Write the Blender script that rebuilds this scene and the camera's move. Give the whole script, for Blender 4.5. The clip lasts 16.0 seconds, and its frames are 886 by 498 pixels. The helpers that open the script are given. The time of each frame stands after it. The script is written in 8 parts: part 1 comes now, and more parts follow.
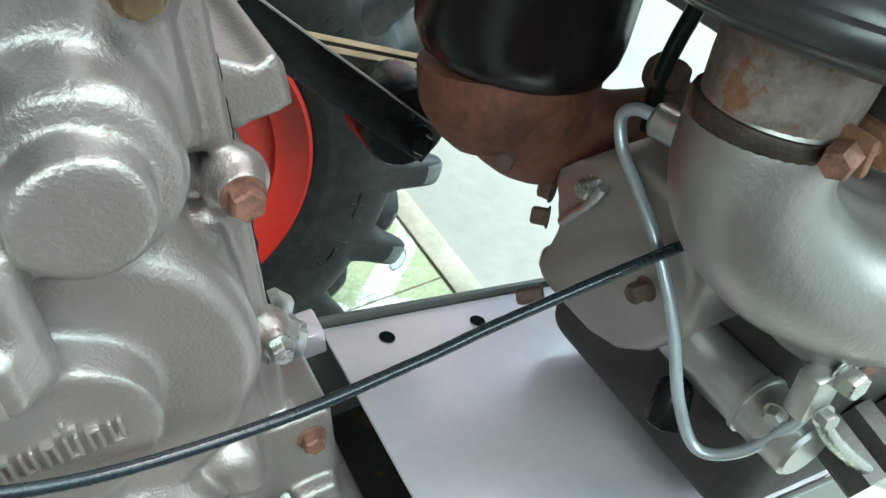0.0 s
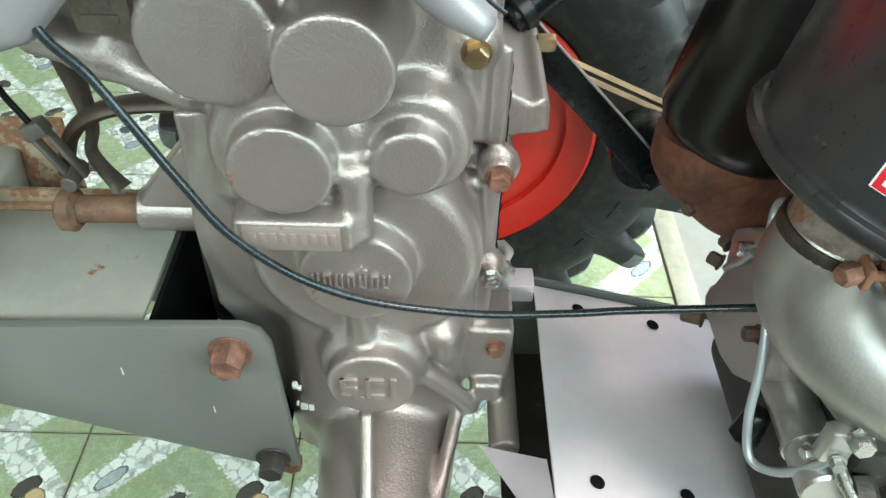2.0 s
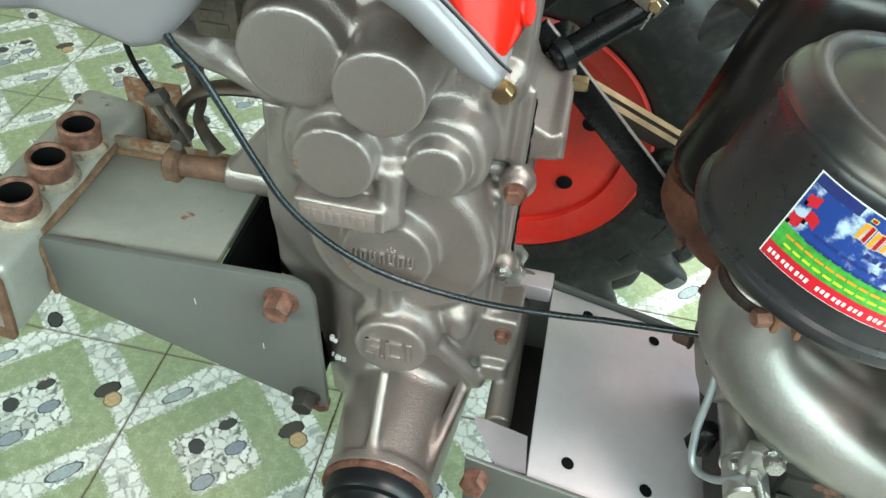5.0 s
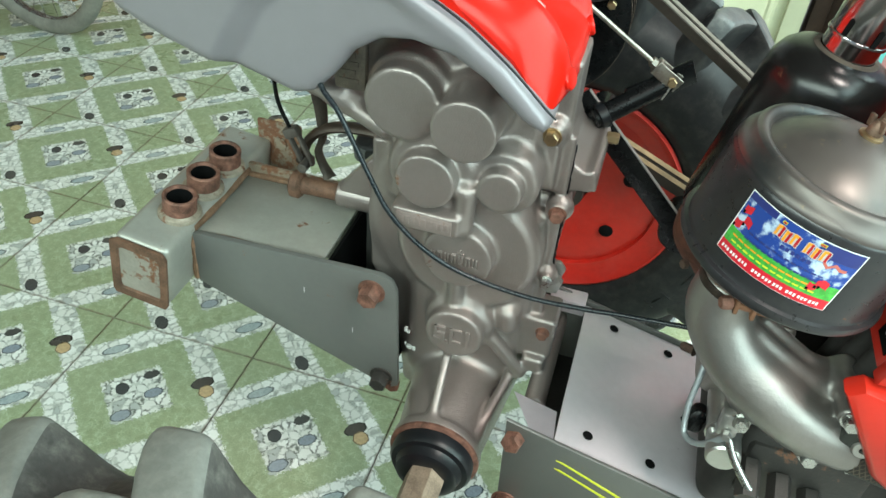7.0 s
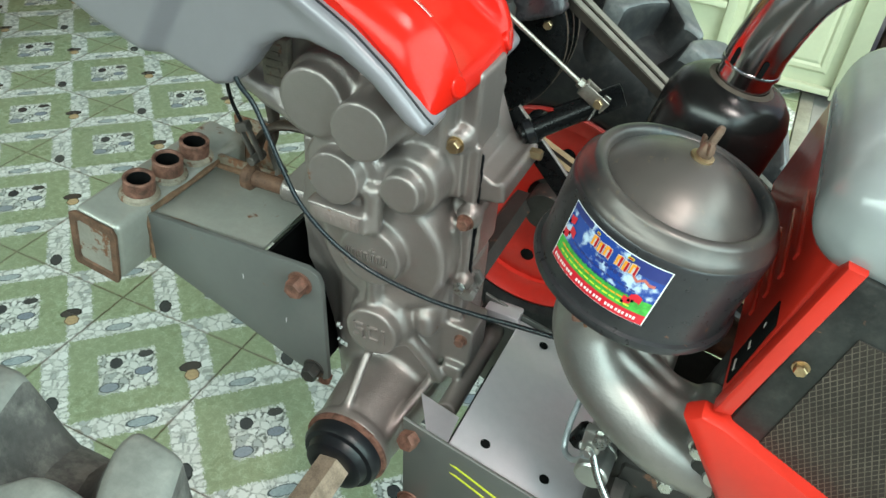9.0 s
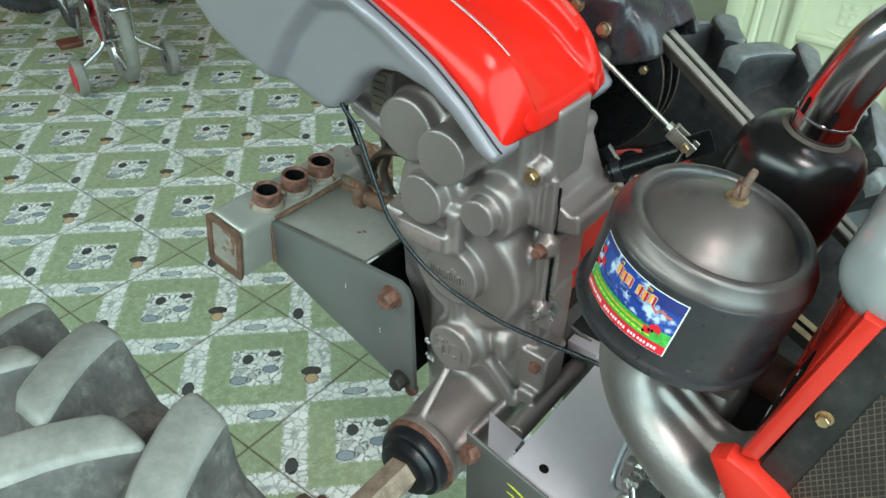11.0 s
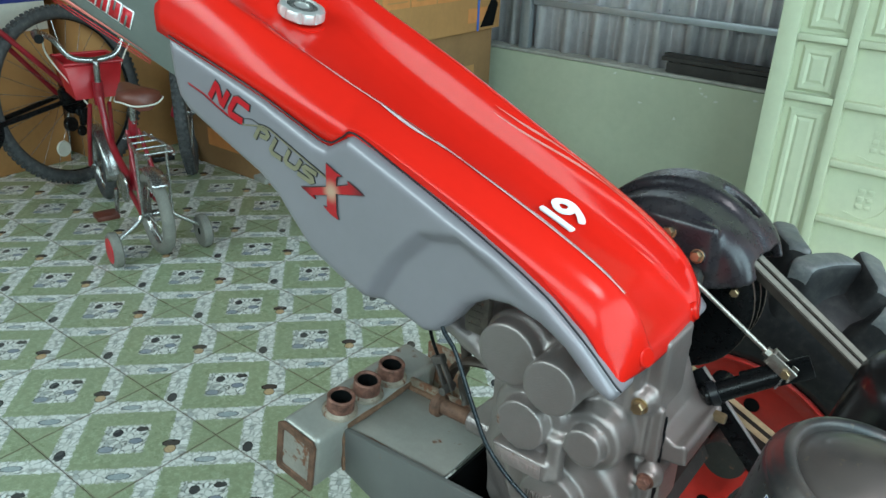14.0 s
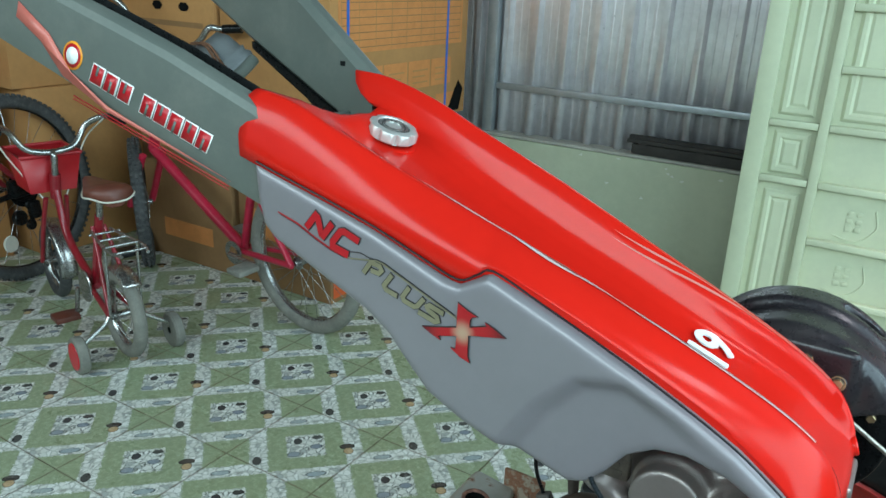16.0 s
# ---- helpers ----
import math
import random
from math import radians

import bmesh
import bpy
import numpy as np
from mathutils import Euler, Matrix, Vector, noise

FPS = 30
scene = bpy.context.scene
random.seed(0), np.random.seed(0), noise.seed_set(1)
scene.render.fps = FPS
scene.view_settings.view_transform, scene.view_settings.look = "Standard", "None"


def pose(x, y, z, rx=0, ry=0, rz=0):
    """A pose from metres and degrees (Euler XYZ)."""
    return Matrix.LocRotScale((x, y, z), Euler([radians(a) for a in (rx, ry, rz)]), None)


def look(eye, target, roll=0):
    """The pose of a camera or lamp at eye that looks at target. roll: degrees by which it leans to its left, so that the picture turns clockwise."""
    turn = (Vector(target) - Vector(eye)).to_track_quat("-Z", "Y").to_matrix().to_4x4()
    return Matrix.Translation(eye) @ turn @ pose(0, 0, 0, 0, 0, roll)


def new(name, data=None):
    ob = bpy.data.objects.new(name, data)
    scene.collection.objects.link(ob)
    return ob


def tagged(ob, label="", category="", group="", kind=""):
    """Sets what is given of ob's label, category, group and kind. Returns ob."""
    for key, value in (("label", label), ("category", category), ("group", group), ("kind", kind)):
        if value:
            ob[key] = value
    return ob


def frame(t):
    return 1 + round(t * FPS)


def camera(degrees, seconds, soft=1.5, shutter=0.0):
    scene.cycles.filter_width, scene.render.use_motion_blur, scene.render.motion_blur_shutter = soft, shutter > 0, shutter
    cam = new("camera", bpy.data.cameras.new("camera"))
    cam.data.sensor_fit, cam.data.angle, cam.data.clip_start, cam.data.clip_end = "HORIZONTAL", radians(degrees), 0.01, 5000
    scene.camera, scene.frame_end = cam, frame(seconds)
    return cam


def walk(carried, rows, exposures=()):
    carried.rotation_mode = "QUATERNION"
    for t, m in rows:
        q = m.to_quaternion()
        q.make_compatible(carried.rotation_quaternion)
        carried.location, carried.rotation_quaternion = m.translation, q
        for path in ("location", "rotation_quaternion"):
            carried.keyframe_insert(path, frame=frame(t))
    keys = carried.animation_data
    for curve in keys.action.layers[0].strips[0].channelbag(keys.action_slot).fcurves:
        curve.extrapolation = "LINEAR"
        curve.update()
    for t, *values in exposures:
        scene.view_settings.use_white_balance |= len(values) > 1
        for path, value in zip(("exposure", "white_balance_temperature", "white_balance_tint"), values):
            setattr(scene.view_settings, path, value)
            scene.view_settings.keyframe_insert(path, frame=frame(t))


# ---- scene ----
cam = camera(59.2, 16.0)
PATH = [
    (0, (0.063, -0.268, 0.852), (0.766, 1.051, -0.477), 0.5),
    (0.5, (0.048, -0.296, 0.881), (0.535, 1.127, -0.437), 1.2),
    (1, (0.044, -0.348, 0.921), (0.335, 1.129, -0.395), 1.1),
    (1.5, (0.055, -0.395, 0.96), (0.159, 1.098, -0.367), 1.5),
    (2, (0.068, -0.412, 0.967), (0.088, 1.051, -0.396), 2.1),
    (2.5, (0.074, -0.405, 0.961), (0.039, 1.029, -0.433), 2.2),
    (3, (0.08, -0.395, 0.957), (0.006, 1.034, -0.441), 2.3),
    (3.5, (0.085, -0.39, 0.954), (-0.002, 1.04, -0.441), 3.0),
    (4, (0.096, -0.398, 0.979), (-0.026, 1.02, -0.426), 4.1),
    (6.5, (0.147, -0.628, 1.111), (-0.178, 0.832, -0.216), 5.0),
    (7, (0.15, -0.657, 1.13), (-0.219, 0.836, -0.148), 5.1),
    (7.5, (0.157, -0.683, 1.147), (-0.244, 0.843, -0.083), 4.7),
    (8, (0.2, -0.666, 1.145), (-0.228, 0.849, -0.089), 4.9),
    (10.5, (0.451, -0.607, 1.136), (-0.451, 0.702, -0.077), 3.2),
    (11, (0.433, -0.625, 1.159), (-0.544, 0.664, -0.018), 1.6),
    (11.5, (0.439, -0.635, 1.172), (-0.588, 0.667, 0.054), 0.4),
    (12, (0.448, -0.642, 1.193), (-0.603, 0.707, 0.156), 0.5),
    (12.5, (0.436, -0.649, 1.205), (-0.634, 0.745, 0.249), 1.0),
    (13, (0.406, -0.658, 1.211), (-0.667, 0.77, 0.311), 1.3),
    (13.5, (0.368, -0.666, 1.217), (-0.708, 0.778, 0.346), 2.1),
    (14, (0.318, -0.662, 1.222), (-0.778, 0.782, 0.376), 2.1),
    (14.5, (0.27, -0.658, 1.229), (-0.837, 0.798, 0.42), 1.7),
    (15, (0.199, -0.684, 1.246), (-0.858, 0.836, 0.488), 1.7),
    (15.5, (0.135, -0.719, 1.25), (-0.848, 0.873, 0.544), 1.6),
    (16, (0.086, -0.718, 1.257), (-0.889, 0.892, 0.578), 2.5),
]
walk(cam, [(t, look(eye, target, roll)) for t, eye, target, roll in PATH], [(0, 0.52, 6350, 13), (1, 0.59, 6800, 15), (2.5, 0.50, 6850, 14), (4, 0.43, 6900, 14), (6.5, 0.16, 6900, 11), (8, 0.03, 6850, 11), (10.5, -0.06, 6550, 12), (13, -0.23, 6250, 14), (16, -0.42, 6100, 14)])

# ---- world and light ----
world = bpy.data.worlds.new("sky")
scene.world = world
world.use_nodes = True
wn = world.node_tree
sky = wn.nodes.new("ShaderNodeTexSky")
sky.sky_type = "NISHITA"
sky.sun_disc = False
sky.sun_elevation = radians(48)
sky.sun_rotation = radians(60)
wn.links.new(sky.outputs[0], wn.nodes["Background"].inputs[0])
wn.nodes["Background"].inputs[1].default_value = 0.085


def lamp_area(name, place, target, wide, high, watts, colour):
    data = bpy.data.lights.new(name, "AREA")
    data.shape, data.size, data.size_y, data.energy, data.color = "RECTANGLE", wide, high, watts, colour
    ob = new(name, data)
    ob.matrix_world = look(place, target)
    return ob


sun_data = bpy.data.lights.new("sun", "SUN")
sun_data.energy, sun_data.angle, sun_data.color = 2.3, radians(14), (1.0, 0.97, 0.93)
sun = new("sun", sun_data)
sun.matrix_world = look((6, -3, 9), (2.5, 0, 0))
lamp_area("entrance_daylight", (2.6, -0.3, 2.0), (-0.5, 0.3, 0.6), 4.6, 2.6, 255, (0.68, 1.0, 0.99))
# Unseen fill lamp added on the near side to brighten floor and metal.
lamp_area("side_fill", (-1.2, -2.6, 2.5), (-1.2, 0.9, 0.0), 5.0, 0.8, 150, (0.76, 1.0, 0.95))

# ---- materials ----


def graph(name):
    m = bpy.data.materials.new(name)
    m.use_nodes = True
    return m, m.node_tree, m.node_tree.nodes["Principled BSDF"]


class G:
    """Short-hand for building node graphs."""

    def __init__(self, tree):
        self.t = tree

    def node(self, kind, **sets):
        n = self.t.nodes.new(kind)
        for k, v in sets.items():
            n.inputs[k].default_value = v
        return n

    def put(self, a, socket):
        if isinstance(a, (int, float)):
            socket.default_value = a
        elif isinstance(a, tuple):
            socket.default_value = a
        else:
            self.t.links.new(a, socket)

    def math(self, op, a, b=0.0, c=0.0):
        n = self.t.nodes.new("ShaderNodeMath")
        n.operation = op
        for v, s in zip((a, b, c), n.inputs):
            self.put(v, s)
        return n.outputs[0]

    def mix(self, fac, a, b):
        n = self.t.nodes.new("ShaderNodeMix")
        n.data_type = "RGBA"
        self.put(fac, n.inputs[0])
        self.put(a, n.inputs[6])
        self.put(b, n.inputs[7])
        return n.outputs[2]

    def noise(self, vec, scale, detail=4, rough=0.55):
        n = self.t.nodes.new("ShaderNodeTexNoise")
        n.inputs["Scale"].default_value, n.inputs["Detail"].default_value, n.inputs["Roughness"].default_value = scale, detail, rough
        self.t.links.new(vec, n.inputs["Vector"])
        return n.outputs["Fac"]

    def ramp(self, fac, lo, hi):
        n = self.t.nodes.new("ShaderNodeMapRange")
        n.interpolation_type = "SMOOTHSTEP"
        self.put(fac, n.inputs[0])
        n.inputs[1].default_value, n.inputs[2].default_value = lo, hi
        return n.outputs[0]

    def coords(self):
        return self.t.nodes.new("ShaderNodeTexCoord").outputs["Object"]

    def bump(self, height, strength, distance, shader):
        n = self.t.nodes.new("ShaderNodeBump")
        n.inputs["Strength"].default_value, n.inputs["Distance"].default_value = strength, distance
        self.t.links.new(height, n.inputs["Height"])
        self.t.links.new(n.outputs[0], shader.inputs["Normal"])


def rgba(c, k=1.0):
    return (min(1, c[0] * k), min(1, c[1] * k), min(1, c[2] * k), 1)


RUST = (0.17, 0.075, 0.04)


def surface(name, col, rough=0.5, metal=0.0, var=0.12, scale=14, bump=0.15, bscale=350, bdist=0.0006, rust=0.0, rscale=25, coat=0.0, rvar=0.12, dust=0.0, spec=0.5, coat_rough=0.06):
    """A worn painted or bare surface: two scales of variation, fine relief, patches of rust and dust."""
    m, tree, s = graph(name)
    g = G(tree)
    v = g.coords()
    big, small = g.noise(v, scale, 5), g.noise(v, scale * 9, 4, 0.65)
    both = g.math("ADD", g.math("MULTIPLY", big, 0.65), g.math("MULTIPLY", small, 0.35))
    c = g.mix(g.ramp(both, 0.3, 0.7), rgba(col, 1 - var), rgba(col, 1 + var))
    r = g.math("ADD", rough - rvar / 2, g.math("MULTIPLY", small, rvar))
    if dust:
        d = g.math("MULTIPLY", g.ramp(g.noise(v, scale * 2.5, 6, 0.7), 0.42, 0.75), dust)
        c = g.mix(d, c, (0.33, 0.31, 0.27, 1))
    if rust:
        spots = g.ramp(g.noise(v, rscale, 6, 0.72), 0.66 - 0.3 * rust, 0.74 - 0.3 * rust)
        rc = g.mix(g.noise(v, rscale * 6, 4, 0.7), rgba(RUST, 0.35), rgba(RUST, 1.7))
        c = g.mix(spots, c, rc)
        r = g.math("MAXIMUM", r, g.math("MULTIPLY", spots, 0.85))
        g.put(g.math("MULTIPLY", g.math("SUBTRACT", 1.0, spots), metal), s.inputs["Metallic"])
    else:
        s.inputs["Metallic"].default_value = metal
    g.put(c, s.inputs["Base Color"])
    g.put(r, s.inputs["Roughness"])
    s.inputs["Specular IOR Level"].default_value = spec
    if coat:
        s.inputs["Coat Weight"].default_value, s.inputs["Coat Roughness"].default_value = coat, coat_rough
    if bump:
        h = g.math("ADD", g.noise(v, bscale, 3, 0.6), g.math("MULTIPLY", big, 1.5))
        g.bump(h, bump, bdist, s)
    return m


CAST = surface("cast_silver_paint", (0.285, 0.238, 0.222), 0.36, 0.60, 0.06, 20, 0.60, 560, 0.0010, rust=0.02, rscale=30, coat=0.55, coat_rough=0.24, rvar=0.06)
CAST_DARK = surface("cast_grey", (0.040, 0.036, 0.033), 0.5, 0.4, 0.2, 25, 0.4, 300, 0.001, rust=0.2)
ALLOY = surface("bare_alloy", (0.42, 0.41, 0.39), 0.33, 0.85, 0.10, 30, 0.2, 500, 0.0004)
PLATE = surface("silver_sheet_paint", (0.74, 0.665, 0.705), 0.34, 0.5, 0.06, 9, 0.08, 260, 0.0004, rust=0.03)
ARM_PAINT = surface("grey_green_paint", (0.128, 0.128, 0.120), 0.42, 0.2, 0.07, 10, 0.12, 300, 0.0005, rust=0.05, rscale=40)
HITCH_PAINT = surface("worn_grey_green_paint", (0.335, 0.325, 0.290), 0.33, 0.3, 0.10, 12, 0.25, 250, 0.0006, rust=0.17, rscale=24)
COWL_GREY = surface("grey_moulded_cowl", (0.225, 0.206, 0.222), 0.34, 0.2, 0.04, 6, 0.05, 600, 0.0003)
HANDLE_GREY = surface("grey_green_beam_paint", (0.115, 0.128, 0.115), 0.42, 0.1, 0.07, 8, 0.08, 300, 0.0004, dust=0.15)
RED = surface("glossy_red_paint", (0.60, 0.014, 0.007), 0.19, 0.0, 0.04, 5, 0.04, 300, 0.0003, rvar=0.06, spec=0.20)
RED_DARK = surface("red_engine_paint", (0.48, 0.022, 0.012), 0.33, 0.0, 0.08, 12, 0.06, 300, 0.0004, coat=0.2, spec=0.3)
RED_RIM = surface("red_rim_paint", (0.48, 0.018, 0.010), 0.40, 0.0, 0.15, 10, 0.08, 200, 0.0005, dust=0.05)
RUST_EDGE = surface("rust_stained_paint", (0.27, 0.245, 0.21), 0.6, 0.1, 0.2, 25, 0.4, 220, 0.001, rust=0.46, rscale=38)
HUB_RUST = surface("old_dark_rust", (0.085, 0.048, 0.034), 0.75, 0.2, 0.5, 40, 0.6, 260, 0.0015)
WEATHERED = surface("flaking_rusted_paint", (0.24, 0.19, 0.14), 0.65, 0.1, 0.3, 30, 0.5, 220, 0.001, rust=0.72, rscale=55)
RUSTY = surface("rusty_steel", RUST, 0.8, 0.15, 0.55, 40, 0.6, 260, 0.0015)
RUSTED_RIM = surface("brown_rust_scale", (0.135, 0.068, 0.042), 0.7, 0.15, 0.5, 45, 0.6, 220, 0.0012)
BUSH_WELD = surface("half_bright_weld", (0.34, 0.29, 0.23), 0.45, 0.5, 0.3, 60, 0.8, 160, 0.002, rust=0.36, rscale=70)
RUST_PINK = surface("rusted_bolt", (0.20, 0.092, 0.066), 0.62, 0.35, 0.6, 90, 0.5, 300, 0.0009)
RUST_PIPE = surface("rust_brown_pipe", (0.11, 0.036, 0.020), 0.72, 0.15, 0.6, 22, 0.6, 200, 0.0012)
BRASS = surface("yellow_zinc", (0.42, 0.30, 0.17), 0.35, 0.9, 0.25, 50, 0.25, 400, 0.0004, rust=0.2)
STEEL = surface("zinc_steel", (0.46, 0.46, 0.44), 0.28, 0.95, 0.14, 40, 0.15, 400, 0.0003, rust=0.06)
STUD_RUST = surface("brown_rusted_thread", (0.17, 0.105, 0.075), 0.55, 0.5, 0.5, 90, 0.4, 300, 0.0008)
DULL_STEEL = surface("dull_brownish_zinc", (0.34, 0.31, 0.27), 0.36, 0.9, 0.3, 60, 0.2, 400, 0.0004, rust=0.16, rscale=70)
CHROME = surface("chrome", (0.43, 0.40, 0.40), 0.17, 1.0, 0.06, 20, 0.04, 300, 0.0003, rust=0.03, rvar=0.08)
BLACK = surface("black_paint", (0.005, 0.0055, 0.006), 0.28, 0.0, 0.3, 15, 0.1, 300, 0.0004, dust=0.006, spec=0.22)
BLACK_MUFFLER = surface("black_muffler_paint", (0.006, 0.0055, 0.0055), 0.25, 0.0, 0.3, 10, 0.05, 200, 0.0004, rust=0.03, spec=0.40)
COVER_DARK = surface("dark_moulded_cover", (0.026, 0.023, 0.027), 0.28, 0.3, 0.15, 10, 0.06, 400, 0.0004, dust=0.06)
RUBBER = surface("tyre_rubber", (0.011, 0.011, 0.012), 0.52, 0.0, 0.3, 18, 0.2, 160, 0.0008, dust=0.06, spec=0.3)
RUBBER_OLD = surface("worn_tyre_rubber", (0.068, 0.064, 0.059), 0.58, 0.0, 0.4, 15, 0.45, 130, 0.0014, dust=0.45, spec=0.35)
# Lug face colours: scuffing, with the light on the crowns painted in.
LUG_WORN_LIT = surface("scuffed_lit_lug_rubber", (0.175, 0.174, 0.156), 0.5, 0.0, 0.3, 14, 0.4, 150, 0.001, dust=0.3)
LUG_FAR_LIT = surface("scuffed_lit_far_lug", (0.080, 0.085, 0.088), 0.44, 0.0, 0.35, 16, 0.3, 150, 0.001, dust=0.22)
BLACK_RUBBER = surface("black_rubber", (0.009, 0.010, 0.012), 0.36, 0.0, 0.25, 30, 0.12, 300, 0.0005, spec=0.35)
CABLE = surface("black_cable", (0.012, 0.016, 0.02), 0.28, 0.0, 0.2, 40, 0.1, 400, 0.0003)
BELT = surface("rubber_belt", (0.045, 0.036, 0.030), 0.6, 0.0, 0.25, 40, 0.2, 300, 0.0005, spec=0.25)
BELT_EDGE = surface("frayed_belt_edge", (0.30, 0.20, 0.11), 0.85, 0.0, 0.3, 60, 0.4, 300, 0.001)
WELD = surface("rusty_weld", (0.23, 0.13, 0.08), 0.65, 0.4, 0.4, 70, 0.8, 180, 0.002)
WHITE = surface("white_film", (0.80, 0.80, 0.79), 0.35, 0.0, 0.03, 10, 0.0)
YELLOW = surface("yellow_film", (0.62, 0.66, 0.04), 0.4, 0.0, 0.05, 20, 0.0)
LETTER_RED = surface("red_letter_film", (0.42, 0.006, 0.012), 0.3, 0.0, 0.06, 20, 0.0)
LETTER_DARK = surface("dark_letter_film", (0.03, 0.025, 0.025), 0.35, 0.0, 0.06, 20, 0.0)
LETTER_GOLD = surface("gold_letter_film", (0.33, 0.29, 0.19), 0.3, 0.6, 0.12, 60, 0.0)
STRIPE = surface("silver_stripe_film", (0.62, 0.53, 0.50), 0.35, 0.2, 0.1, 30, 0.0)
STRIPE_GREY = surface("grey_stripe_film", (0.26, 0.20, 0.19), 0.35, 0.2, 0.1, 30, 0.0)
STRIPE_RED = surface("pink_stripe_film", (0.52, 0.13, 0.10), 0.4, 0.0, 0.1, 30, 0.0)
ORANGE = surface("orange_film", (0.80, 0.30, 0.02), 0.35, 0.0, 0.1, 60, 0.0)
GREEN_FILM = surface("green_film", (0.05, 0.36, 0.05), 0.35, 0.0, 0.35, 200, 0.0)
RED_FILM = surface("red_film", (0.62, 0.015, 0.03), 0.35, 0.0, 0.08, 60, 0.0)
NAVY = surface("navy_film", (0.02, 0.03, 0.16), 0.35, 0.0, 0.1, 60, 0.0)
TANK = surface("pale_grey_tank_paint", (0.25, 0.262, 0.262), 0.22, 0.0, 0.04, 8, 0.03, 300, 0.0003, coat=0.3)
GATE = surface("pale_green_gate_paint", (0.51, 0.53, 0.37), 0.5, 0.0, 0.06, 4, 0.12, 120, 0.0008, dust=0.1)
GREEN_WALL = surface("pale_green_plaster", (0.41, 0.43, 0.31), 0.75, 0.0, 0.08, 2.5, 0.3, 60, 0.002, dust=0.12)
CEMENT = surface("bare_cement", (0.36, 0.34, 0.30), 0.85, 0.0, 0.2, 6, 0.5, 60, 0.003)
SHEET = surface("galvanised_sheet", (0.84, 0.80, 0.83), 0.30, 0.6, 0.14, 3, 0.1, 80, 0.0008, dust=0.06)
GALV = surface("galvanised_tube", (0.40, 0.425, 0.45), 0.40, 0.6, 0.12, 12, 0.1, 200, 0.0004)
CARTON = surface("brown_cardboard", (0.43, 0.205, 0.068), 0.82, 0.0, 0.10, 5, 0.2, 90, 0.0008)
# Brown for print, and for lower cartons with their shade painted in.
CARTON_SHADE_PRINT = surface("shaded_card_and_print", (0.27, 0.14, 0.056), 0.85, 0.0, 0.14, 4, 0.25, 90, 0.0008)
CARTON_PRINT = surface("orange_print", (0.58, 0.215, 0.060), 0.8, 0.0, 0.1, 20, 0.0)
ORANGE_BAND = surface("orange_red_band", (0.66, 0.10, 0.018), 0.7, 0.0, 0.1, 20, 0.0)
CARTON_WHITE = surface("white_carton", (0.62, 0.58, 0.50), 0.8, 0.0, 0.08, 6, 0.15, 90, 0.0006)
STRAP = surface("blue_strap", (0.02, 0.11, 0.48), 0.35, 0.0, 0.1, 30, 0.1)
DARK_WOOD = surface("dark_timber", (0.035, 0.03, 0.027), 0.8, 0.0, 0.4, 12, 0.6, 60, 0.003)
BIKE_RED = surface("bicycle_red_paint", (0.27, 0.008, 0.018), 0.3, 0.0, 0.12, 15, 0.05, 300, 0.0003, coat=0.3, dust=0.08)
BIKE_PINK = surface("bicycle_pink_paint", (0.46, 0.014, 0.045), 0.32, 0.0, 0.12, 15, 0.05, 300, 0.0003, dust=0.08)
BASKET = surface("red_plastic", (0.42, 0.014, 0.02), 0.4, 0.0, 0.08, 12, 0.05)
BIKE_TYRE = surface("dusty_bicycle_tyre", (0.20, 0.19, 0.165), 0.8, 0.0, 0.2, 20, 0.3, 120, 0.001, dust=0.3)
BIKE_TYRE_DARK = surface("black_bicycle_tyre", (0.05, 0.05, 0.052), 0.7, 0.0, 0.25, 20, 0.35, 90, 0.0015, dust=0.2)
BROWN_LEATHER = surface("brown_vinyl_seat", (0.13, 0.036, 0.022), 0.45, 0.0, 0.2, 20, 0.15, 150, 0.0006)
OLD_CHROME = surface("dull_chrome", (0.36, 0.35, 0.34), 0.27, 0.9, 0.2, 30, 0.15, 200, 0.0005, rust=0.15)
# Colours of the unseen roof and walls, kept dark to cut bounced light.
UNSEEN_ROOF = surface("unseen_dark_roof", (0.075, 0.07, 0.065), 0.6, 0.3, 0.2, 3, 0.2, 60, 0.001, rust=0.2)
UNSEEN_PLASTER = surface("unseen_dark_plaster", (0.12, 0.115, 0.105), 0.85, 0.0, 0.15, 3, 0.3, 50, 0.002)
PLASTER = surface("pale_plaster", (0.55, 0.56, 0.50), 0.85, 0.0, 0.06, 2, 0.2, 50, 0.0015)
PINK_WALL = surface("pink_plaster", (0.52, 0.22, 0.22), 0.8, 0.0, 0.08, 3, 0.2, 60, 0.001)
TEAL_LINE = surface("teal_joint_paint", (0.10, 0.42, 0.40), 0.7, 0.0, 0.1, 6, 0.1)
YARD = surface("pale_concrete_yard", (0.29, 0.28, 0.255), 0.8, 0.0, 0.14, 2.2, 0.4, 40, 0.003)
BORDER = surface("pale_border_tile", (0.33, 0.31, 0.25), 0.55, 0.0, 0.25, 10, 0.3, 60, 0.001)
GROUT = surface("brown_grout", (0.13, 0.085, 0.055), 0.9, 0.0, 0.3, 8, 0.4, 80, 0.001)
# Near-black for print, and for shade painted into holes and hollows.
DARK = surface("hollow_shade_and_print", (0.004, 0.004, 0.004), 0.9, 0.0, 0.3, 10, 0.3, spec=0.1)


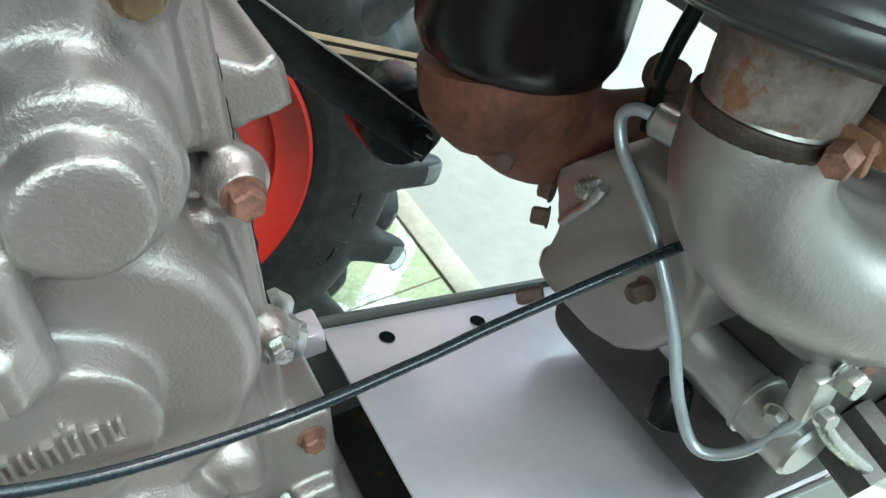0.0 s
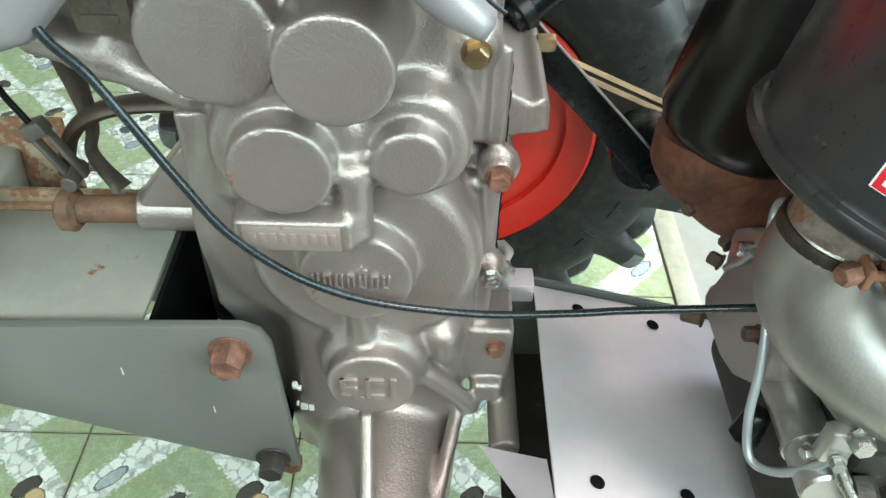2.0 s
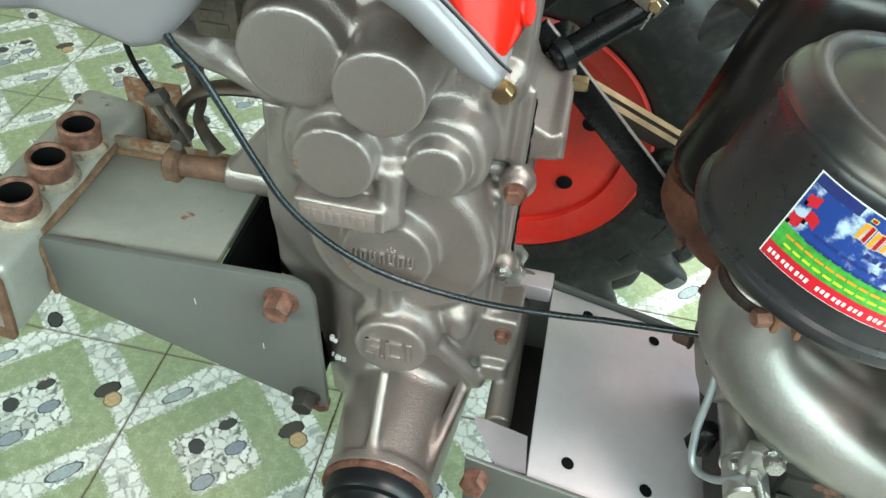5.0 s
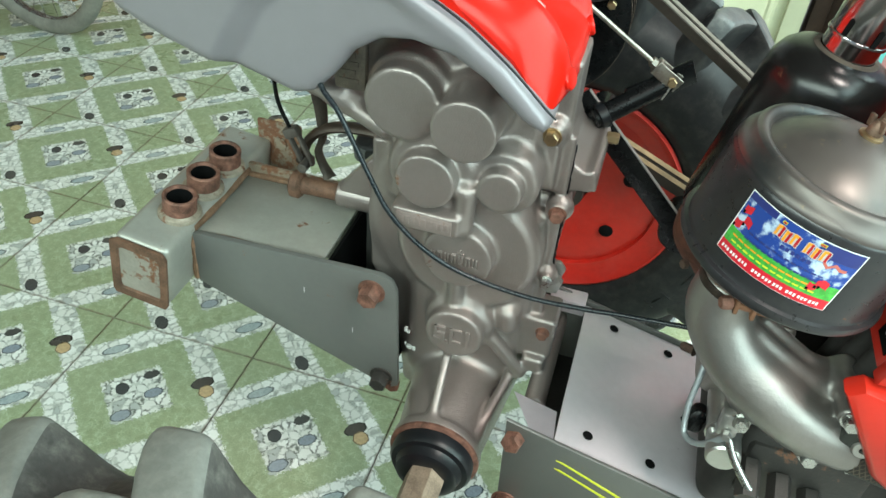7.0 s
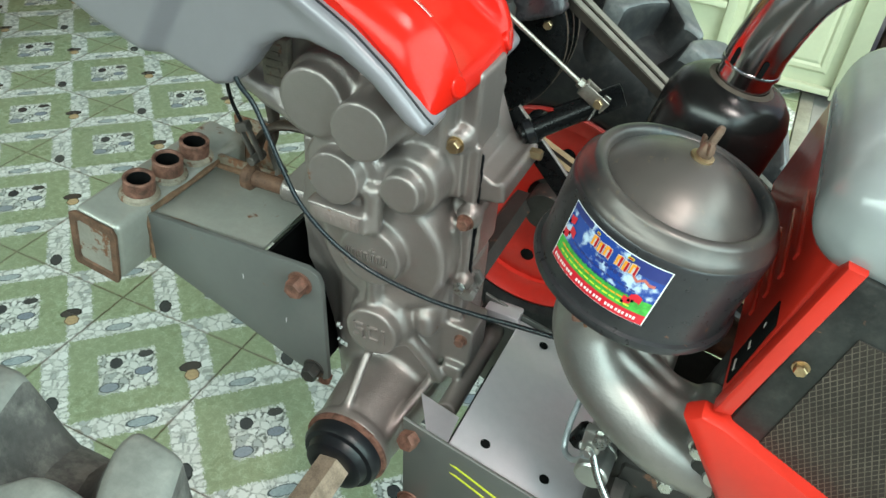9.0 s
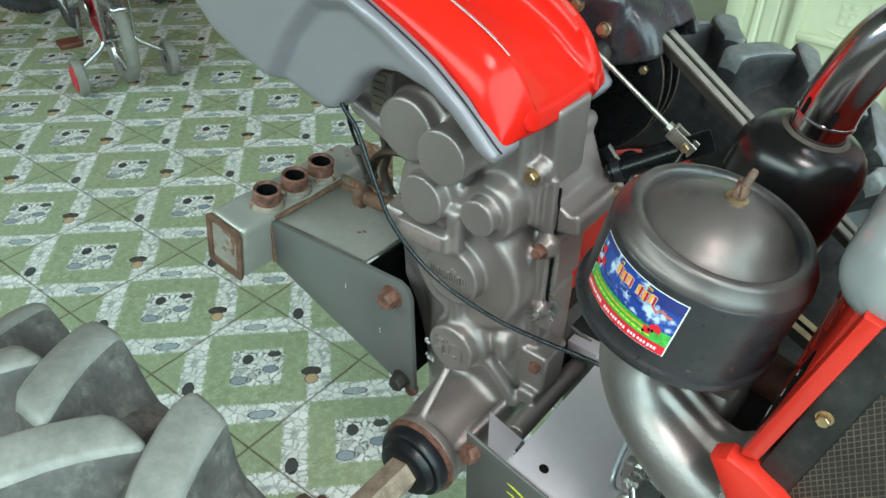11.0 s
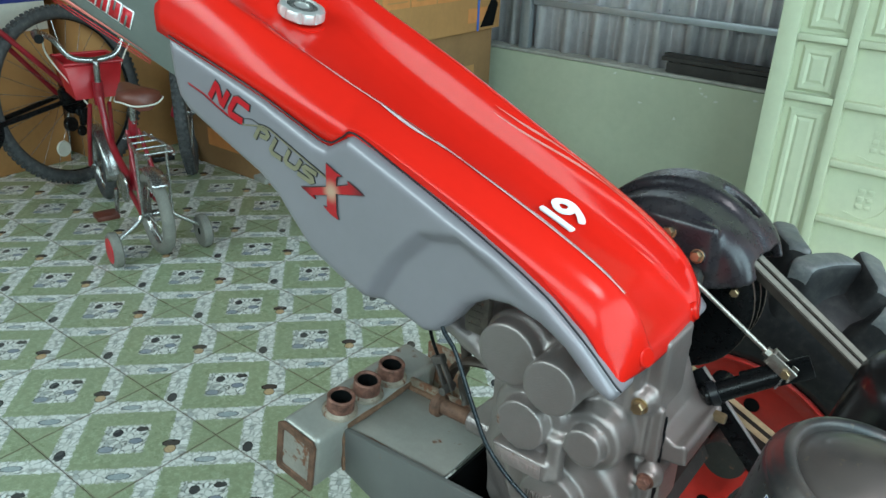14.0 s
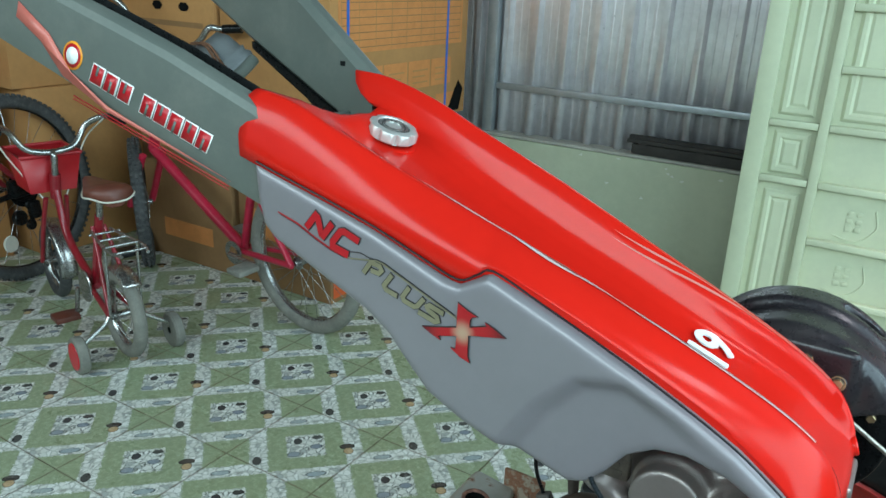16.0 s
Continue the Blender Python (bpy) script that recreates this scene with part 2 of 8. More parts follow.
def tile_material():
    """Glazed floor tile: a grass-green square ring set cornerwise, pebble bands and single stones, drawn once in the tile's own metres."""
    m, tree, s = graph("pebble_and_grass_tile")
    g = G(tree)
    co = g.coords()
    warp = tree.nodes.new("ShaderNodeTexNoise")
    warp.inputs["Scale"].default_value, warp.inputs["Detail"].default_value = 190, 4
    tree.links.new(co, warp.inputs["Vector"])
    sep0 = tree.nodes.new("ShaderNodeSeparateXYZ")
    tree.links.new(co, sep0.inputs[0])
    sepw = tree.nodes.new("ShaderNodeSeparateXYZ")
    tree.links.new(warp.outputs["Color"], sepw.inputs[0])
    fine = tree.nodes.new("ShaderNodeTexNoise")
    fine.inputs["Scale"].default_value, fine.inputs["Detail"].default_value = 700, 3
    tree.links.new(co, fine.inputs["Vector"])
    sepf = tree.nodes.new("ShaderNodeSeparateXYZ")
    tree.links.new(fine.outputs["Color"], sepf.inputs[0])

    def stray(axis):
        broad = g.math("MULTIPLY", g.math("SUBTRACT", sepw.outputs[axis], 0.5), 0.020)
        return g.math("ADD", broad, g.math("MULTIPLY", g.math("SUBTRACT", sepf.outputs[axis], 0.5), 0.014))

    x = g.math("ADD", sep0.outputs[0], stray(0))
    y = g.math("ADD", sep0.outputs[1], stray(1))
    k = math.sqrt(0.5)
    u = g.math("MULTIPLY", g.math("ADD", x, y), k)
    v = g.math("MULTIPLY", g.math("SUBTRACT", y, x), k)
    au, av = g.math("ABSOLUTE", u), g.math("ABSOLUTE", v)
    cheb = g.math("MAXIMUM", au, av)
    ring = g.math("MULTIPLY", g.math("LESS_THAN", cheb, 0.104), g.math("GREATER_THAN", cheb, 0.052))
    c1 = g.math("MAXIMUM", g.math("ABSOLUTE", g.math("SUBTRACT", au, 0.2121)), av)
    c2 = g.math("MAXIMUM", g.math("ABSOLUTE", g.math("SUBTRACT", av, 0.2121)), au)
    corner = g.math("LESS_THAN", g.math("MINIMUM", c1, c2), 0.061)
    green = g.math("MAXIMUM", ring, corner)
    # pebbles
    vor = tree.nodes.new("ShaderNodeTexVoronoi")
    vor.feature = "DISTANCE_TO_EDGE"
    vor.inputs["Scale"].default_value = 58
    bent = tree.nodes.new("ShaderNodeVectorMath")
    bent.operation = "MULTIPLY_ADD"
    tree.links.new(warp.outputs["Color"], bent.inputs[0])
    bent.inputs[1].default_value = (0.012, 0.012, 0.0)
    tree.links.new(co, bent.inputs[2])
    tree.links.new(bent.outputs[0], vor.inputs["Vector"])
    cell = tree.nodes.new("ShaderNodeTexVoronoi")
    cell.inputs["Scale"].default_value = 58
    tree.links.new(bent.outputs[0], cell.inputs["Vector"])
    sepc = tree.nodes.new("ShaderNodeSeparateColor")
    tree.links.new(cell.outputs["Color"], sepc.inputs[0])
    white = g.mix(sepc.outputs[0], (0.74, 0.73, 0.69, 1), (0.95, 0.94, 0.92, 1))
    white = g.mix(g.math("MULTIPLY", g.math("GREATER_THAN", sepc.outputs[1], 0.90), 0.75), white, (0.30, 0.32, 0.32, 1))
    white = g.mix(g.math("MULTIPLY", g.noise(co, 150, 3, 0.6), 0.45), white, (0.50, 0.52, 0.47, 1))
    gaps = g.ramp(vor.outputs["Distance"], 0.14, 0.02)
    inner = g.math("LESS_THAN", cheb, 0.054)
    hollow = g.math("MULTIPLY", gaps, g.ramp(g.noise(co, 75, 2, 0.5), 0.42, 0.60))
    white = g.mix(g.math("MULTIPLY", gaps, 0.50), white, (0.31, 0.33, 0.28, 1))
    white = g.mix(g.math("MULTIPLY", hollow, g.math("ADD", 0.38, g.math("MULTIPLY", inner, 0.5))), white, (0.07, 0.075, 0.065, 1))
    # grass
    strands = g.noise(co, 420, 3, 0.7)
    patch = g.noise(co, 60, 3, 0.6)
    grass = g.mix(g.math("ADD", g.math("MULTIPLY", strands, 0.65), g.math("MULTIPLY", patch, 0.35)), (0.074, 0.110, 0.048, 1), (0.53, 0.585, 0.375, 1))
    leaf = tree.nodes.new("ShaderNodeTexVoronoi")
    leaf.feature = "DISTANCE_TO_EDGE"
    leaf.inputs["Scale"].default_value = 95
    tree.links.new(co, leaf.inputs["Vector"])
    grass = g.mix(g.math("MULTIPLY", g.math("MULTIPLY", g.ramp(leaf.outputs["Distance"], 0.12, 0.0), g.ramp(patch, 0.42, 0.62)), 0.40), grass, (0.50, 0.58, 0.42, 1))
    c = g.mix(green, white, grass)
    us = g.math("ADD", g.math("MULTIPLY", g.math("ADD", sep0.outputs[0], sep0.outputs[1]), k), g.math("MULTIPLY", g.math("SUBTRACT", sepw.outputs[0], 0.5), 0.006))
    vs_ = g.math("ADD", g.math("MULTIPLY", g.math("SUBTRACT", sep0.outputs[1], sep0.outputs[0]), k), g.math("MULTIPLY", g.math("SUBTRACT", sepw.outputs[1], 0.5), 0.006))
    stones = [
        (0.112, -0.022, 0.021, 0.013, (0.055, 0.045, 0.042, 1)),
        (0.113, -0.044, 0.014, 0.015, (0.50, 0.34, 0.19, 1)),
        (0.018, -0.132, 0.028, 0.011, (0.32, 0.37, 0.39, 1)),
        (-0.012, 0.125, 0.026, 0.010, (0.36, 0.40, 0.41, 1)),
        (-0.132, -0.05, 0.012, 0.019, (0.05, 0.052, 0.055, 1)),
        (-0.020, 0.024, 0.012, 0.014, (0.04, 0.042, 0.048, 1)),
        (0.034, 0.036, 0.015, 0.009, (0.05, 0.05, 0.05, 1)),
        (-0.034, -0.036, 0.018, 0.012, (0.26, 0.29, 0.33, 1)),
        (0.028, -0.008, 0.017, 0.011, (0.22, 0.25, 0.30, 1)),
    ]
    for su, sv, ra, rb, col in stones:
        e = g.math("ADD", g.math("POWER", g.math("ABSOLUTE", g.math("DIVIDE", g.math("SUBTRACT", us, su), ra)), 2.0), g.math("POWER", g.math("ABSOLUTE", g.math("DIVIDE", g.math("SUBTRACT", vs_, sv), rb)), 2.0))
        c = g.mix(g.math("LESS_THAN", e, 1.0), c, rgba(col, 0.3))
        c = g.mix(g.math("LESS_THAN", e, 0.72), c, g.mix(g.noise(co, 190, 3), rgba(col, 0.6), rgba(col, 1.5)))
    # brown stain creeping in from the joints
    edge = g.math("MAXIMUM", g.math("ABSOLUTE", sep0.outputs[0]), g.math("ABSOLUTE", sep0.outputs[1]))
    creep = g.math("ADD", edge, g.math("MULTIPLY", g.math("SUBTRACT", patch, 0.5), 0.012))
    c = g.mix(g.math("MULTIPLY", g.ramp(creep, 0.1455, 0.1500), 0.65), c, (0.17, 0.115, 0.07, 1))
    # dirt that differs from tile to tile
    info = tree.nodes.new("ShaderNodeObjectInfo")
    geo = tree.nodes.new("ShaderNodeNewGeometry")
    film = g.ramp(g.noise(geo.outputs["Position"], 3.5, 6, 0.65), 0.35, 0.75)
    c = g.mix(g.math("MULTIPLY", film, 0.07), c, (0.30, 0.30, 0.25, 1))
    c = g.mix(g.math("MULTIPLY", info.outputs["Random"], 0.06), c, (0.22, 0.25, 0.20, 1))
    g.put(c, s.inputs["Base Color"])
    g.put(g.math("ADD", 0.22, g.math("MULTIPLY", film, 0.22)), s.inputs["Roughness"])
    g.bump(g.math("ADD", g.math("MULTIPLY", strands, 0.3), g.ramp(vor.outputs["Distance"], 0.0, 0.2)), 0.10, 0.0008, s)
    return m


TILE = tile_material()


def mesh_screen():
    m, tree, s = graph("expanded_metal_screen")
    g = G(tree)
    co = g.coords()
    sep = tree.nodes.new("ShaderNodeSeparateXYZ")
    tree.links.new(co, sep.inputs[0])
    c = g.mix(g.noise(co, 40, 4), (0.014, 0.011, 0.009, 1), (0.045, 0.033, 0.025, 1))
    g.put(c, s.inputs["Base Color"])
    s.inputs["Roughness"].default_value, s.inputs["Metallic"].default_value = 0.6, 0.3
    return m


SCREEN = mesh_screen()


def sky_film():
    m, tree, s = graph("printed_sky_film")
    g = G(tree)
    co = g.coords()
    cloud = g.ramp(g.noise(co, 70, 5, 0.6), 0.48, 0.62)
    c = g.mix(cloud, (0.018, 0.055, 0.27, 1), (0.50, 0.62, 0.76, 1))
    g.put(c, s.inputs["Base Color"])
    s.inputs["Roughness"].default_value = 0.25
    return m


SKY_FILM = sky_film()


def blade_film():
    """Printed film that goes from beige in the middle over red to dark tips."""
    m, tree, s = graph("shaded_red_film")
    g = G(tree)
    way = tree.nodes.new("ShaderNodeVectorMath")
    way.operation = "DISTANCE"
    tree.links.new(g.coords(), way.inputs[0])
    way.inputs[1].default_value = (-0.256, -0.109, 0.918)
    d = way.outputs["Value"]
    c = g.mix(g.ramp(d, 0.001, 0.017), (0.42, 0.27, 0.18, 1), (0.36, 0.008, 0.012, 1))
    c = g.mix(g.ramp(d, 0.024, 0.050), c, (0.09, 0.006, 0.010, 1))
    g.put(c, s.inputs["Base Color"])
    s.inputs["Roughness"].default_value = 0.3
    return m


BLADE_FILM = blade_film()


def heat_tinted():
    """Black lacquer gone matt and straw-coloured by heat and dust on the dome."""
    m, tree, s = graph("heat_worn_black_lacquer")
    g = G(tree)
    co = g.coords()
    a, b = g.noise(co, 9, 5), g.noise(co, 90, 5, 0.7)
    c = g.mix(g.ramp(a, 0.35, 0.65), (0.030, 0.034, 0.036, 1), (0.115, 0.096, 0.088, 1))
    c = g.mix(g.ramp(b, 0.60, 0.74), c, (0.15, 0.115, 0.085, 1))
    g.put(c, s.inputs["Base Color"])
    s.inputs["Metallic"].default_value = 0.55
    g.put(g.math("ADD", 0.13, g.math("ADD", g.math("MULTIPLY", b, 0.24), g.math("MULTIPLY", a, 0.2))), s.inputs["Roughness"])
    g.bump(b, 0.06, 0.0005, s)
    return m


LACQUER = heat_tinted()
CANISTER = surface("blue_black_lacquer", (0.020, 0.019, 0.021), 0.29, 0.1, 0.25, 14, 0.05, 250, 0.0004, rust=0.04, rscale=60, dust=0.03)

# ---- mesh tools ----


def finish(name, bm, material, parent=None, label="", sharp=38, at=None):
    """Links a bmesh as one object."""
    bmesh.ops.recalc_face_normals(bm, faces=bm.faces[:])
    me = bpy.data.meshes.new(name)
    bm.to_mesh(me)
    bm.free()
    me.polygons.foreach_set("use_smooth", [True] * len(me.polygons))
    me.set_sharp_from_angle(angle=radians(sharp))
    me.materials.append(material)
    ob = new(name, me)
    if at is not None:
        ob.matrix_world = at
    if parent is not None:
        ob.parent = parent
    if label:
        ob["label"] = label
    return ob


def part(name, bm, material, parent, label="", sharp=38):
    return finish(name, bm, material, parent, label, sharp)


def thing(name, label, category, group=""):
    return tagged(new(name), label, category, group)


def from_arrays(name, verts, faces, material, parent=None, label="", sharp=180):
    me = bpy.data.meshes.new(name)
    me.from_pydata(verts, [], faces)
    me.update()
    me.polygons.foreach_set("use_smooth", [True] * len(me.polygons))
    if sharp < 180:
        me.set_sharp_from_angle(angle=radians(sharp))
    me.materials.append(material)
    ob = new(name, me)
    if parent is not None:
        ob.parent = parent
    if label:
        ob["label"] = label
    return ob


def box(bm, lo, hi, bevel=0.0, m=None, seg=2):
    """A bevelled box between two corners."""
    lo, hi = Vector(lo), Vector(hi)
    made = bmesh.ops.create_cube(bm, size=1.0)["verts"]
    for v in made:
        v.co = Vector(((lo[i] + hi[i]) / 2 + v.co[i] * (hi[i] - lo[i]) for i in range(3)))
    if bevel:
        edges = list({e for v in made for e in v.link_edges})
        out = bmesh.ops.bevel(bm, geom=edges, offset=bevel, segments=seg, profile=0.5, affect="EDGES")
        made = list({v for f in out["faces"] for v in f.verts} | {v for v in made if v.is_valid})
    if m is not None:
        bmesh.ops.transform(bm, matrix=m, verts=made)
    return made


def basis(direction):
    d = Vector(direction).normalized()
    side = d.cross(Vector((0, 0, 1)))
    if side.length < 1e-4:
        side = Vector((1, 0, 0))
    side.normalize()
    return d, side, d.cross(side)


def lathe(bm, origin, direction, profile, seg=32, start=0.0, closed=False):
    """Revolves (radius, height) pairs about a line."""
    d, a, b = basis(direction)
    o = Vector(origin)
    rings = []
    for r, h in profile:
        if r < 1e-6:
            rings.append([bm.verts.new(o + d * h)])
        else:
            rings.append([bm.verts.new(o + d * h + (a * math.cos(start + math.tau * i / seg) + b * math.sin(start + math.tau * i / seg)) * r) for i in range(seg)])
    pairs = list(zip(rings, rings[1:]))
    if closed:
        pairs.append((rings[-1], rings[0]))
    for p, q in pairs:
        for i in range(seg):
            j = (i + 1) % seg
            if len(p) == 1 and len(q) == 1:
                continue
            if len(p) == 1:
                bm.faces.new((p[0], q[i], q[j]))
            elif len(q) == 1:
                bm.faces.new((p[i], q[0], p[j]))
            else:
                bm.faces.new((p[i], q[i], q[j], p[j]))
    return rings


def cyl(bm, p, q, r, r2=None, seg=24, round_=0.0):
    r2 = r if r2 is None else r2
    p, q = Vector(p), Vector(q)
    n = (q - p).length
    e = min(round_, n * 0.45, r * 0.9, r2 * 0.9)
    prof = [(0, 0), (r - e, 0), (r, e), (r2, n - e), (r2 - e, n), (0, n)] if e else [(0, 0), (r, 0), (r2, n), (0, n)]
    lathe(bm, p, q - p, prof, seg)


def smooth_path(points, n):
    """A Catmull-Rom curve through the points."""
    pts = [Vector(p) for p in points]
    pts = [2 * pts[0] - pts[1]] + pts + [2 * pts[-1] - pts[-2]]
    out = []
    for i in range(1, len(pts) - 2):
        p0, p1, p2, p3 = pts[i - 1 : i + 3]
        for k in range(n):
            t = k / n
            out.append(0.5 * (2 * p1 + (p2 - p0) * t + (2 * p0 - 5 * p1 + 4 * p2 - p3) * t * t + (3 * p1 - p0 - 3 * p2 + p3) * t**3))
    out.append(pts[-2])
    return out


def tube(bm, points, r, seg=12, n=8, caps=True, flat=1.0, loop=False):
    """Sweeps a ring along a smooth curve; r may be a list of radii along it."""
    path = smooth_path(points, n) if n > 1 else [Vector(p) for p in points]
    radii = [r] * len(path) if isinstance(r, (int, float)) else [float(np.interp(i / (len(path) - 1), np.linspace(0, 1, len(r)), r)) for i in range(len(path))]
    d = (path[1] - path[0]).normalized()
    _, a, _ = basis(d)
    rings = []
    for i, p in enumerate(path):
        t = (path[min(i + 1, len(path) - 1)] - path[max(i - 1, 0)]).normalized()
        a = (a - t * a.dot(t)).normalized()
        b = t.cross(a)
        rings.append([bm.verts.new(p + (a * math.cos(math.tau * k / seg) + b * (flat * math.sin(math.tau * k / seg))) * radii[i]) for k in range(seg)])
    for p, q in zip(rings, rings[1:]):
        for k in range(seg):
            bm.faces.new((p[k], p[(k + 1) % seg], q[(k + 1) % seg], q[k]))
    if caps:
        bm.faces.new(rings[0][::-1])
        bm.faces.new(rings[-1])


def prism(bm, outline, y0, y1, bevel=0.0, seg=2, m=None):
    """Extrudes an outline of (x, z) pairs from y0 to y1."""
    a = [bm.verts.new((x, y0, z)) for x, z in outline]
    b = [bm.verts.new((x, y1, z)) for x, z in outline]
    n = len(outline)
    made = [bm.faces.new(a), bm.faces.new(b[::-1])]
    for i in range(n):
        made.append(bm.faces.new((a[i], b[i], b[(i + 1) % n], a[(i + 1) % n])))
    verts = a + b
    if bevel:
        edges = list({e for f in made[:2] for e in f.edges})
        out = bmesh.ops.bevel(bm, geom=edges, offset=bevel, segments=seg, profile=0.5, affect="EDGES")
        verts = list({v for f in out["faces"] for v in f.verts} | {v for v in verts if v.is_valid})
    if m is not None:
        bmesh.ops.transform(bm, matrix=m, verts=[v for v in verts if v.is_valid])


def grid(bm, rows):
    """A sheet through rows of points."""
    vs = [[bm.verts.new(p) for p in row] for row in rows]
    for p, q in zip(vs, vs[1:]):
        for i in range(len(p) - 1):
            bm.faces.new((p[i], p[i + 1], q[i + 1], q[i]))
    return vs


def bolt(parent, place, direction, size, material=RUST_PINK, washer=True, name="bolt", label="", height=0.62, stud=0.0):
    """A hexagon head (size across flats) with chamfer, washer and, if asked, a thread end."""
    bm = bmesh.new()
    d = Vector(direction).normalized()
    p = Vector(place)
    r = size / math.sqrt(3)
    base = 0.0
    if washer:
        lathe(bm, p, d, [(0, 0), (size * 0.72, 0), (size * 0.74, size * 0.05), (size * 0.72, size * 0.1), (0, size * 0.1)], 24)
        base = size * 0.1
    h = size * height
    lathe(bm, p, d, [(0, base), (r, base), (r, base + h * 0.82), (r * 0.86, base + h), (0, base + h)], 6, start=0.3)
    if stud:
        lathe(bm, p, d, [(0, base + h), (size * 0.27, base + h), (size * 0.27, base + h + stud * 0.9), (size * 0.2, base + h + stud), (0, base + h + stud)], 14)
    return part(name, bm, material, parent, label, 30)


# ---- implicit castings ----


def nets(f, lo, hi, step):
    """The skin of a solid given by a signed distance f(x, y, z), by naive surface nets on a regular grid."""
    axes = [np.arange(a, b + step, step, dtype=np.float32) for a, b in zip(lo, hi)]
    D = f(axes[0][:, None, None], axes[1][None, :, None], axes[2][None, None, :]).astype(np.float32)
    D = np.broadcast_to(D, [len(a) for a in axes])
    S = D < 0
    n = np.array(S.shape) - 1
    count = np.zeros(n, np.int8)
    for i in (0, 1):
        for j in (0, 1):
            for k in (0, 1):
                count += S[i : i + n[0], j : j + n[1], k : k + n[2]]
    act = np.argwhere((count > 0) & (count < 8))
    ids = -np.ones(n, np.int64)
    ids[tuple(act.T)] = np.arange(len(act))
    total, hits = np.zeros((len(act), 3)), np.zeros(len(act))
    corners = np.array([(i, j, k) for i in (0, 1) for j in (0, 1) for k in (0, 1)])
    vals = np.stack([D[tuple((act + c).T)] for c in corners], 1)
    for a in range(8):
        for ax in range(3):
            if corners[a][ax]:
                continue
            b = a + (4, 2, 1)[ax]
            d0, d1 = vals[:, a], vals[:, b]
            hit = (d0 < 0) != (d1 < 0)
            t = d0[hit] / (d0[hit] - d1[hit])
            p = act[hit] + corners[a]
            p = p.astype(float)
            p[:, ax] += t
            total[hit] += p
            hits[hit] += 1
    verts = total / hits[:, None] * step + np.array([a[0] for a in axes])
    faces = []
    for ax in range(3):
        b, c = (ax + 1) % 3, (ax + 2) % 3
        s0 = np.take(S, range(S.shape[ax] - 1), ax)
        s1 = np.take(S, range(1, S.shape[ax]), ax)
        e = np.argwhere(s0 != s1)
        e = e[(e[:, b] > 0) & (e[:, c] > 0) & (e[:, b] < n[b]) & (e[:, c] < n[c])]
        quad = []
        for db, dc in ((1, 1), (0, 1), (0, 0), (1, 0)):
            q = e.copy()
            q[:, b] -= db
            q[:, c] -= dc
            quad.append(ids[tuple(q.T)])
        quad = np.stack(quad, 1)
        flip = ~s0[tuple(e.T)]
        quad[flip] = quad[flip][:, ::-1]
        faces.append(quad)
    return verts.tolist(), np.concatenate(faces).tolist()


def s_box(x, y, z, lo, hi, r=0.0):
    q = [np.abs(v - (a + b) / 2) - ((b - a) / 2 - r) for v, a, b in zip((x, y, z), lo, hi)]
    out = np.sqrt(np.maximum(q[0], 0) ** 2 + np.maximum(q[1], 0) ** 2 + np.maximum(q[2], 0) ** 2)
    return out + np.minimum(np.maximum(np.maximum(q[0], q[1]), q[2]), 0) - r


def s_cyl(x, y, z, cx, cz, r, y0, y1, rnd=0.004, taper=0.0):
    """A cylinder along y; taper widens it towards y1."""
    rad = r + taper * (y - y0)
    a = np.sqrt((x - cx) ** 2 + (z - cz) ** 2) - rad + rnd
    b = np.abs(y - (y0 + y1) / 2) - (y1 - y0) / 2 + rnd
    return np.minimum(np.maximum(a, b), 0) + np.sqrt(np.maximum(a, 0) ** 2 + np.maximum(b, 0) ** 2) - rnd


def s_rod(x, y, z, p, q, r, r2=None):
    """A capsule, tapering from r to r2."""
    p, q = np.array(p, np.float32), np.array(q, np.float32)
    d = q - p
    t = np.clip(((x - p[0]) * d[0] + (y - p[1]) * d[1] + (z - p[2]) * d[2]) / float(d @ d), 0, 1)
    rad = r if r2 is None else r + (r2 - r) * t
    return np.sqrt((x - p[0] - t * d[0]) ** 2 + (y - p[1] - t * d[1]) ** 2 + (z - p[2] - t * d[2]) ** 2) - rad


def s_join(a, b, k=0.007):
    h = np.clip(0.5 + 0.5 * (b - a) / k, 0, 1)
    return b + (a - b) * h - k * h * (1 - h)


def s_cut(a, b, k=0.004):
    return -s_join(-a, b, k)


def s_poly(x, z, pts):
    """Signed distance to a closed outline in x and z."""
    pts = np.array(pts, np.float32)
    best = None
    inside = np.zeros(np.broadcast(x, z).shape, bool)
    for (ax, az), (bx, bz) in zip(pts, np.roll(pts, -1, 0)):
        ex, ez = bx - ax, bz - az
        wx, wz = x - ax, z - az
        t = np.clip((wx * ex + wz * ez) / (ex * ex + ez * ez + 1e-12), 0, 1)
        d = (wx - t * ex) ** 2 + (wz - t * ez) ** 2
        best = d if best is None else np.minimum(best, d)
        cross = ((az > z) != (bz > z)) & (x < (bx - ax) * (z - az) / (bz - az if abs(bz - az) > 1e-9 else 1e-9) + ax)
        inside ^= cross
    return np.sqrt(best) * np.where(inside, -1, 1)


def ease(x, a, b):
    t = np.clip((x - a) / (b - a), 0, 1)
    return t * t * (3 - 2 * t)

# ---- the setting ----


def slab(name, lo, hi, material, label, bevel=0.0):
    bm = bmesh.new()
    box(bm, lo, hi, bevel)
    return tagged(finish(name, bm, material), label, kind="structure")


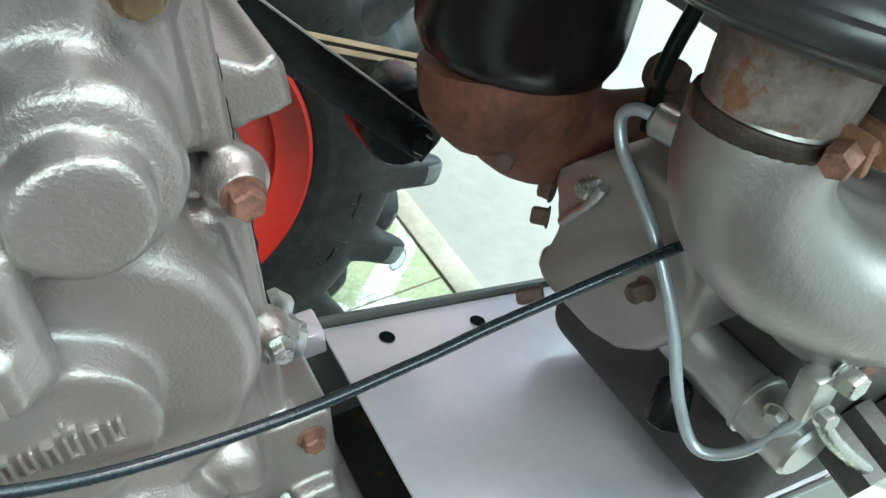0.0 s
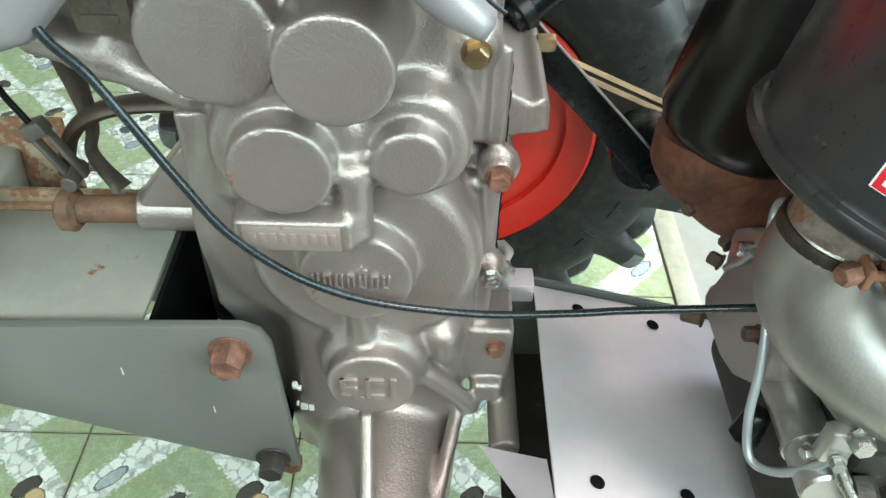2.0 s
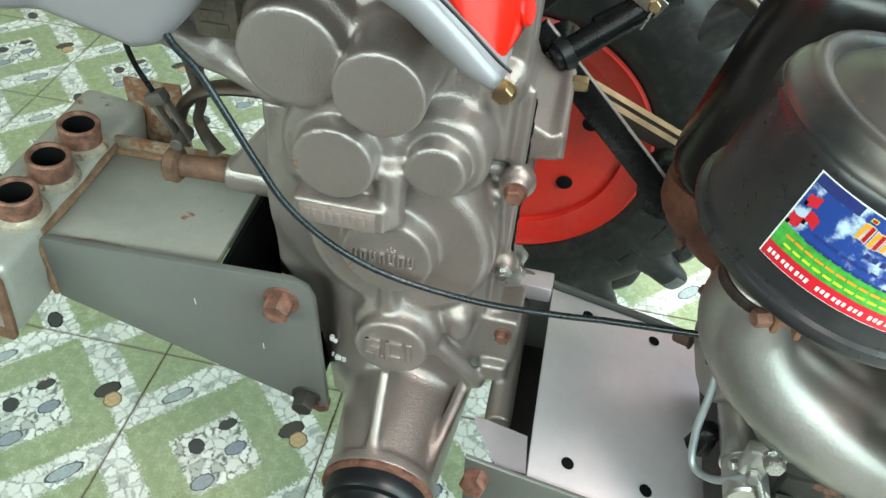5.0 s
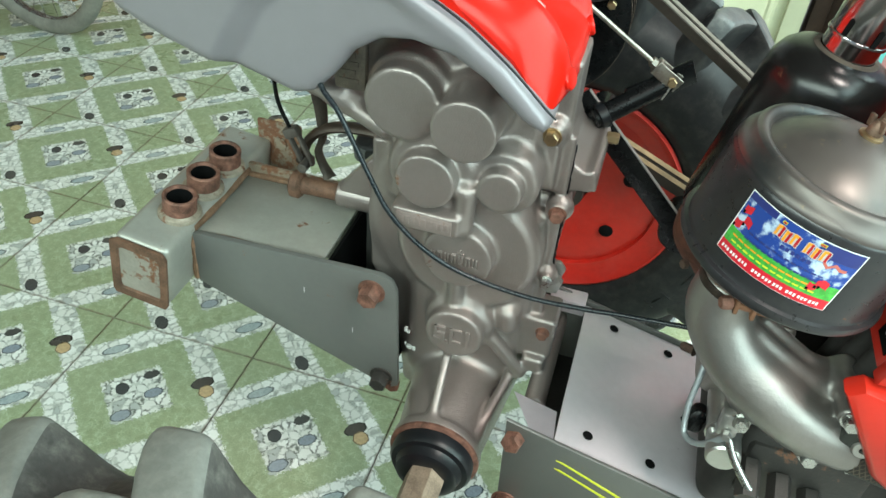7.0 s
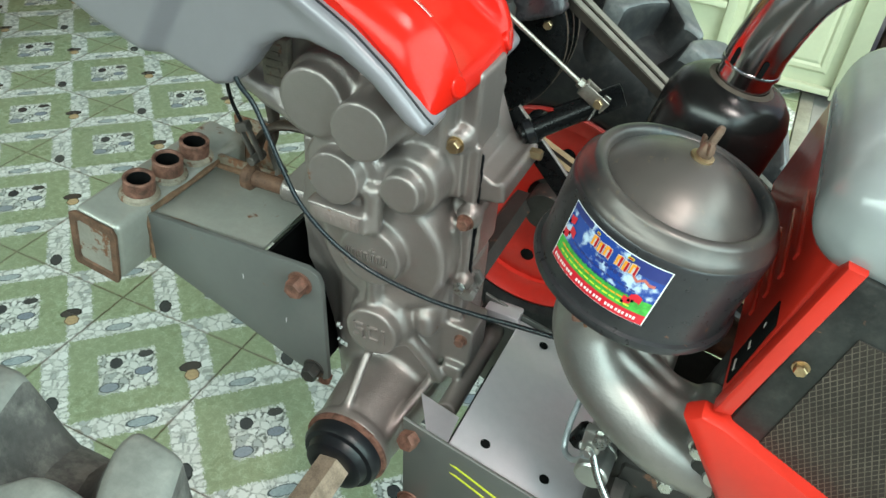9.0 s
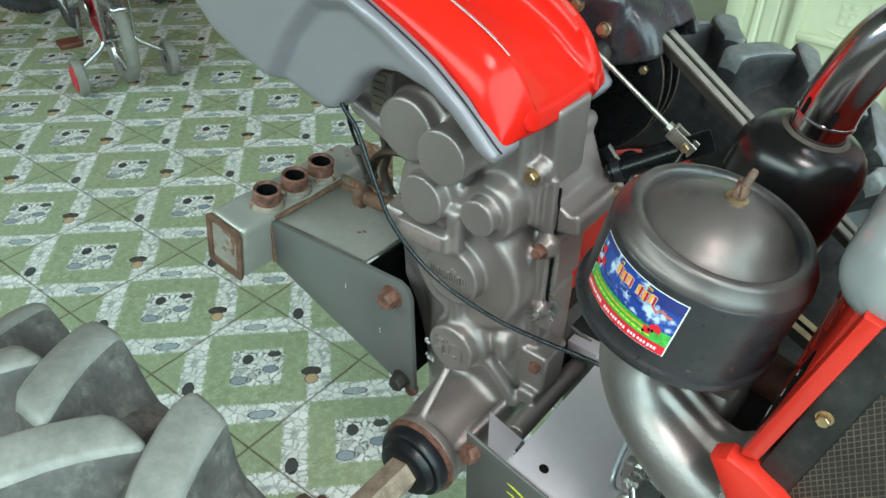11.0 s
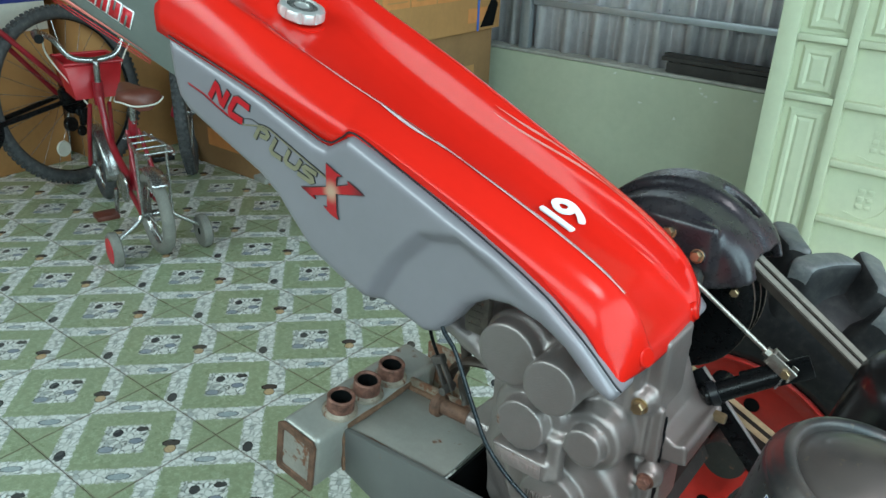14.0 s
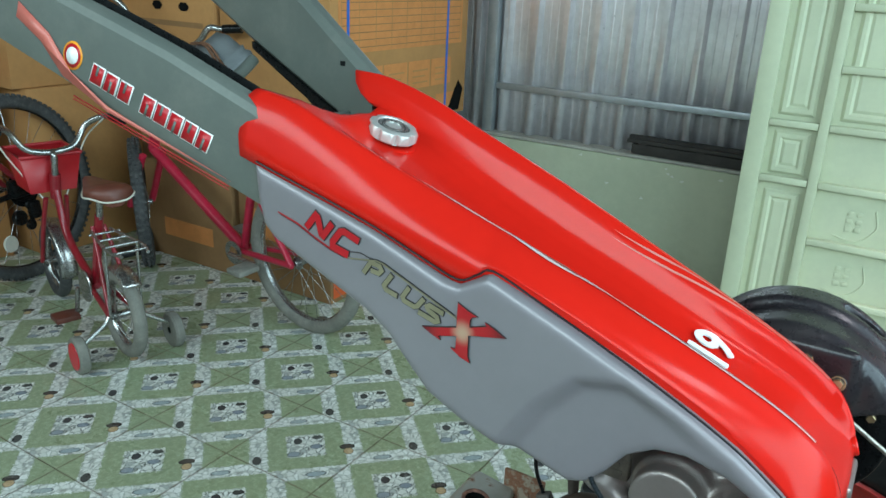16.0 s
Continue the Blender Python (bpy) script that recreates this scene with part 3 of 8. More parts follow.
BACK, NEAR, FAR, FRONT, TOP = -3.5, -2.7, 2.45, 0.481, 3.0
floor = slab("floor", (BACK, NEAR, -0.15), (FRONT, FAR + 0.2, -0.006), GROUT, "green and white glazed tile floor with brown grout")
slab("floor_border", (FRONT + 0.002, NEAR, -0.15), (FRONT + 0.045, FAR + 0.2, 0.004), BORDER, "brown border strip along the tiled floor", 0.003)
slab("ground", (FRONT + 0.047, -60, -0.3), (80, 60, -0.004), YARD, "pale concrete yard outside the entrance")
slab("ground_behind", (-80, FAR + 0.4, -0.3), (FRONT + 0.04, 60, -0.16), YARD, "concrete ground behind the building")
low_wall = slab("wall_far", (BACK, FAR, -0.1), (0.6, FAR + 0.14, 0.535), GREEN_WALL, "low pale green plastered wall", 0.006)
slab("wall_ledge", (BACK, FAR - 0.006, 0.537), (0.6, FAR + 0.15, 0.552), CEMENT, "rough bare cement ledge on the low wall", 0.005)
# Unseen closing walls and roof, added to shape the light.
slab("wall_back_unseen", (BACK - 0.15, NEAR, -0.1), (BACK - 0.002, FAR + 0.14, TOP), UNSEEN_PLASTER, "unseen plain back wall, dark to cut bounced light")
slab("wall_near_unseen", (BACK, NEAR - 0.15, -0.1), (0.6, NEAR - 0.002, 0.95), UNSEEN_PLASTER, "unseen added low wall below the side fill lamp")
slab("wall_near_head_unseen", (BACK, NEAR - 0.15, 2.55), (0.6, NEAR - 0.002, TOP), UNSEEN_PLASTER, "unseen added wall above the side fill lamp")
slab("ceiling_unseen", (BACK - 0.15, NEAR - 0.15, TOP + 0.002), (0.9, FAR + 0.2, TOP + 0.06), UNSEEN_ROOF, "unseen added roof, dark to cut bounced light")


def corrugated():
    """Trapezoid ribbed sheet standing on the low wall."""
    bm = bmesh.new()
    y, pitch = FAR + 0.075, 0.142
    prof = []
    x = -1.60 - 14 * pitch
    while x < 0.6:
        prof += [(x, y), (x + 0.010, y - 0.034), (x + 0.034, y - 0.034), (x + 0.044, y), (x + 0.068, y), (x + 0.071, y - 0.002), (x + 0.077, y - 0.002), (x + 0.080, y), (x + 0.104, y), (x + 0.107, y - 0.002), (x + 0.113, y - 0.002), (x + 0.116, y)]
        x += pitch
    grid(bm, [[(a, b, z) for a, b in prof] for z in (0.553, 1.2, 2.0, TOP)])
    ob = finish("wall_sheet", bm, SHEET, sharp=20)
    sol = ob.modifiers.new("thickness", "SOLIDIFY")
    sol.thickness, sol.offset = 0.0012, 1
    return tagged(ob, "ribbed galvanised metal sheet wall", kind="structure")


corrugated()

# bare spots where the paint has come off below the ledge
chip_random = random.Random(8)
for cx, cz in ((-0.764, 0.493), (-0.745, 0.484), (-0.772, 0.514), (-0.861, 0.37), (-0.70, 0.47), (-1.15, 0.515), (-0.98, 0.522), (-0.55, 0.50), (-1.02, 0.41)):
    bm = bmesh.new()
    ring = []
    for k in range(7):
        a = math.tau * k / 7
        r = chip_random.uniform(0.002, 0.0075)
        ring.append((cx + 1.7 * r * math.cos(a), cz + r * math.sin(a)))
    prism(bm, ring, FAR - 0.0006, FAR + 0.002)
    part("paint_chip", bm, PLASTER, low_wall, "bare white plaster where paint has chipped")


def tube_bar(name, lo, hi, label, material=GALV):
    bm = bmesh.new()
    box(bm, lo, hi, 0.003)
    return tagged(finish(name, bm, material), label, kind="structure")


tube_bar("trim_rail", (-1.60, FAR + 0.018, 0.748), (0.6, FAR + 0.046, 0.776), "galvanised steel rail across the sheet wall")
tube_bar("trim_rail_upper", (-1.60, FAR + 0.018, 1.74), (0.6, FAR + 0.046, 1.768), "galvanised steel rail high on the sheet wall")
tube_bar("trim_post", (-1.655, FAR + 0.006, 0.553), (-1.605, FAR + 0.046, TOP), "galvanised square steel post")
tube_bar("trim_post_front", (0.50, FAR + 0.006, 0.553), (0.55, FAR + 0.046, TOP), "galvanised square steel post by the entrance")

bm = bmesh.new()
box(bm, (-0.93, FAR - 0.004, 0.5545), (-0.40, FAR + 0.045, 0.598), 0.006)
box(bm, (-0.95, FAR - 0.012, 0.602), (-0.38, FAR + 0.005, 0.618), 0.003)
box(bm, (-0.95, FAR + 0.012, 0.602), (-0.38, FAR + 0.040, 0.630), 0.003)
for x in (-0.90, -0.66, -0.44):
    box(bm, (x, FAR - 0.008, 0.5975), (x + 0.03, FAR + 0.043, 0.6025), 0)
tagged(finish("timber_block", bm, DARK_WOOD), "dark weathered timber lying on the wall ledge", "timber")


def pink_column():
    bm = bmesh.new()
    box(bm, (0.80, 1.86, -0.1), (1.5, 2.5, 2.6), 0.01)
    ob = tagged(finish("wall_pillar", bm, PINK_WALL), "pink painted wall with teal joint lines", kind="structure")
    bm = bmesh.new()
    for k in range(26):
        z = 0.06 + k * 0.1
        box(bm, (0.795, 1.855, z), (1.5, 1.8565, z + 0.012))
        box(bm, (0.7975, 1.86, z), (0.7995, 2.5, z + 0.012))
        for j in range(4):
            a = 0.84 + 0.2 * j + (0.1 if k % 2 else 0)
            box(bm, (a, 1.8552, z + 0.012), (a + 0.012, 1.8568, z + 0.1))
            b = 1.90 + 0.16 * j + (0.08 if k % 2 else 0)
            box(bm, (0.7978, b, z + 0.012), (0.7996, b + 0.012, z + 0.1))
    part("joint_lines", bm, TEAL_LINE, ob, "teal painted joint lines")


pink_column()


def dark_post():
    """Dark brown upright boards filling the gap between the gate and the pillar."""
    root = thing("dark_boards", "dark brown boards filling the gap beside the gate", "door frame")
    for x0, x1, y0 in ((0.648, 0.700, 2.09), (0.704, 0.796, 2.14)):
        bm = bmesh.new()
        box(bm, (x0, y0, -0.004), (x1, y0 + 0.07, 2.5), 0.004)
        part("upright_board", bm, GAP_BROWN, root)
    for z in (0.55, 1.35):
        bm = bmesh.new()
        box(bm, (0.640, 2.075, z), (0.690, 2.092, z + 0.07), 0.003)
        part("hinge", bm, RUST_PINK, root, "rusty hinge plate")


GAP_BROWN = surface("dark_brown_board", (0.050, 0.026, 0.016), 0.6, 0.0, 0.4, 8, 0.4, 80, 0.002)
dark_post()


def gate():
    """A steel gate leaf swung inwards: tubular bars over pressed panels."""
    root = thing("gate_leaf", "pale green steel gate leaf with pressed panels and tubular bars", "gate")
    Y = 2.02
    bm = bmesh.new()
    box(bm, (-0.40, Y + 0.030, 0.04), (0.62, Y + 0.032, 2.3))
    part("sheet", bm, GATE, root)
    bars = [((-0.405, 0.03), (-0.345, 2.31)), ((-0.193, 0.03), (-0.163, 2.31)), ((0.17, 0.03), (0.20, 2.31)), ((0.56, 0.03), (0.62, 2.31))]
    for (x0, z0), (x1, z1) in bars:
        bm = bmesh.new()
        box(bm, (x0, Y, z0), (x1, Y + 0.029, z1), 0.0025)
        part("upright_bar", bm, GATE, root)
    for x0, x1, zs in ((-0.344, -0.194, (0.04, 0.628, 0.815, 1.42, 2.27)), (-0.162, 0.169, (0.04, 0.245, 0.437, 0.628, 0.815, 1.0, 1.185, 1.37, 1.56, 1.75, 1.94, 2.27)), (0.201, 0.559, (0.04, 0.437, 0.815, 1.185, 1.56, 1.94, 2.27))):
        for z in zs:
            bm = bmesh.new()
            box(bm, (x0, Y + 0.002, z), (x1, Y + 0.029, z + 0.022), 0.003)
            part("cross_bar", bm, GATE, root)
    # pressed fields: stepped frames in the sheet
    for x0, x1, z0, z1 in ((-0.325, -0.212, 0.09, 0.60), (-0.325, -0.212, 0.655, 0.80), (-0.325, -0.212, 0.85, 1.40), (-0.325, -0.212, 1.46, 2.22), (-0.14, 0.15, 0.85, 2.2), (0.23, 0.53, 0.1, 2.2)):
        bm = bmesh.new()
        prof = [(0.0, 0.0), (0.010, 0.008), (0.022, 0.008), (0.030, 0.002), (0.040, 0.006)]
        rings = []
        for inset, proud in prof:
            y = Y + 0.0285 - proud
            rings.append([bm.verts.new(p) for p in ((x0 + inset, y, z0 + inset), (x1 - inset, y, z0 + inset), (x1 - inset, y, z1 - inset), (x0 + inset, y, z1 - inset))])
        for p, q in zip(rings, rings[1:]):
            for i in range(4):
                bm.faces.new((p[i], p[(i + 1) % 4], q[(i + 1) % 4], q[i]))
        bm.faces.new(rings[-1])
        part("pressed_panel", bm, GATE, root, sharp=15)
    # raised scroll work on the wide field
    for cz in (0.36, 0.55):
        for i in range(3):
            for j in range(2):
                bm = bmesh.new()
                box(bm, (-0.06 + 0.028 * j, Y + 0.0272, cz - 0.05 + 0.026 * i), (-0.04 + 0.028 * j, Y + 0.0302, cz - 0.034 + 0.026 * i), 0.002)
                part("raised_tile", bm, GATE, root)
        bm = bmesh.new()
        tube(bm, [(-0.09, Y + 0.0295, cz - 0.07), (-0.02, Y + 0.0295, cz - 0.08), (0.03, Y + 0.0295, cz - 0.03), (0.02, Y + 0.0295, cz + 0.03)], 0.0024, 8, 6)
        part("raised_scroll", bm, GATE, root)


gate()


def cartons():
    def carton(lo, hi, material, label, prints=(), straps=(), slots=(), flaps=True):
        root = thing("carton", label, "box", "stacked cartons")
        bm = bmesh.new()
        box(bm, lo, hi, 0.004)
        part("body", bm, material, root)
        if flaps:
            bm = bmesh.new()
            box(bm, (lo[0] + 0.02, (lo[1] + hi[1]) / 2 - 0.02, hi[2] + 0.0005), (hi[0] - 0.02, (lo[1] + hi[1]) / 2 + 0.02, hi[2] + 0.0015))
            part("tape", bm, CARTON_PRINT, root)
        for side, a0, a1, z0, z1, mat_ in prints:
            bm = bmesh.new()
            if side == "x":
                box(bm, (hi[0] + 0.0004, a0, z0), (hi[0] + 0.0012, a1, z1))
            else:
                box(bm, (a0, lo[1] - 0.0012, z0), (a1, lo[1] - 0.0004, z1))
            part("print", bm, mat_, root)
        for y in straps:
            bm = bmesh.new()
            box(bm, (hi[0] + 0.0015, y, lo[2]), (hi[0] + 0.003, y + 0.013, hi[2] + 0.002))
            box(bm, (lo[0], y, hi[2] + 0.002), (hi[0] + 0.003, y + 0.013, hi[2] + 0.0035))
            part("strap", bm, STRAP, root, "blue plastic strap")
        for x, z in slots:
            bm = bmesh.new()
            cyl(bm, (x - 0.028, lo[1] - 0.0015, z), (x + 0.028, lo[1] - 0.0015, z), 0.016, seg=12, round_=0.012)
            bmesh.ops.scale(bm, vec=(1, 0.05, 1), space=Matrix.Translation((0, -(lo[1] - 0.0015), 0)), verts=bm.verts[:])
            part("grip_slot", bm, DARK, root, "dark cut-out grip hole")
        return root

    X = -1.69
    table = [("x", 1.455, 2.29, 0.955, 1.36, CARTON_PRINT)]
    lines = [("x", 1.47 + 0.0, 2.275, 0.972 + k * 0.026, 0.975 + k * 0.026, CARTON_SHADE_PRINT) for k in range(15)]
    cols = [("x", 1.47 + 0.1 * k, 1.473 + 0.1 * k, 0.965, 1.35, CARTON) for k in range(9)]
    fields = [("x", 1.56 + 0.165 * k, 1.715 + 0.165 * k, 0.79, 0.90, CARTON_PRINT) for k in range(4)]
    marks = [("x", 2.10, 2.24, 0.69, 0.75, CARTON_PRINT), ("x", 1.46, 1.62, 0.70, 0.72, CARTON_SHADE_PRINT)]
    big = carton((-2.22, 1.41, 0.652), (X, 2.34, 1.42), CARTON, "large printed brown carton with blue straps, stacked", table + fields + marks, (1.50, 2.165), ((-1.83, 1.09),))
    for side, a0, a1, z0, z1, mat_ in lines + cols:
        bm = bmesh.new()
        box(bm, (X + 0.0013, a0, z0), (X + 0.0018, a1, z1))
        part("print_line", bm, mat_, big)
    for k, (a0, a1) in enumerate(((1.58, 1.70), (1.745, 1.86), (1.91, 2.03), (2.075, 2.19))):
        for j in range(3):
            bm = bmesh.new()
            box(bm, (X + 0.0013, a0 + 0.01, 0.81 + j * 0.024), (X + 0.0018, a1 - 0.02 * (j % 2), 0.816 + j * 0.024))
            part("print_line", bm, CARTON, big)
    bm = bmesh.new()
    box(bm, (-1.83, 1.4084, 0.944), (-1.785, 1.4096, 1.01))
    paper = part("paper_label", bm, CARTON_WHITE, big, "white paper label with plain bars")
    for k in range(4):
        bm = bmesh.new()
        box(bm, (-1.825, 1.4078, 0.952 + 0.014 * k), (-1.79 - 0.006 * (k % 2), 1.4083, 0.956 + 0.014 * k))
        part("label_bar", bm, DARK, paper)
    bm = bmesh.new()
    prism(bm, [(0, 0), (0.10, 0), (0.13, 0.09), (0.09, 0.13), (0.05, 0.08)], 0, 0.001, m=Matrix.Translation((X + 0.0014, 2.19, 0.665)) @ Matrix.Rotation(radians(90), 4, "Z"))
    part("print", bm, DARK, big, "black printed mark")
    carton((-2.20, 1.44, 0.0), (X - 0.03, 2.33, 0.65), CARTON_SHADE_PRINT, "brown carton at the foot of the stack on the floor", [("x", 1.455, 1.95, 0.020, 0.085, ORANGE_BAND), ("x", 1.85, 2.2, 0.36, 0.5, CARTON), ("y", -2.15, -1.8, 0.2, 0.32, CARTON_PRINT), ("y", -2.12, -1.9, 0.42, 0.48, CARTON)])
    carton((-2.78, 1.40, 0.69), (-2.24, 2.30, 1.44), CARTON, "brown carton with a grip hole, stacked", [("y", -2.7, -2.4, 0.78, 0.9, CARTON_PRINT), ("y", -2.72, -2.3, 1.0, 1.02, CARTON_SHADE_PRINT)], slots=((-2.40, 1.075), (-2.55, 1.075)))
    carton((-2.76, 1.43, 0.0), (-2.23, 2.28, 0.688), CARTON_SHADE_PRINT, "brown carton on the floor, painted darker as in shade", [("y", -2.65, -2.35, 0.1, 0.18, CARTON_PRINT), ("y", -2.7, -2.5, 0.5, 0.56, CARTON)])
    carton((-3.46, 1.10, 0.0), (-3.03, 1.98, 0.72), CARTON, "brown carton standing behind the bicycles", [("y", -3.40, -3.10, 0.25, 0.4, CARTON_PRINT)])
    carton((-3.46, 1.06, 0.722), (-3.05, 1.98, 1.45), CARTON, "brown carton stacked behind the bicycles", [("y", -3.4, -3.12, 1.1, 1.25, CARTON_PRINT)], slots=((-3.2, 1.3),))
    carton((-3.46, 0.30, 0.0), (-3.16, 1.03, 0.60), CARTON, "wide brown carton behind the large bicycle", [("x", 0.4, 0.62, 0.1, 0.2, CARTON_PRINT)])
    carton((-3.46, -0.45, 0.0), (-3.16, 0.28, 0.60), CARTON_SHADE_PRINT, "wide brown carton on the floor at the back", [("x", -0.3, 0.1, 0.3, 0.42, CARTON)])
    carton((-3.46, 0.26, 0.602), (-3.14, 1.02, 1.12), CARTON_WHITE, "pale carton with a red band", [("x", 0.26, 1.02, 0.76, 0.86, RED_FILM), ("x", 0.26, 1.02, 0.72, 0.745, NAVY)])
    carton((-3.46, -0.50, 0.602), (-3.15, 0.24, 1.15), CARTON, "brown carton stacked at the back wall", [("x", -0.4, 0.1, 0.85, 1.0, CARTON_PRINT)])


cartons()

# ---- bicycles ----


def wheel(parent, name, centre, axis, R, tyre_r, tyre_mat, rim_mat, spokes, rim_w=0.012, knobs=0):
    root = new(name)
    root.parent = parent
    bm = bmesh.new()
    lathe(bm, centre, axis, [(R - tyre_r + tyre_r * math.cos(a), tyre_r * math.sin(a)) for a in np.linspace(0, math.tau, 13)[:-1]], 48, closed=True)
    if knobs:
        d, a, b = basis(axis)
        for i in range(knobs):
            t = math.tau * i / knobs
            for s in (-0.55, 0.0, 0.55):
                t2 = t + (0.5 * math.tau / knobs if s == 0 else 0)
                out = a * math.cos(t2) + b * math.sin(t2)
                p = Vector(centre) + out * (R - tyre_r + tyre_r * math.cos(s * 1.2)) + d * (tyre_r * math.sin(s * 1.2))
                box(bm, (-0.005, -0.006, -0.004), (0.005, 0.006, 0.005), 0, Matrix.Translation(p) @ out.to_track_quat("Z", "Y").to_matrix().to_4x4())
    part("tyre", bm, tyre_mat, root)
    bm = bmesh.new()
    rr = R - tyre_r * 1.8
    lathe(bm, centre, axis, [(rr, -rim_w), (rr + 0.008, -rim_w), (rr + 0.004, 0), (rr + 0.008, rim_w), (rr, rim_w), (rr - 0.008, 0)], 48, closed=True)
    part("rim", bm, rim_mat, root)
    d, a, b = basis(axis)
    bm = bmesh.new()
    c = Vector(centre)
    cyl(bm, c - d * 0.045, c + d * 0.045, 0.012, seg=12, round_=0.002)
    lathe(bm, c, d, [(0.005, -0.032), (0.024, -0.032), (0.024, -0.028), (0.012, -0.027), (0.012, 0.027), (0.024, 0.028), (0.024, 0.032), (0.005, 0.032)], 16)
    part("hub", bm, OLD_CHROME, root)
    bm = bmesh.new()
    for i in range(spokes):
        t = math.tau * i / spokes
        s = 0.03 if i % 2 else -0.03
        k = 0.35 if (i // 2) % 2 else -0.35
        p = c + d * s + (a * math.cos(t + k) + b * math.sin(t + k)) * 0.022
        q = c + (a * math.cos(t) + b * math.sin(t)) * rr
        tube(bm, [p, q], 0.0012, 4, 1)
    part("spokes", bm, OLD_CHROME, root, "thin steel spokes")
    return root


def rod(parent, name, pts, r, material, label="", seg=12, n=6):
    bm = bmesh.new()
    tube(bm, pts, r, seg, n)
    return part(name, bm, material, parent, label)


def place(root, m):
    root.matrix_world = m


def heading(x, y, z, towards, lean=0.0):
    return Matrix.Translation((x, y, z)) @ Matrix.Rotation(math.atan2(towards[1], towards[0]), 4, "Z") @ Matrix.Rotation(radians(lean), 4, "X")


def child_bicycle():
    """Local axes: x ahead, y to its left, z up; origin under the rear axle."""
    b = thing("child_bicycle", "small red children's bicycle with training wheels and a red basket", "bicycle", "parked bicycles")
    R, wb = 0.148, 0.66
    wheel(b, "rear_wheel", (0, 0, R + 0.012), (0, 1, 0), R, 0.022, BIKE_TYRE, OLD_CHROME, 16)
    wheel(b, "front_wheel", (wb, 0.0, R), (0.05, 1, 0), R, 0.022, BIKE_TYRE_DARK, OLD_CHROME, 16)
    rod(b, "down_tube", [(wb - 0.12, 0, 0.46), (wb - 0.19, 0, 0.29), (0.26, 0, 0.19), (0.22, 0, 0.185)], 0.0135, BIKE_RED)
    rod(b, "head_tube", [(wb - 0.11, 0, 0.42), (wb - 0.13, 0, 0.51)], 0.019, BIKE_RED, n=1)
    rod(b, "seat_tube", [(0.24, 0, 0.18), (0.13, 0, 0.46)], 0.014, BIKE_RED, n=1)
    rod(b, "seat_post", [(0.13, 0, 0.45), (0.105, 0, 0.54)], 0.011, OLD_CHROME, n=1)
    for s in (-1, 1):
        rod(b, "chain_stay", [(0.24, 0.02 * s, 0.185), (0.0, 0.045 * s, R + 0.012)], 0.009, BIKE_RED, n=1)
        rod(b, "seat_stay", [(0.15, 0.018 * s, 0.42), (0.0, 0.045 * s, R + 0.012)], 0.007, BIKE_RED, n=1)
        rod(b, "fork_blade", [(wb - 0.11, 0.035 * s, 0.42), (wb - 0.06, 0.042 * s, 0.30), (wb, 0.045 * s, R)], 0.0085, BIKE_RED)
        rod(b, "rack_strut", [(-0.02, 0.05 * s, R + 0.02), (-0.03, 0.05 * s, 0.40)], 0.005, OLD_CHROME, n=1)
        rod(b, "rack_rail", [(0.13, 0.03 * s, 0.41), (-0.06, 0.055 * s, 0.405), (-0.14, 0.04 * s, 0.405)], 0.005, OLD_CHROME)
        rod(b, "stabiliser_arm", [(0.0, 0.05 * s, R + 0.012), (-0.005, 0.07 * s, R - 0.01), (-0.01, 0.15 * s, 0.085), (-0.01, 0.165 * s, 0.066)], 0.008, STEEL)
        w = new("training_wheel")
        w.parent = b
        bm = bmesh.new()
        y0 = 0.155 * s
        lathe(bm, (-0.01, y0, 0.062), (0, 1, 0), [(0.012, -0.016), (0.045, -0.016), (0.056, -0.016), (0.0615, -0.010), (0.0615, 0.010), (0.056, 0.016), (0.045, 0.016), (0.012, 0.016)], 28)
        part("tyre", bm, BIKE_TYRE, w)
        bm = bmesh.new()
        lathe(bm, (-0.01, y0, 0.062), (0, s, 0), [(0, 0.019), (0.043, 0.019), (0.045, 0.0165), (0, 0.0165)], 24)
        part("hub_disc", bm, RED_FILM if s > 0 else BLACK, w, "red plastic disc" if s > 0 else "dark disc")
        rod(b, "crank_arm", [(0.24, 0.06 * s, 0.185), (0.24 + 0.02 * s, 0.065 * s, 0.185 - 0.1 * s)], 0.008, OLD_CHROME, n=1)
        bm = bmesh.new()
        box(bm, (0.20 + 0.02 * s, 0.065 * s if s > 0 else -0.145, 0.175 - 0.1 * s), (0.27 + 0.02 * s, 0.145 if s > 0 else -0.065, 0.195 - 0.1 * s), 0.005)
        part("pedal", bm, BROWN_LEATHER if s > 0 else BLACK, b, "pedal with an amber reflector")
    for k in range(4):
        rod(b, "rack_bar", [(0.10 - 0.07 * k, -0.05, 0.408), (0.10 - 0.07 * k, 0.05, 0.408)], 0.004, OLD_CHROME, n=1)
    for x, name, a0, a1, RR, cz in ((0, "rear_mudguard", 60, 128, R + 0.014, R + 0.012), (wb, "front_mudguard", 70, 190, R + 0.014, R)):
        bm = bmesh.new()
        rows = []
        for a in np.radians(np.linspace(a0, a1, 14)):
            rows.append([(x + (RR - 6 * w * w) * math.cos(a), w, cz + (RR - 6 * w * w) * math.sin(a)) for w in (-0.03, -0.018, 0, 0.018, 0.03)])
        grid(bm, rows)
        ob = part(name, bm, OLD_CHROME, b, "dented chrome mudguard")
        ob.modifiers.new("thickness", "SOLIDIFY").thickness = 0.0015
    bm = bmesh.new()
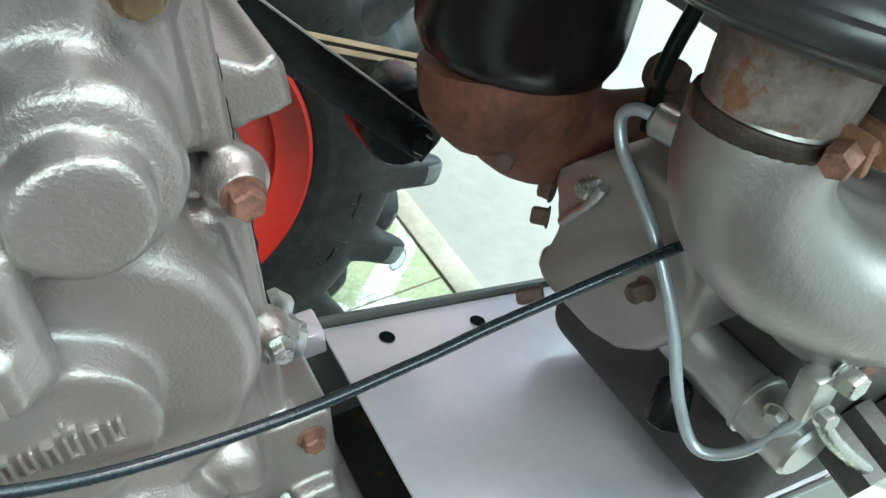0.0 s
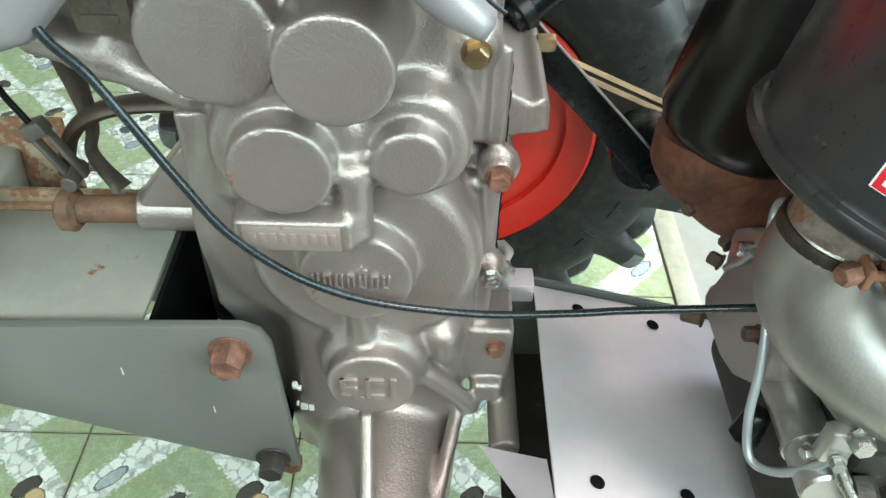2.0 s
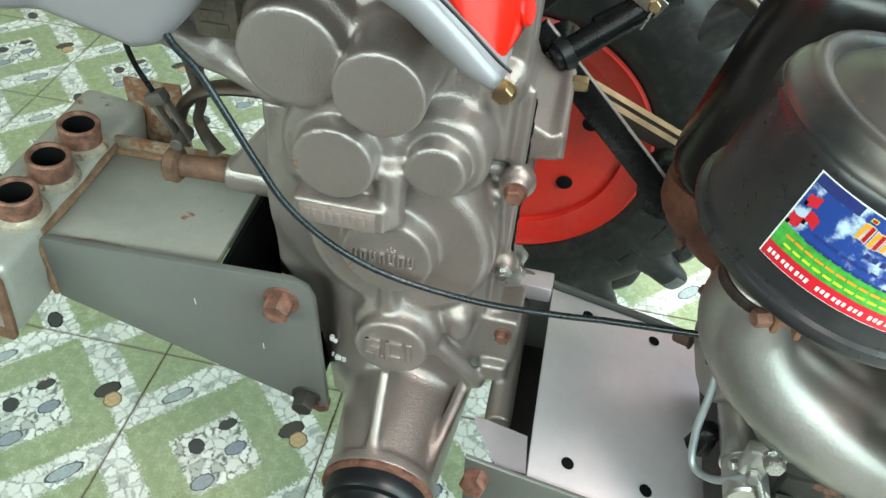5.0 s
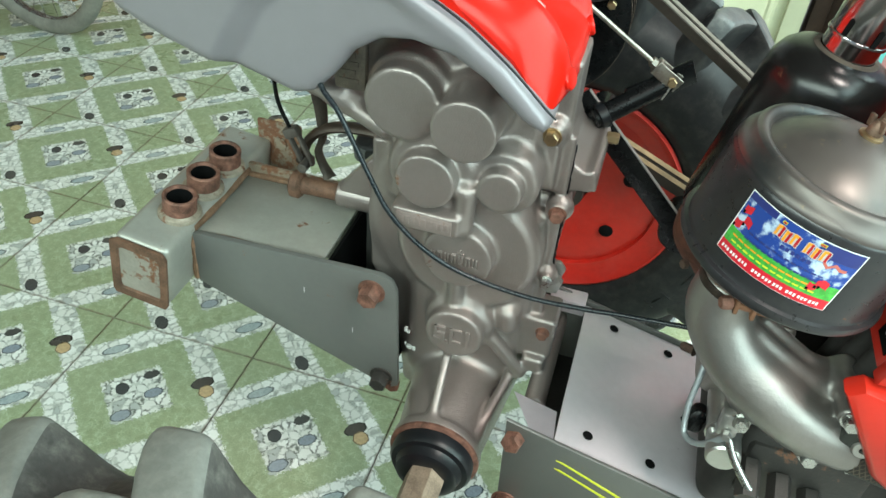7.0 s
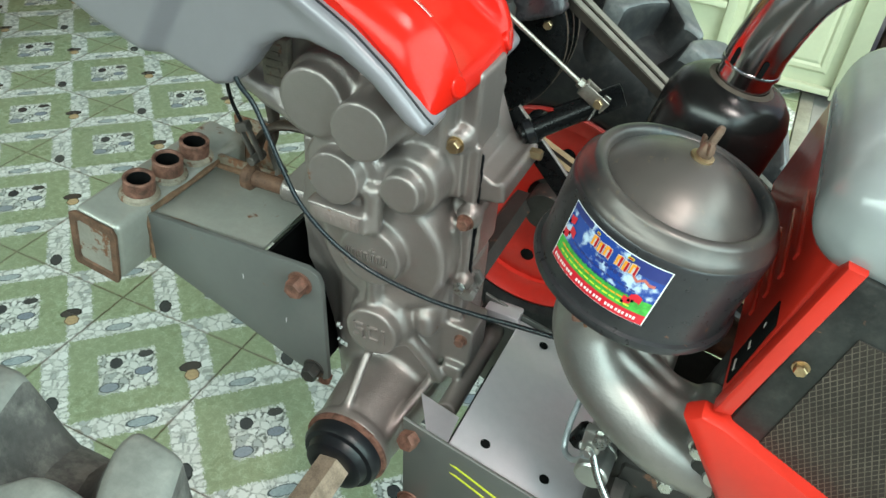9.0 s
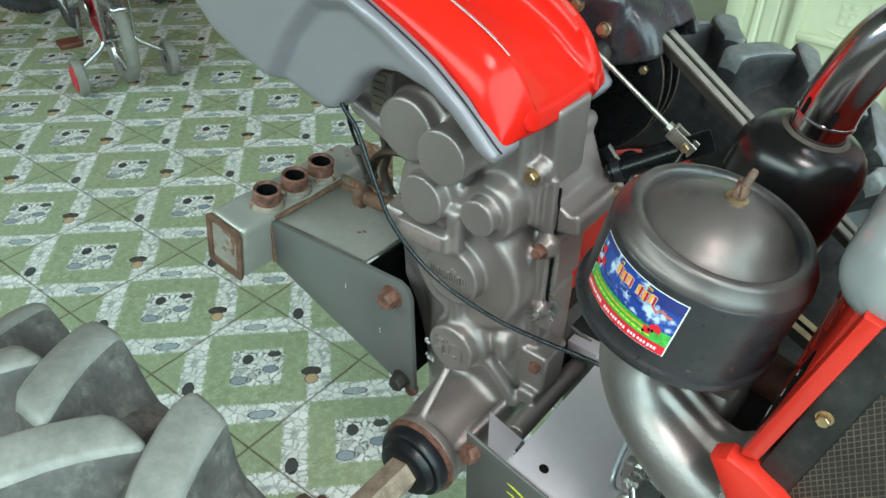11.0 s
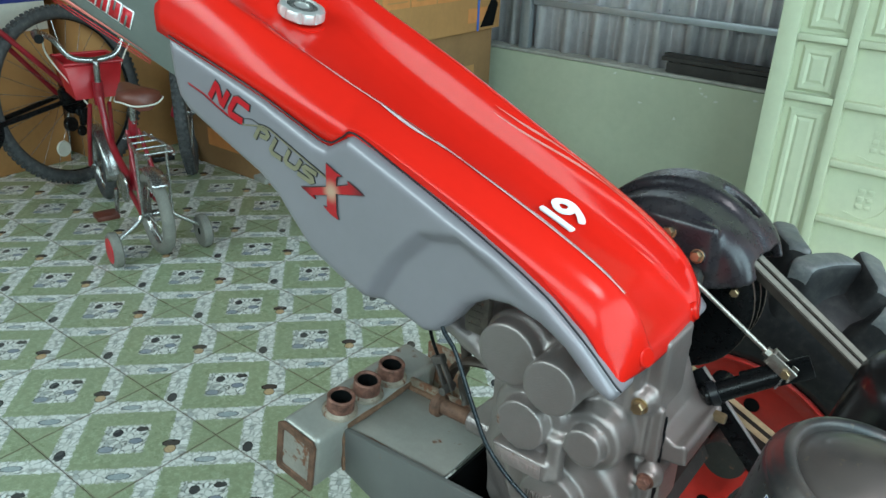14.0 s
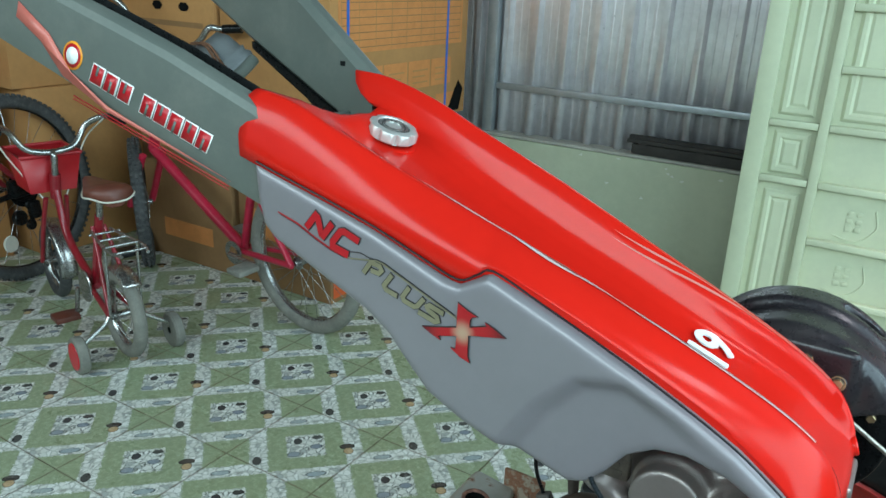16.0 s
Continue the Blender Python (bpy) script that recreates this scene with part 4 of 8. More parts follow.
    lathe(bm, (0.24, 0.0, 0.185), (0, 1, 0), [(0, 0.03), (0.055, 0.03), (0.058, 0.034), (0.055, 0.038), (0, 0.038)], 24)
    part("chainring", bm, OLD_CHROME, b)
    bm = bmesh.new()
    rows = []
    for x, w, h in ((-0.03, 0.03, 0), (-0.01, 0.065, 0.012), (0.05, 0.07, 0.006), (0.11, 0.05, 0.0), (0.17, 0.024, 0.0), (0.205, 0.016, -0.006)):
        rows.append([(x, w * c, 0.545 + h + 0.035 * s) for c, s in ((-1, 0), (-0.9, 0.7), (-0.4, 1), (0.4, 1), (0.9, 0.7), (1, 0), (0.6, -0.5), (-0.6, -0.5), (-1, 0))])
    vs = grid(bm, rows)
    bm.faces.new(vs[0][:-1])
    bm.faces.new(vs[-1][:-1][::-1])
    bmesh.ops.remove_doubles(bm, verts=bm.verts[:], dist=0.0005)
    ob = part("saddle", bm, BROWN_LEATHER, b, "brown padded vinyl saddle", 70)
    rod(ob, "piping", [(0.17, 0.025, 0.546), (0.05, 0.071, 0.552), (-0.01, 0.066, 0.558), (-0.032, 0.031, 0.546), (-0.032, -0.031, 0.546), (-0.01, -0.066, 0.558), (0.05, -0.071, 0.552), (0.17, -0.025, 0.546)], 0.003, CARTON_WHITE, "pale piping")
    rod(b, "handlebar_stem", [(wb - 0.13, 0, 0.50), (wb - 0.145, 0, 0.575), (wb - 0.13, 0, 0.59)], 0.012, OLD_CHROME)
    rod(b, "handlebar", [(wb - 0.27, 0.20, 0.705), (wb - 0.18, 0.19, 0.71), (wb - 0.12, 0.13, 0.675), (wb - 0.125, 0.085, 0.61), (wb - 0.13, 0.03, 0.592), (wb - 0.13, -0.03, 0.592), (wb - 0.125, -0.085, 0.61), (wb - 0.12, -0.13, 0.675), (wb - 0.18, -0.19, 0.71), (wb - 0.27, -0.20, 0.705)], 0.011, OLD_CHROME, "bent chrome handlebar")
    for s in (-1, 1):
        rod(b, "grip", [(wb - 0.28, 0.201 * s, 0.705), (wb - 0.20, 0.194 * s, 0.71)], 0.016, BLACK, n=1)
        rod(b, "brake_cable", [(wb - 0.18, 0.17 * s, 0.70), (wb - 0.05, 0.14 * s, 0.60), (wb - 0.1, 0.04 * s, 0.42)], 0.003, CARTON_WHITE)
    bk = new("basket")
    bk.parent = b
    bm = bmesh.new()
    for (x0, x1, y0, z0), (x2, x3, y1, z1) in zip([(wb - 0.10, wb + 0.06, 0.078, 0.44), (wb - 0.11, wb + 0.09, 0.102, 0.575)], [(wb - 0.11, wb + 0.09, 0.102, 0.575)]):
        lo = [bm.verts.new(p) for p in ((x0, -y0, z0), (x1, -y0, z0), (x1, y0, z0), (x0, y0, z0))]
        hi = [bm.verts.new(p) for p in ((x2, -y1, z1), (x3, -y1, z1), (x3, y1, z1), (x2, y1, z1))]
        bm.faces.new(lo)
        for i in range(4):
            bm.faces.new((lo[i], lo[(i + 1) % 4], hi[(i + 1) % 4], hi[i]))
    ob = part("shell", bm, BASKET, bk)
    ob.modifiers.new("thickness", "SOLIDIFY").thickness = 0.004
    rod(bk, "rim", [(wb - 0.11, -0.102, 0.575), (wb + 0.09, -0.102, 0.575), (wb + 0.09, 0.102, 0.575), (wb - 0.11, 0.102, 0.575), (wb - 0.11, -0.102, 0.575)], 0.007, BASKET, n=1)
    place(b, heading(-1.978, 0.714, 0.0, (-0.965, 0.26)))


child_bicycle()


def large_bicycle(m, label, R, paint, tyre, rim, wheelbase, knobs=0, drop=0.0, steer=0.0, rise=0.1, bars=()):
    b = thing("bicycle", label, "bicycle", "parked bicycles")
    wheel(b, "rear_wheel", (0, 0, R), (0, 1, 0), R, 0.026, tyre, rim, 28, 0.014, knobs)
    wheel(b, "front_wheel", (wheelbase, 0, R), (math.sin(steer), math.cos(steer), 0), R, 0.026, BIKE_TYRE_DARK, rim, 28, 0.014, 60)
    bb, hd, st = (0.40 * R / 0.33, 0, R * 0.86), (wheelbase - 0.22 * R / 0.33, 0, R * 2.25), (0.26 * R / 0.33, 0, R * 2.3)
    hd2 = (wheelbase - 0.18 * R / 0.33, 0, R * 1.95)
    rod(b, "down_tube", [hd2, bb], 0.021, paint, n=1)
    rod(b, "top_tube", [hd, (st[0] + 0.02, 0, st[2] - 0.1 * R / 0.33)], 0.018, paint, n=1)
    rod(b, "seat_tube", [bb, st], 0.016, paint, n=1)
    rod(b, "head_tube", [hd2, (hd[0] - 0.02, 0, hd[2] + 0.06)], 0.023, paint, n=1)
    for s in (-1, 1):
        rod(b, "chain_stay", [(bb[0], 0.025 * s, bb[2]), (0, 0.06 * s, R)], 0.011, paint, n=1)
        rod(b, "seat_stay", [(st[0] + 0.01, 0.02 * s, st[2] - 0.12), (0, 0.06 * s, R)], 0.011, BIKE_RED if paint is BLACK else paint, n=1)
        rod(b, "fork_blade", [(hd2[0] + 0.01, 0.045 * s, hd2[2] - 0.02), (wheelbase - 0.04, 0.05 * s, R * 1.25), (wheelbase, 0.052 * s, R)], 0.014, paint)
        x, z = (bb[0] + 0.12 * s, bb[2] - 0.11 * s) if knobs else (bb[0] - 0.16 * s, bb[2])
        rod(b, "crank_arm", [(bb[0], 0.07 * s, bb[2]), (x, 0.08 * s, z)], 0.010, BLACK if knobs else OLD_CHROME, n=1)
        bm = bmesh.new()
        box(bm, (x - 0.030, 0.085 if s > 0 else -0.175, z - 0.011), (x + 0.045, 0.175 if s > 0 else -0.085, z + 0.011), 0.006)
        part("pedal", bm, BLACK if knobs else BIKE_TYRE, b)
    bm = bmesh.new()
    for r, y in ((0.085, 0.05), (0.065, 0.042)) if knobs else ((0.045, 0.05),):
        lathe(bm, (bb[0], 0, bb[2]), (0, 1, 0), [(r - 0.02, y), (r, y), (r, y + 0.004), (r - 0.02, y + 0.004)], 36, closed=True)
    part("chainring", bm, BLACK if knobs else OLD_CHROME, b)
    if knobs:
        for k in range(5):
            bm = bmesh.new()
            lathe(bm, (0, 0, R), (0, 1, 0), [(0.01, 0.03 + 0.006 * k), (0.072 - 0.009 * k, 0.03 + 0.006 * k), (0.072 - 0.009 * k, 0.0325 + 0.006 * k), (0.01, 0.0325 + 0.006 * k)], 24)
            part("sprocket", bm, BLACK, b)
        bm = bmesh.new()
        box(bm, (-0.03, 0.05, R - 0.12), (0.02, 0.075, R - 0.05), 0.006)
        cyl(bm, (0.01, 0.05, R - 0.06), (0.01, 0.065, R - 0.06), 0.02, seg=14, round_=0.003)
        cyl(bm, (0.02, 0.05, R - 0.14), (0.02, 0.065, R - 0.14), 0.022, seg=14, round_=0.003)
        box(bm, (0.0, 0.045, R - 0.02), (0.09, 0.085, R + 0.05), 0.012)
        cyl(bm, (0.07, 0.05, R - 0.10), (0.07, 0.075, R - 0.10), 0.03, seg=14, round_=0.004)
        part("derailleur", bm, BLACK, b)
    if knobs:
        bm = bmesh.new()
        lathe(bm, (0.10, 0.02, R - 0.20), (0, 1, 0), [(0, -0.006), (0.030, -0.006), (0.034, 0), (0.030, 0.006), (0, 0.006)], 20)
        part("spoke_reflector", bm, CARTON_WHITE, b, "white spoke reflector")
    rod(b, "seat_post", [st, (st[0] - 0.03, 0, st[2] + 0.12)], 0.013, OLD_CHROME, n=1)
    bm = bmesh.new()
    lathe(bm, (st[0] - 0.13, 0, st[2] + 0.15), (1, 0, 0), [(0, 0), (0.07, 0.01), (0.075, 0.05), (0.045, 0.13), (0.022, 0.25), (0, 0.27)], 16)
    bmesh.ops.scale(bm, vec=(1, 1, 0.4), space=Matrix.Translation((0, 0, -(st[2] + 0.15))), verts=bm.verts[:])
    part("saddle", bm, BLACK, b)
    if bars:
        to_local = m.inverted()
        pts = [tuple(to_local @ Vector(p)) for p in bars]
        mid = Vector(pts[len(pts) // 2])
        rod(b, "handlebar_stem", [(hd[0] - 0.02, 0, hd[2] + 0.05), tuple(mid + Vector((-0.02, 0, -0.12))), tuple(mid)], 0.013, OLD_CHROME)
        rod(b, "handlebar", pts, 0.0115, OLD_CHROME, "bent chrome handlebar")
        for p, q in ((pts[0], pts[1]), (pts[-1], pts[-2])):
            rod(b, "grip", [p, tuple(Vector(p).lerp(Vector(q), 0.9))], 0.016, BLACK, n=1)
        place(b, m)
        return b
    top = (hd[0] - 0.03, 0, hd[2] + rise)
    rod(b, "handlebar_stem", [(hd[0] - 0.02, 0, hd[2] + 0.05), (top[0], 0, top[2] - drop - 0.03), (top[0] + 0.02, 0, top[2] - drop)], 0.012, OLD_CHROME)
    rod(b, "handlebar", [(top[0] - 0.1, 0.30, top[2] + 0.03), (top[0] - 0.02, 0.2, top[2] + 0.03), (top[0] + 0.02, 0.06, top[2] - drop), (top[0] + 0.02, -0.06, top[2] - drop), (top[0] - 0.02, -0.2, top[2] + 0.03), (top[0] - 0.1, -0.30, top[2] + 0.03)], 0.0115, OLD_CHROME)
    for s in (-1, 1):
        rod(b, "grip", [(top[0] - 0.11, 0.305 * s, top[2] + 0.03), (top[0] - 0.05, 0.24 * s, top[2] + 0.03)], 0.016, BLACK, n=1)
    place(b, m)
    return b


large_bicycle(heading(-2.87, 0.95, 0.0, (0.20, -0.98), 6), "mountain bicycle with black knobbly tyres leaning on cartons", 0.365, BLACK, BIKE_TYRE_DARK, BLACK, 1.08, 90)
large_bicycle(heading(-1.645, 1.225, 0.0, (-0.99, 0.10), -3), "pink bicycle with dusty grey tyres and chrome bars beside the cartons", 0.272, BIKE_PINK, BIKE_TYRE, OLD_CHROME, 1.0, 0, 0.16, 0.55, 0.36, [(-2.60, 1.20, 1.19), (-2.54, 1.18, 1.12), (-2.486, 1.20, 1.07), (-2.476, 1.22, 0.99), (-2.42, 1.25, 0.944), (-2.366, 1.27, 0.931), (-2.288, 1.29, 0.932), (-2.215, 1.30, 0.965), (-2.168, 1.31, 1.017), (-2.137, 1.34, 1.014), (-2.06, 1.365, 1.02)])


# ---- the walking tractor ----
TRACTOR = thing("walking_tractor", "grey and red two-wheeled walking tractor with diesel engine", "tractor")
YC = 0.015


def gearbox():
    def f(x, y, z):
        d = s_box(x, y, z, (-0.070, -0.026, 0.640), (0.079, 0.095, 0.826), 0.010)
        d = s_join(d, s_cyl(x, y, z, 0.022, 0.607, 0.078, -0.044, 0.095, 0.012), 0.014)
        d = s_join(d, s_box(x, y, z, (-0.045, -0.028, 0.385), (0.092, 0.095, 0.58), 0.016), 0.016)
        # wide round casing and the neck behind it
        wide = np.maximum(s_cyl(x, y, z, 0.006, 0.606, 0.102, -0.016, 0.090, 0.014), x - 0.06)
        d = s_join(d, wide, 0.014)
        neck = s_poly(x, z, [(-0.095, 0.70), (-0.095, 0.53), (-0.075, 0.49), (-0.050, 0.40), (-0.036, 0.33), (0.05, 0.33), (0.05, 0.70)])
        d = s_join(d, np.maximum(neck, np.abs(y - 0.040) - 0.050), 0.014)
        # rear upper housing
        d = s_join(d, s_box(x, y, z, (-0.135, -0.020, 0.742), (-0.055, 0.085, 0.838), 0.018), 0.012)
        d = s_join(d, s_rod(x, y, z, (-0.158, -0.014, 0.752), (-0.125, -0.016, 0.744), 0.012), 0.012)
        d = s_join(d, s_rod(x, y, z, (-0.128, -0.016, 0.741), (-0.075, -0.024, 0.722), 0.010), 0.012)
        d = s_join(d, s_box(x, y, z, (-0.165, -0.012, 0.752), (-0.10, 0.05, 0.80), 0.012), 0.012)
        # round bearing bosses, two steps each
        for cx, cz, r, face, ro, fo in ((-0.048, 0.776, 0.036, -0.064, 0.042, -0.044), (0.017, 0.774, 0.0305, -0.086, 0.034, -0.040), (-0.018, 0.706, 0.0295, -0.076, 0.044, -0.058), (0.053, 0.708, 0.0215, -0.069, 0.035, -0.053)):
            d = s_join(d, s_cyl(x, y, z, cx, cz, ro, fo, 0.03, 0.007), 0.010)
            d = s_join(d, s_cyl(x, y, z, cx, cz, r, face, 0.03, 0.0018), 0.0045)
        # number plate pad and the web beside it
        d = s_join(d, s_box(x, y, z, (-0.050, -0.076, 0.648), (0.019, 0.0, 0.671), 0.0025), 0.004)
        d = s_join(d, s_rod(x, y, z, (0.021, -0.060, 0.695), (0.021, -0.060, 0.655), 0.010), 0.009)
        # lettered boss, lower boss
        d = s_join(d, s_cyl(x, y, z, 0.018, 0.612, 0.037, -0.063, 0.02, 0.003), 0.006)
        d = s_join(d, s_cyl(x, y, z, 0.024, 0.506, 0.040, -0.050, 0.02, 0.008), 0.009)
        d = s_join(d, s_cyl(x, y, z, 0.024, 0.506, 0.0325, -0.067, 0.02, 0.002), 0.005)
        d = s_join(d, s_rod(x, y, z, (0.016, -0.048, 0.585), (0.018, -0.048, 0.54), 0.008), 0.008)
        d = s_join(d, s_rod(x, y, z, (0.076, -0.030, 0.525), (0.078, -0.030, 0.510), 0.012), 0.008)
        d = s_join(d, s_rod(x, y, z, (0.064, -0.038, 0.487), (0.100, -0.030, 0.438), 0.008), 0.008)
        # axle housing with webs
        d = s_join(d, s_cyl(x, y, z, 0.031, 0.376, 0.049, -0.128, 0.10, 0.004, 0.11), 0.016)
        d = s_join(d, s_cyl(x, y, z, 0.031, 0.376, 0.053, -0.132, -0.118, 0.003), 0.004)
        d = s_join(d, s_rod(x, y, z, (0.018, -0.045, 0.478), (0.022, -0.118, 0.424), 0.0055), 0.007)
        d = s_join(d, s_rod(x, y, z, (0.090, -0.030, 0.43), (0.070, -0.116, 0.396), 0.006), 0.007)
        # the case is split along y = 0: stepped flange of the near half
        for z0, z1 in ((0.688, 0.742), (0.574, 0.650), (0.452, 0.566)):
            d = s_join(d, s_box(x, y, z, (0.05, -0.0175, z0), (0.097, 0.03, z1), 0.004), 0.006)
            d = s_join(d, s_box(x, y, z, (0.05, -0.0095, z0 - 0.006), (0.1105, 0.0, z1 + 0.006), 0.003), 0.005)
        d = s_join(d, s_box(x, y, z, (0.03, -0.0185, 0.735), (0.083, 0.05, 0.822), 0.005), 0.005)
        d = s_join(d, s_box(x, y, z, (0.03, -0.004, 0.735), (0.103, 0.06, 0.822), 0.005), 0.005)
        # far half: rounded wall and the ridged bearing block
        d = s_join(d, s_box(x, y, z, (0.02, 0.003, 0.585), (0.1115, 0.080, 0.672), 0.014), 0.005)
        d = s_join(d, s_box(x, y, z, (0.02, 0.003, 0.44), (0.106, 0.080, 0.58), 0.010), 0.005)
        block = s_poly(x, z, [(0.05, 0.774), (0.074, 0.773), (0.086, 0.762), (0.0995, 0.730), (0.1065, 0.7145), (0.124, 0.7055), (0.1325, 0.7095), (0.1365, 0.7045), (0.1375, 0.686), (0.1125, 0.6815), (0.05, 0.6815)])
        d = s_join(d, np.maximum(block - 0.0005, np.maximum(0.001 - y, y - 0.104)), 0.003)
        d = s_join(d, s_rod(x, y, z, (0.076, 0.07, 0.764), (0.076, 0.108, 0.764), 0.012), 0.005)
        # long bolt bosses across the split
        for cx, cz, r, back in ((0.088, 0.752, 0.0112, 0.046), (0.107, 0.666, 0.0108, 0.040), (0.109, 0.577, 0.0068, 0.016)):
            d = s_join(d, s_cyl(x, y, z, cx, cz, r, -0.0205, back, 0.002), 0.0045)
            d = s_join(d, s_cyl(x, y, z, cx, cz, r + 0.0035, -0.0125, -0.002, 0.002), 0.005)
        d = s_join(d, s_box(x, y, z, (0.095, -0.0185, 0.458), (0.1305, 0.030, 0.516), 0.004), 0.005)
        d = s_join(d, s_box(x, y, z, (0.100, -0.030, 0.440), (0.126, 0.03, 0.462), 0.006), 0.006)
        d = s_join(d, s_cyl(x, y, z, 0.127, 0.431, 0.0125, -0.070, 0.085, 0.002), 0.005)
        # foot at the rear, shift boss
        d = s_join(d, s_box(x, y, z, (-0.048, -0.02, 0.35), (0.0, 0.09, 0.45), 0.012), 0.012)
        d = s_cut(d, s_cyl(x, y, z, 0.030, 0.470, 0.012, -0.2, -0.1, 0.004), 0.003)
        return d

    v, q = nets(f, (-0.185, -0.14, 0.30), (0.165, 0.125, 0.86), 0.0026)
    gb = from_arrays("gearbox_housing", v, q, CAST, TRACTOR, "silver painted cast gearbox housing")
    # raised letters become plain raised bars
    def relief(x0, z0, strokes, y, s=1.0):
        bm = bmesh.new()
        for k_, (a, b, c, d) in enumerate(strokes):
            box(bm, (x0 + a * s, y - 0.0022 - 0.00018 * k_, z0 + b * s), (x0 + c * s, y + 0.003 - 0.0001 * k_, z0 + d * s), 0.0008)
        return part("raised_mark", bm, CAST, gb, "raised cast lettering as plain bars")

    relief(0.002, 0.495, [(0, 0, 0.013, 0.004), (0, 0.009, 0.013, 0.013), (0, 0.018, 0.013, 0.022), (0, 0.009, 0.004, 0.022), (0.009, 0, 0.013, 0.012)], -0.067)
    relief(0.020, 0.495, [(0, 0, 0.014, 0.004), (0, 0.018, 0.014, 0.022), (0, 0, 0.004, 0.022)], -0.067)
    relief(0.038, 0.495, [(0, 0, 0.005, 0.022)], -0.067)
    relief(0.015, 0.493, [(0, 0, 0.004, 0.004)], -0.067)
    for k in range(7):
        relief(-0.010 + 0.0075 * k, 0.607, [(0, 0, 0.0018, 0.011), (0.0035, 0, 0.0053, 0.011), (0, 0.0095 if k % 2 else 0, 0.0053, 0.0115 if k % 2 else 0.002)], -0.063)
    relief(0.018, 0.621, [(0, 0, 0.008, 0.0018), (0.003, 0, 0.005, 0.005)], -0.063)
    bm = bmesh.new()
    box(bm, (-0.044, -0.0772, 0.6505), (0.013, -0.0757, 0.668), 0.0006)
    PAD = surface("stamped_plate", (0.33, 0.26, 0.24), 0.45, 0.5, 0.1, 60, 0.2, 300, 0.001, rust=0.12, rscale=60)
    part("number_plate_pad", bm, PAD, gb, "stamped pad with worn reddish bars")
    for k in range(9):
        bm = bmesh.new()
        box(bm, (-0.040 + 0.0058 * k, -0.0778, 0.655), (-0.0362 + 0.0058 * k, -0.077, 0.664), 0.0003)
        part("stamped_bar", bm, PAD, gb)
    for p, s, mat_, nm in (((0.088, -0.0205, 0.752), 0.0125, BRASS, "bolt"), ((0.107, -0.0205, 0.666), 0.0128, RUST_PINK, "bolt"), ((0.117, -0.0185, 0.498), 0.0112, RUST_PINK, "bolt")):
        bolt(gb, p, (0, -1, 0), s, mat_, True, nm)
    bolt(gb, (0.109, -0.0205, 0.577), (0, -1, 0), 0.010, STEEL, True, "bolt", "bright zinc bolt")
    bolt(gb, (0.135, 0.083, 0.704), (1, 0, 0.05), 0.0115, BRASS, False, "lock_bolt", "bright brass-coloured lock bolt", 1.1)
    # ragged black gasket along the split
    edge_random = random.Random(5)
    for z0, z1, x1 in ((0.678, 0.736, 0.1114), (0.572, 0.654, 0.1124)):
        bm = bmesh.new()
        steps = 16
        line = [(x1 + edge_random.uniform(-0.0004, 0.0009), z0 + (z1 - z0) * k / steps) for k in range(steps + 1)]
        prism(bm, [(0.09, z0)] + line + [(0.09, z1)], 0.0002, 0.0019)
        part("gasket", bm, BLACK_RUBBER, gb, "ragged black gasket edge in the split")
    # two bright tabs clamped over the split
    for y0, z0 in ((-0.012, 0.553), (0.006, 0.558)):
        bm = bmesh.new()
        prism(bm, [(0.104, z0 + 0.004), (0.112, z0), (0.122, z0 + 0.002), (0.126, z0 + 0.016), (0.119, z0 + 0.025), (0.108, z0 + 0.024)], y0, y0 + 0.0065, 0.0010)
        part("clamp_tab", bm, ALLOY, gb, "bright alloy clamp tab")
    # nuts on the clamp at the front edge
    bolt(gb, (0.118, -0.003, 0.570), (0.6, -0.8, 0), 0.009, ALLOY, True, "nut", "bright steel nut", 0.9)
    # filler neck casting under the cowl
    bm = bmesh.new()
    box(bm, (-0.128, -0.030, 0.760), (-0.095, -0.018, 0.815), 0.004)
    GRIMY = surface("grimy_cast_plate", (0.20, 0.165, 0.135), 0.55, 0.4, 0.3, 40, 0.5, rust=0.25, rscale=50)
    label_plate = part("label_plate", bm, GRIMY, gb, "dirty cast plate with raised bars")
    for k in range(5):
        bm = bmesh.new()
        box(bm, (-0.122, -0.0312, 0.768 + 0.009 * k), (-0.102 - 0.003 * (k % 2), -0.0295, 0.773 + 0.009 * k), 0.0006)
        part("raised_bar", bm, GRIMY, label_plate)
    for x_, z_, w_, h_ in ((-0.044, 0.452, 0.004, 0.006), (-0.040, 0.450, 0.003, 0.003), (-0.040, 0.424, 0.006, 0.005), (-0.033, 0.423, 0.004, 0.006), (-0.043, 0.429, 0.002, 0.003)):
        bm = bmesh.new()
        box(bm, (x_, -0.0300, z_), (x_ + w_, -0.0262, z_ + h_), 0.0004)
        part("paper_scrap", bm, WHITE, gb, "scrap of torn white label")
    # axle seal, axle, hub
    ax = new("axle")
    ax.parent = TRACTOR
    bm = bmesh.new()
    lathe(bm, (0.031, -0.126, 0.376), (0, -1, 0), [(0, 0), (0.051, 0), (0.053, 0.004), (0.053, 0.007), (0.050, 0.009), (0, 0.009)], 40)
    part("seal_ring", bm, RUST_PINK, ax, "rusty seal ring")
    bm = bmesh.new()
    lathe(bm, (0.031, -0.134, 0.376), (0, -1, 0), [(0, 0), (0.048, 0), (0.0485, 0.012), (0.045, 0.017), (0.039, 0.018), (0.037, 0.022), (0.036, 0.028), (0.031, 0.031), (0.022, 0.031), (0, 0.030)], 40)
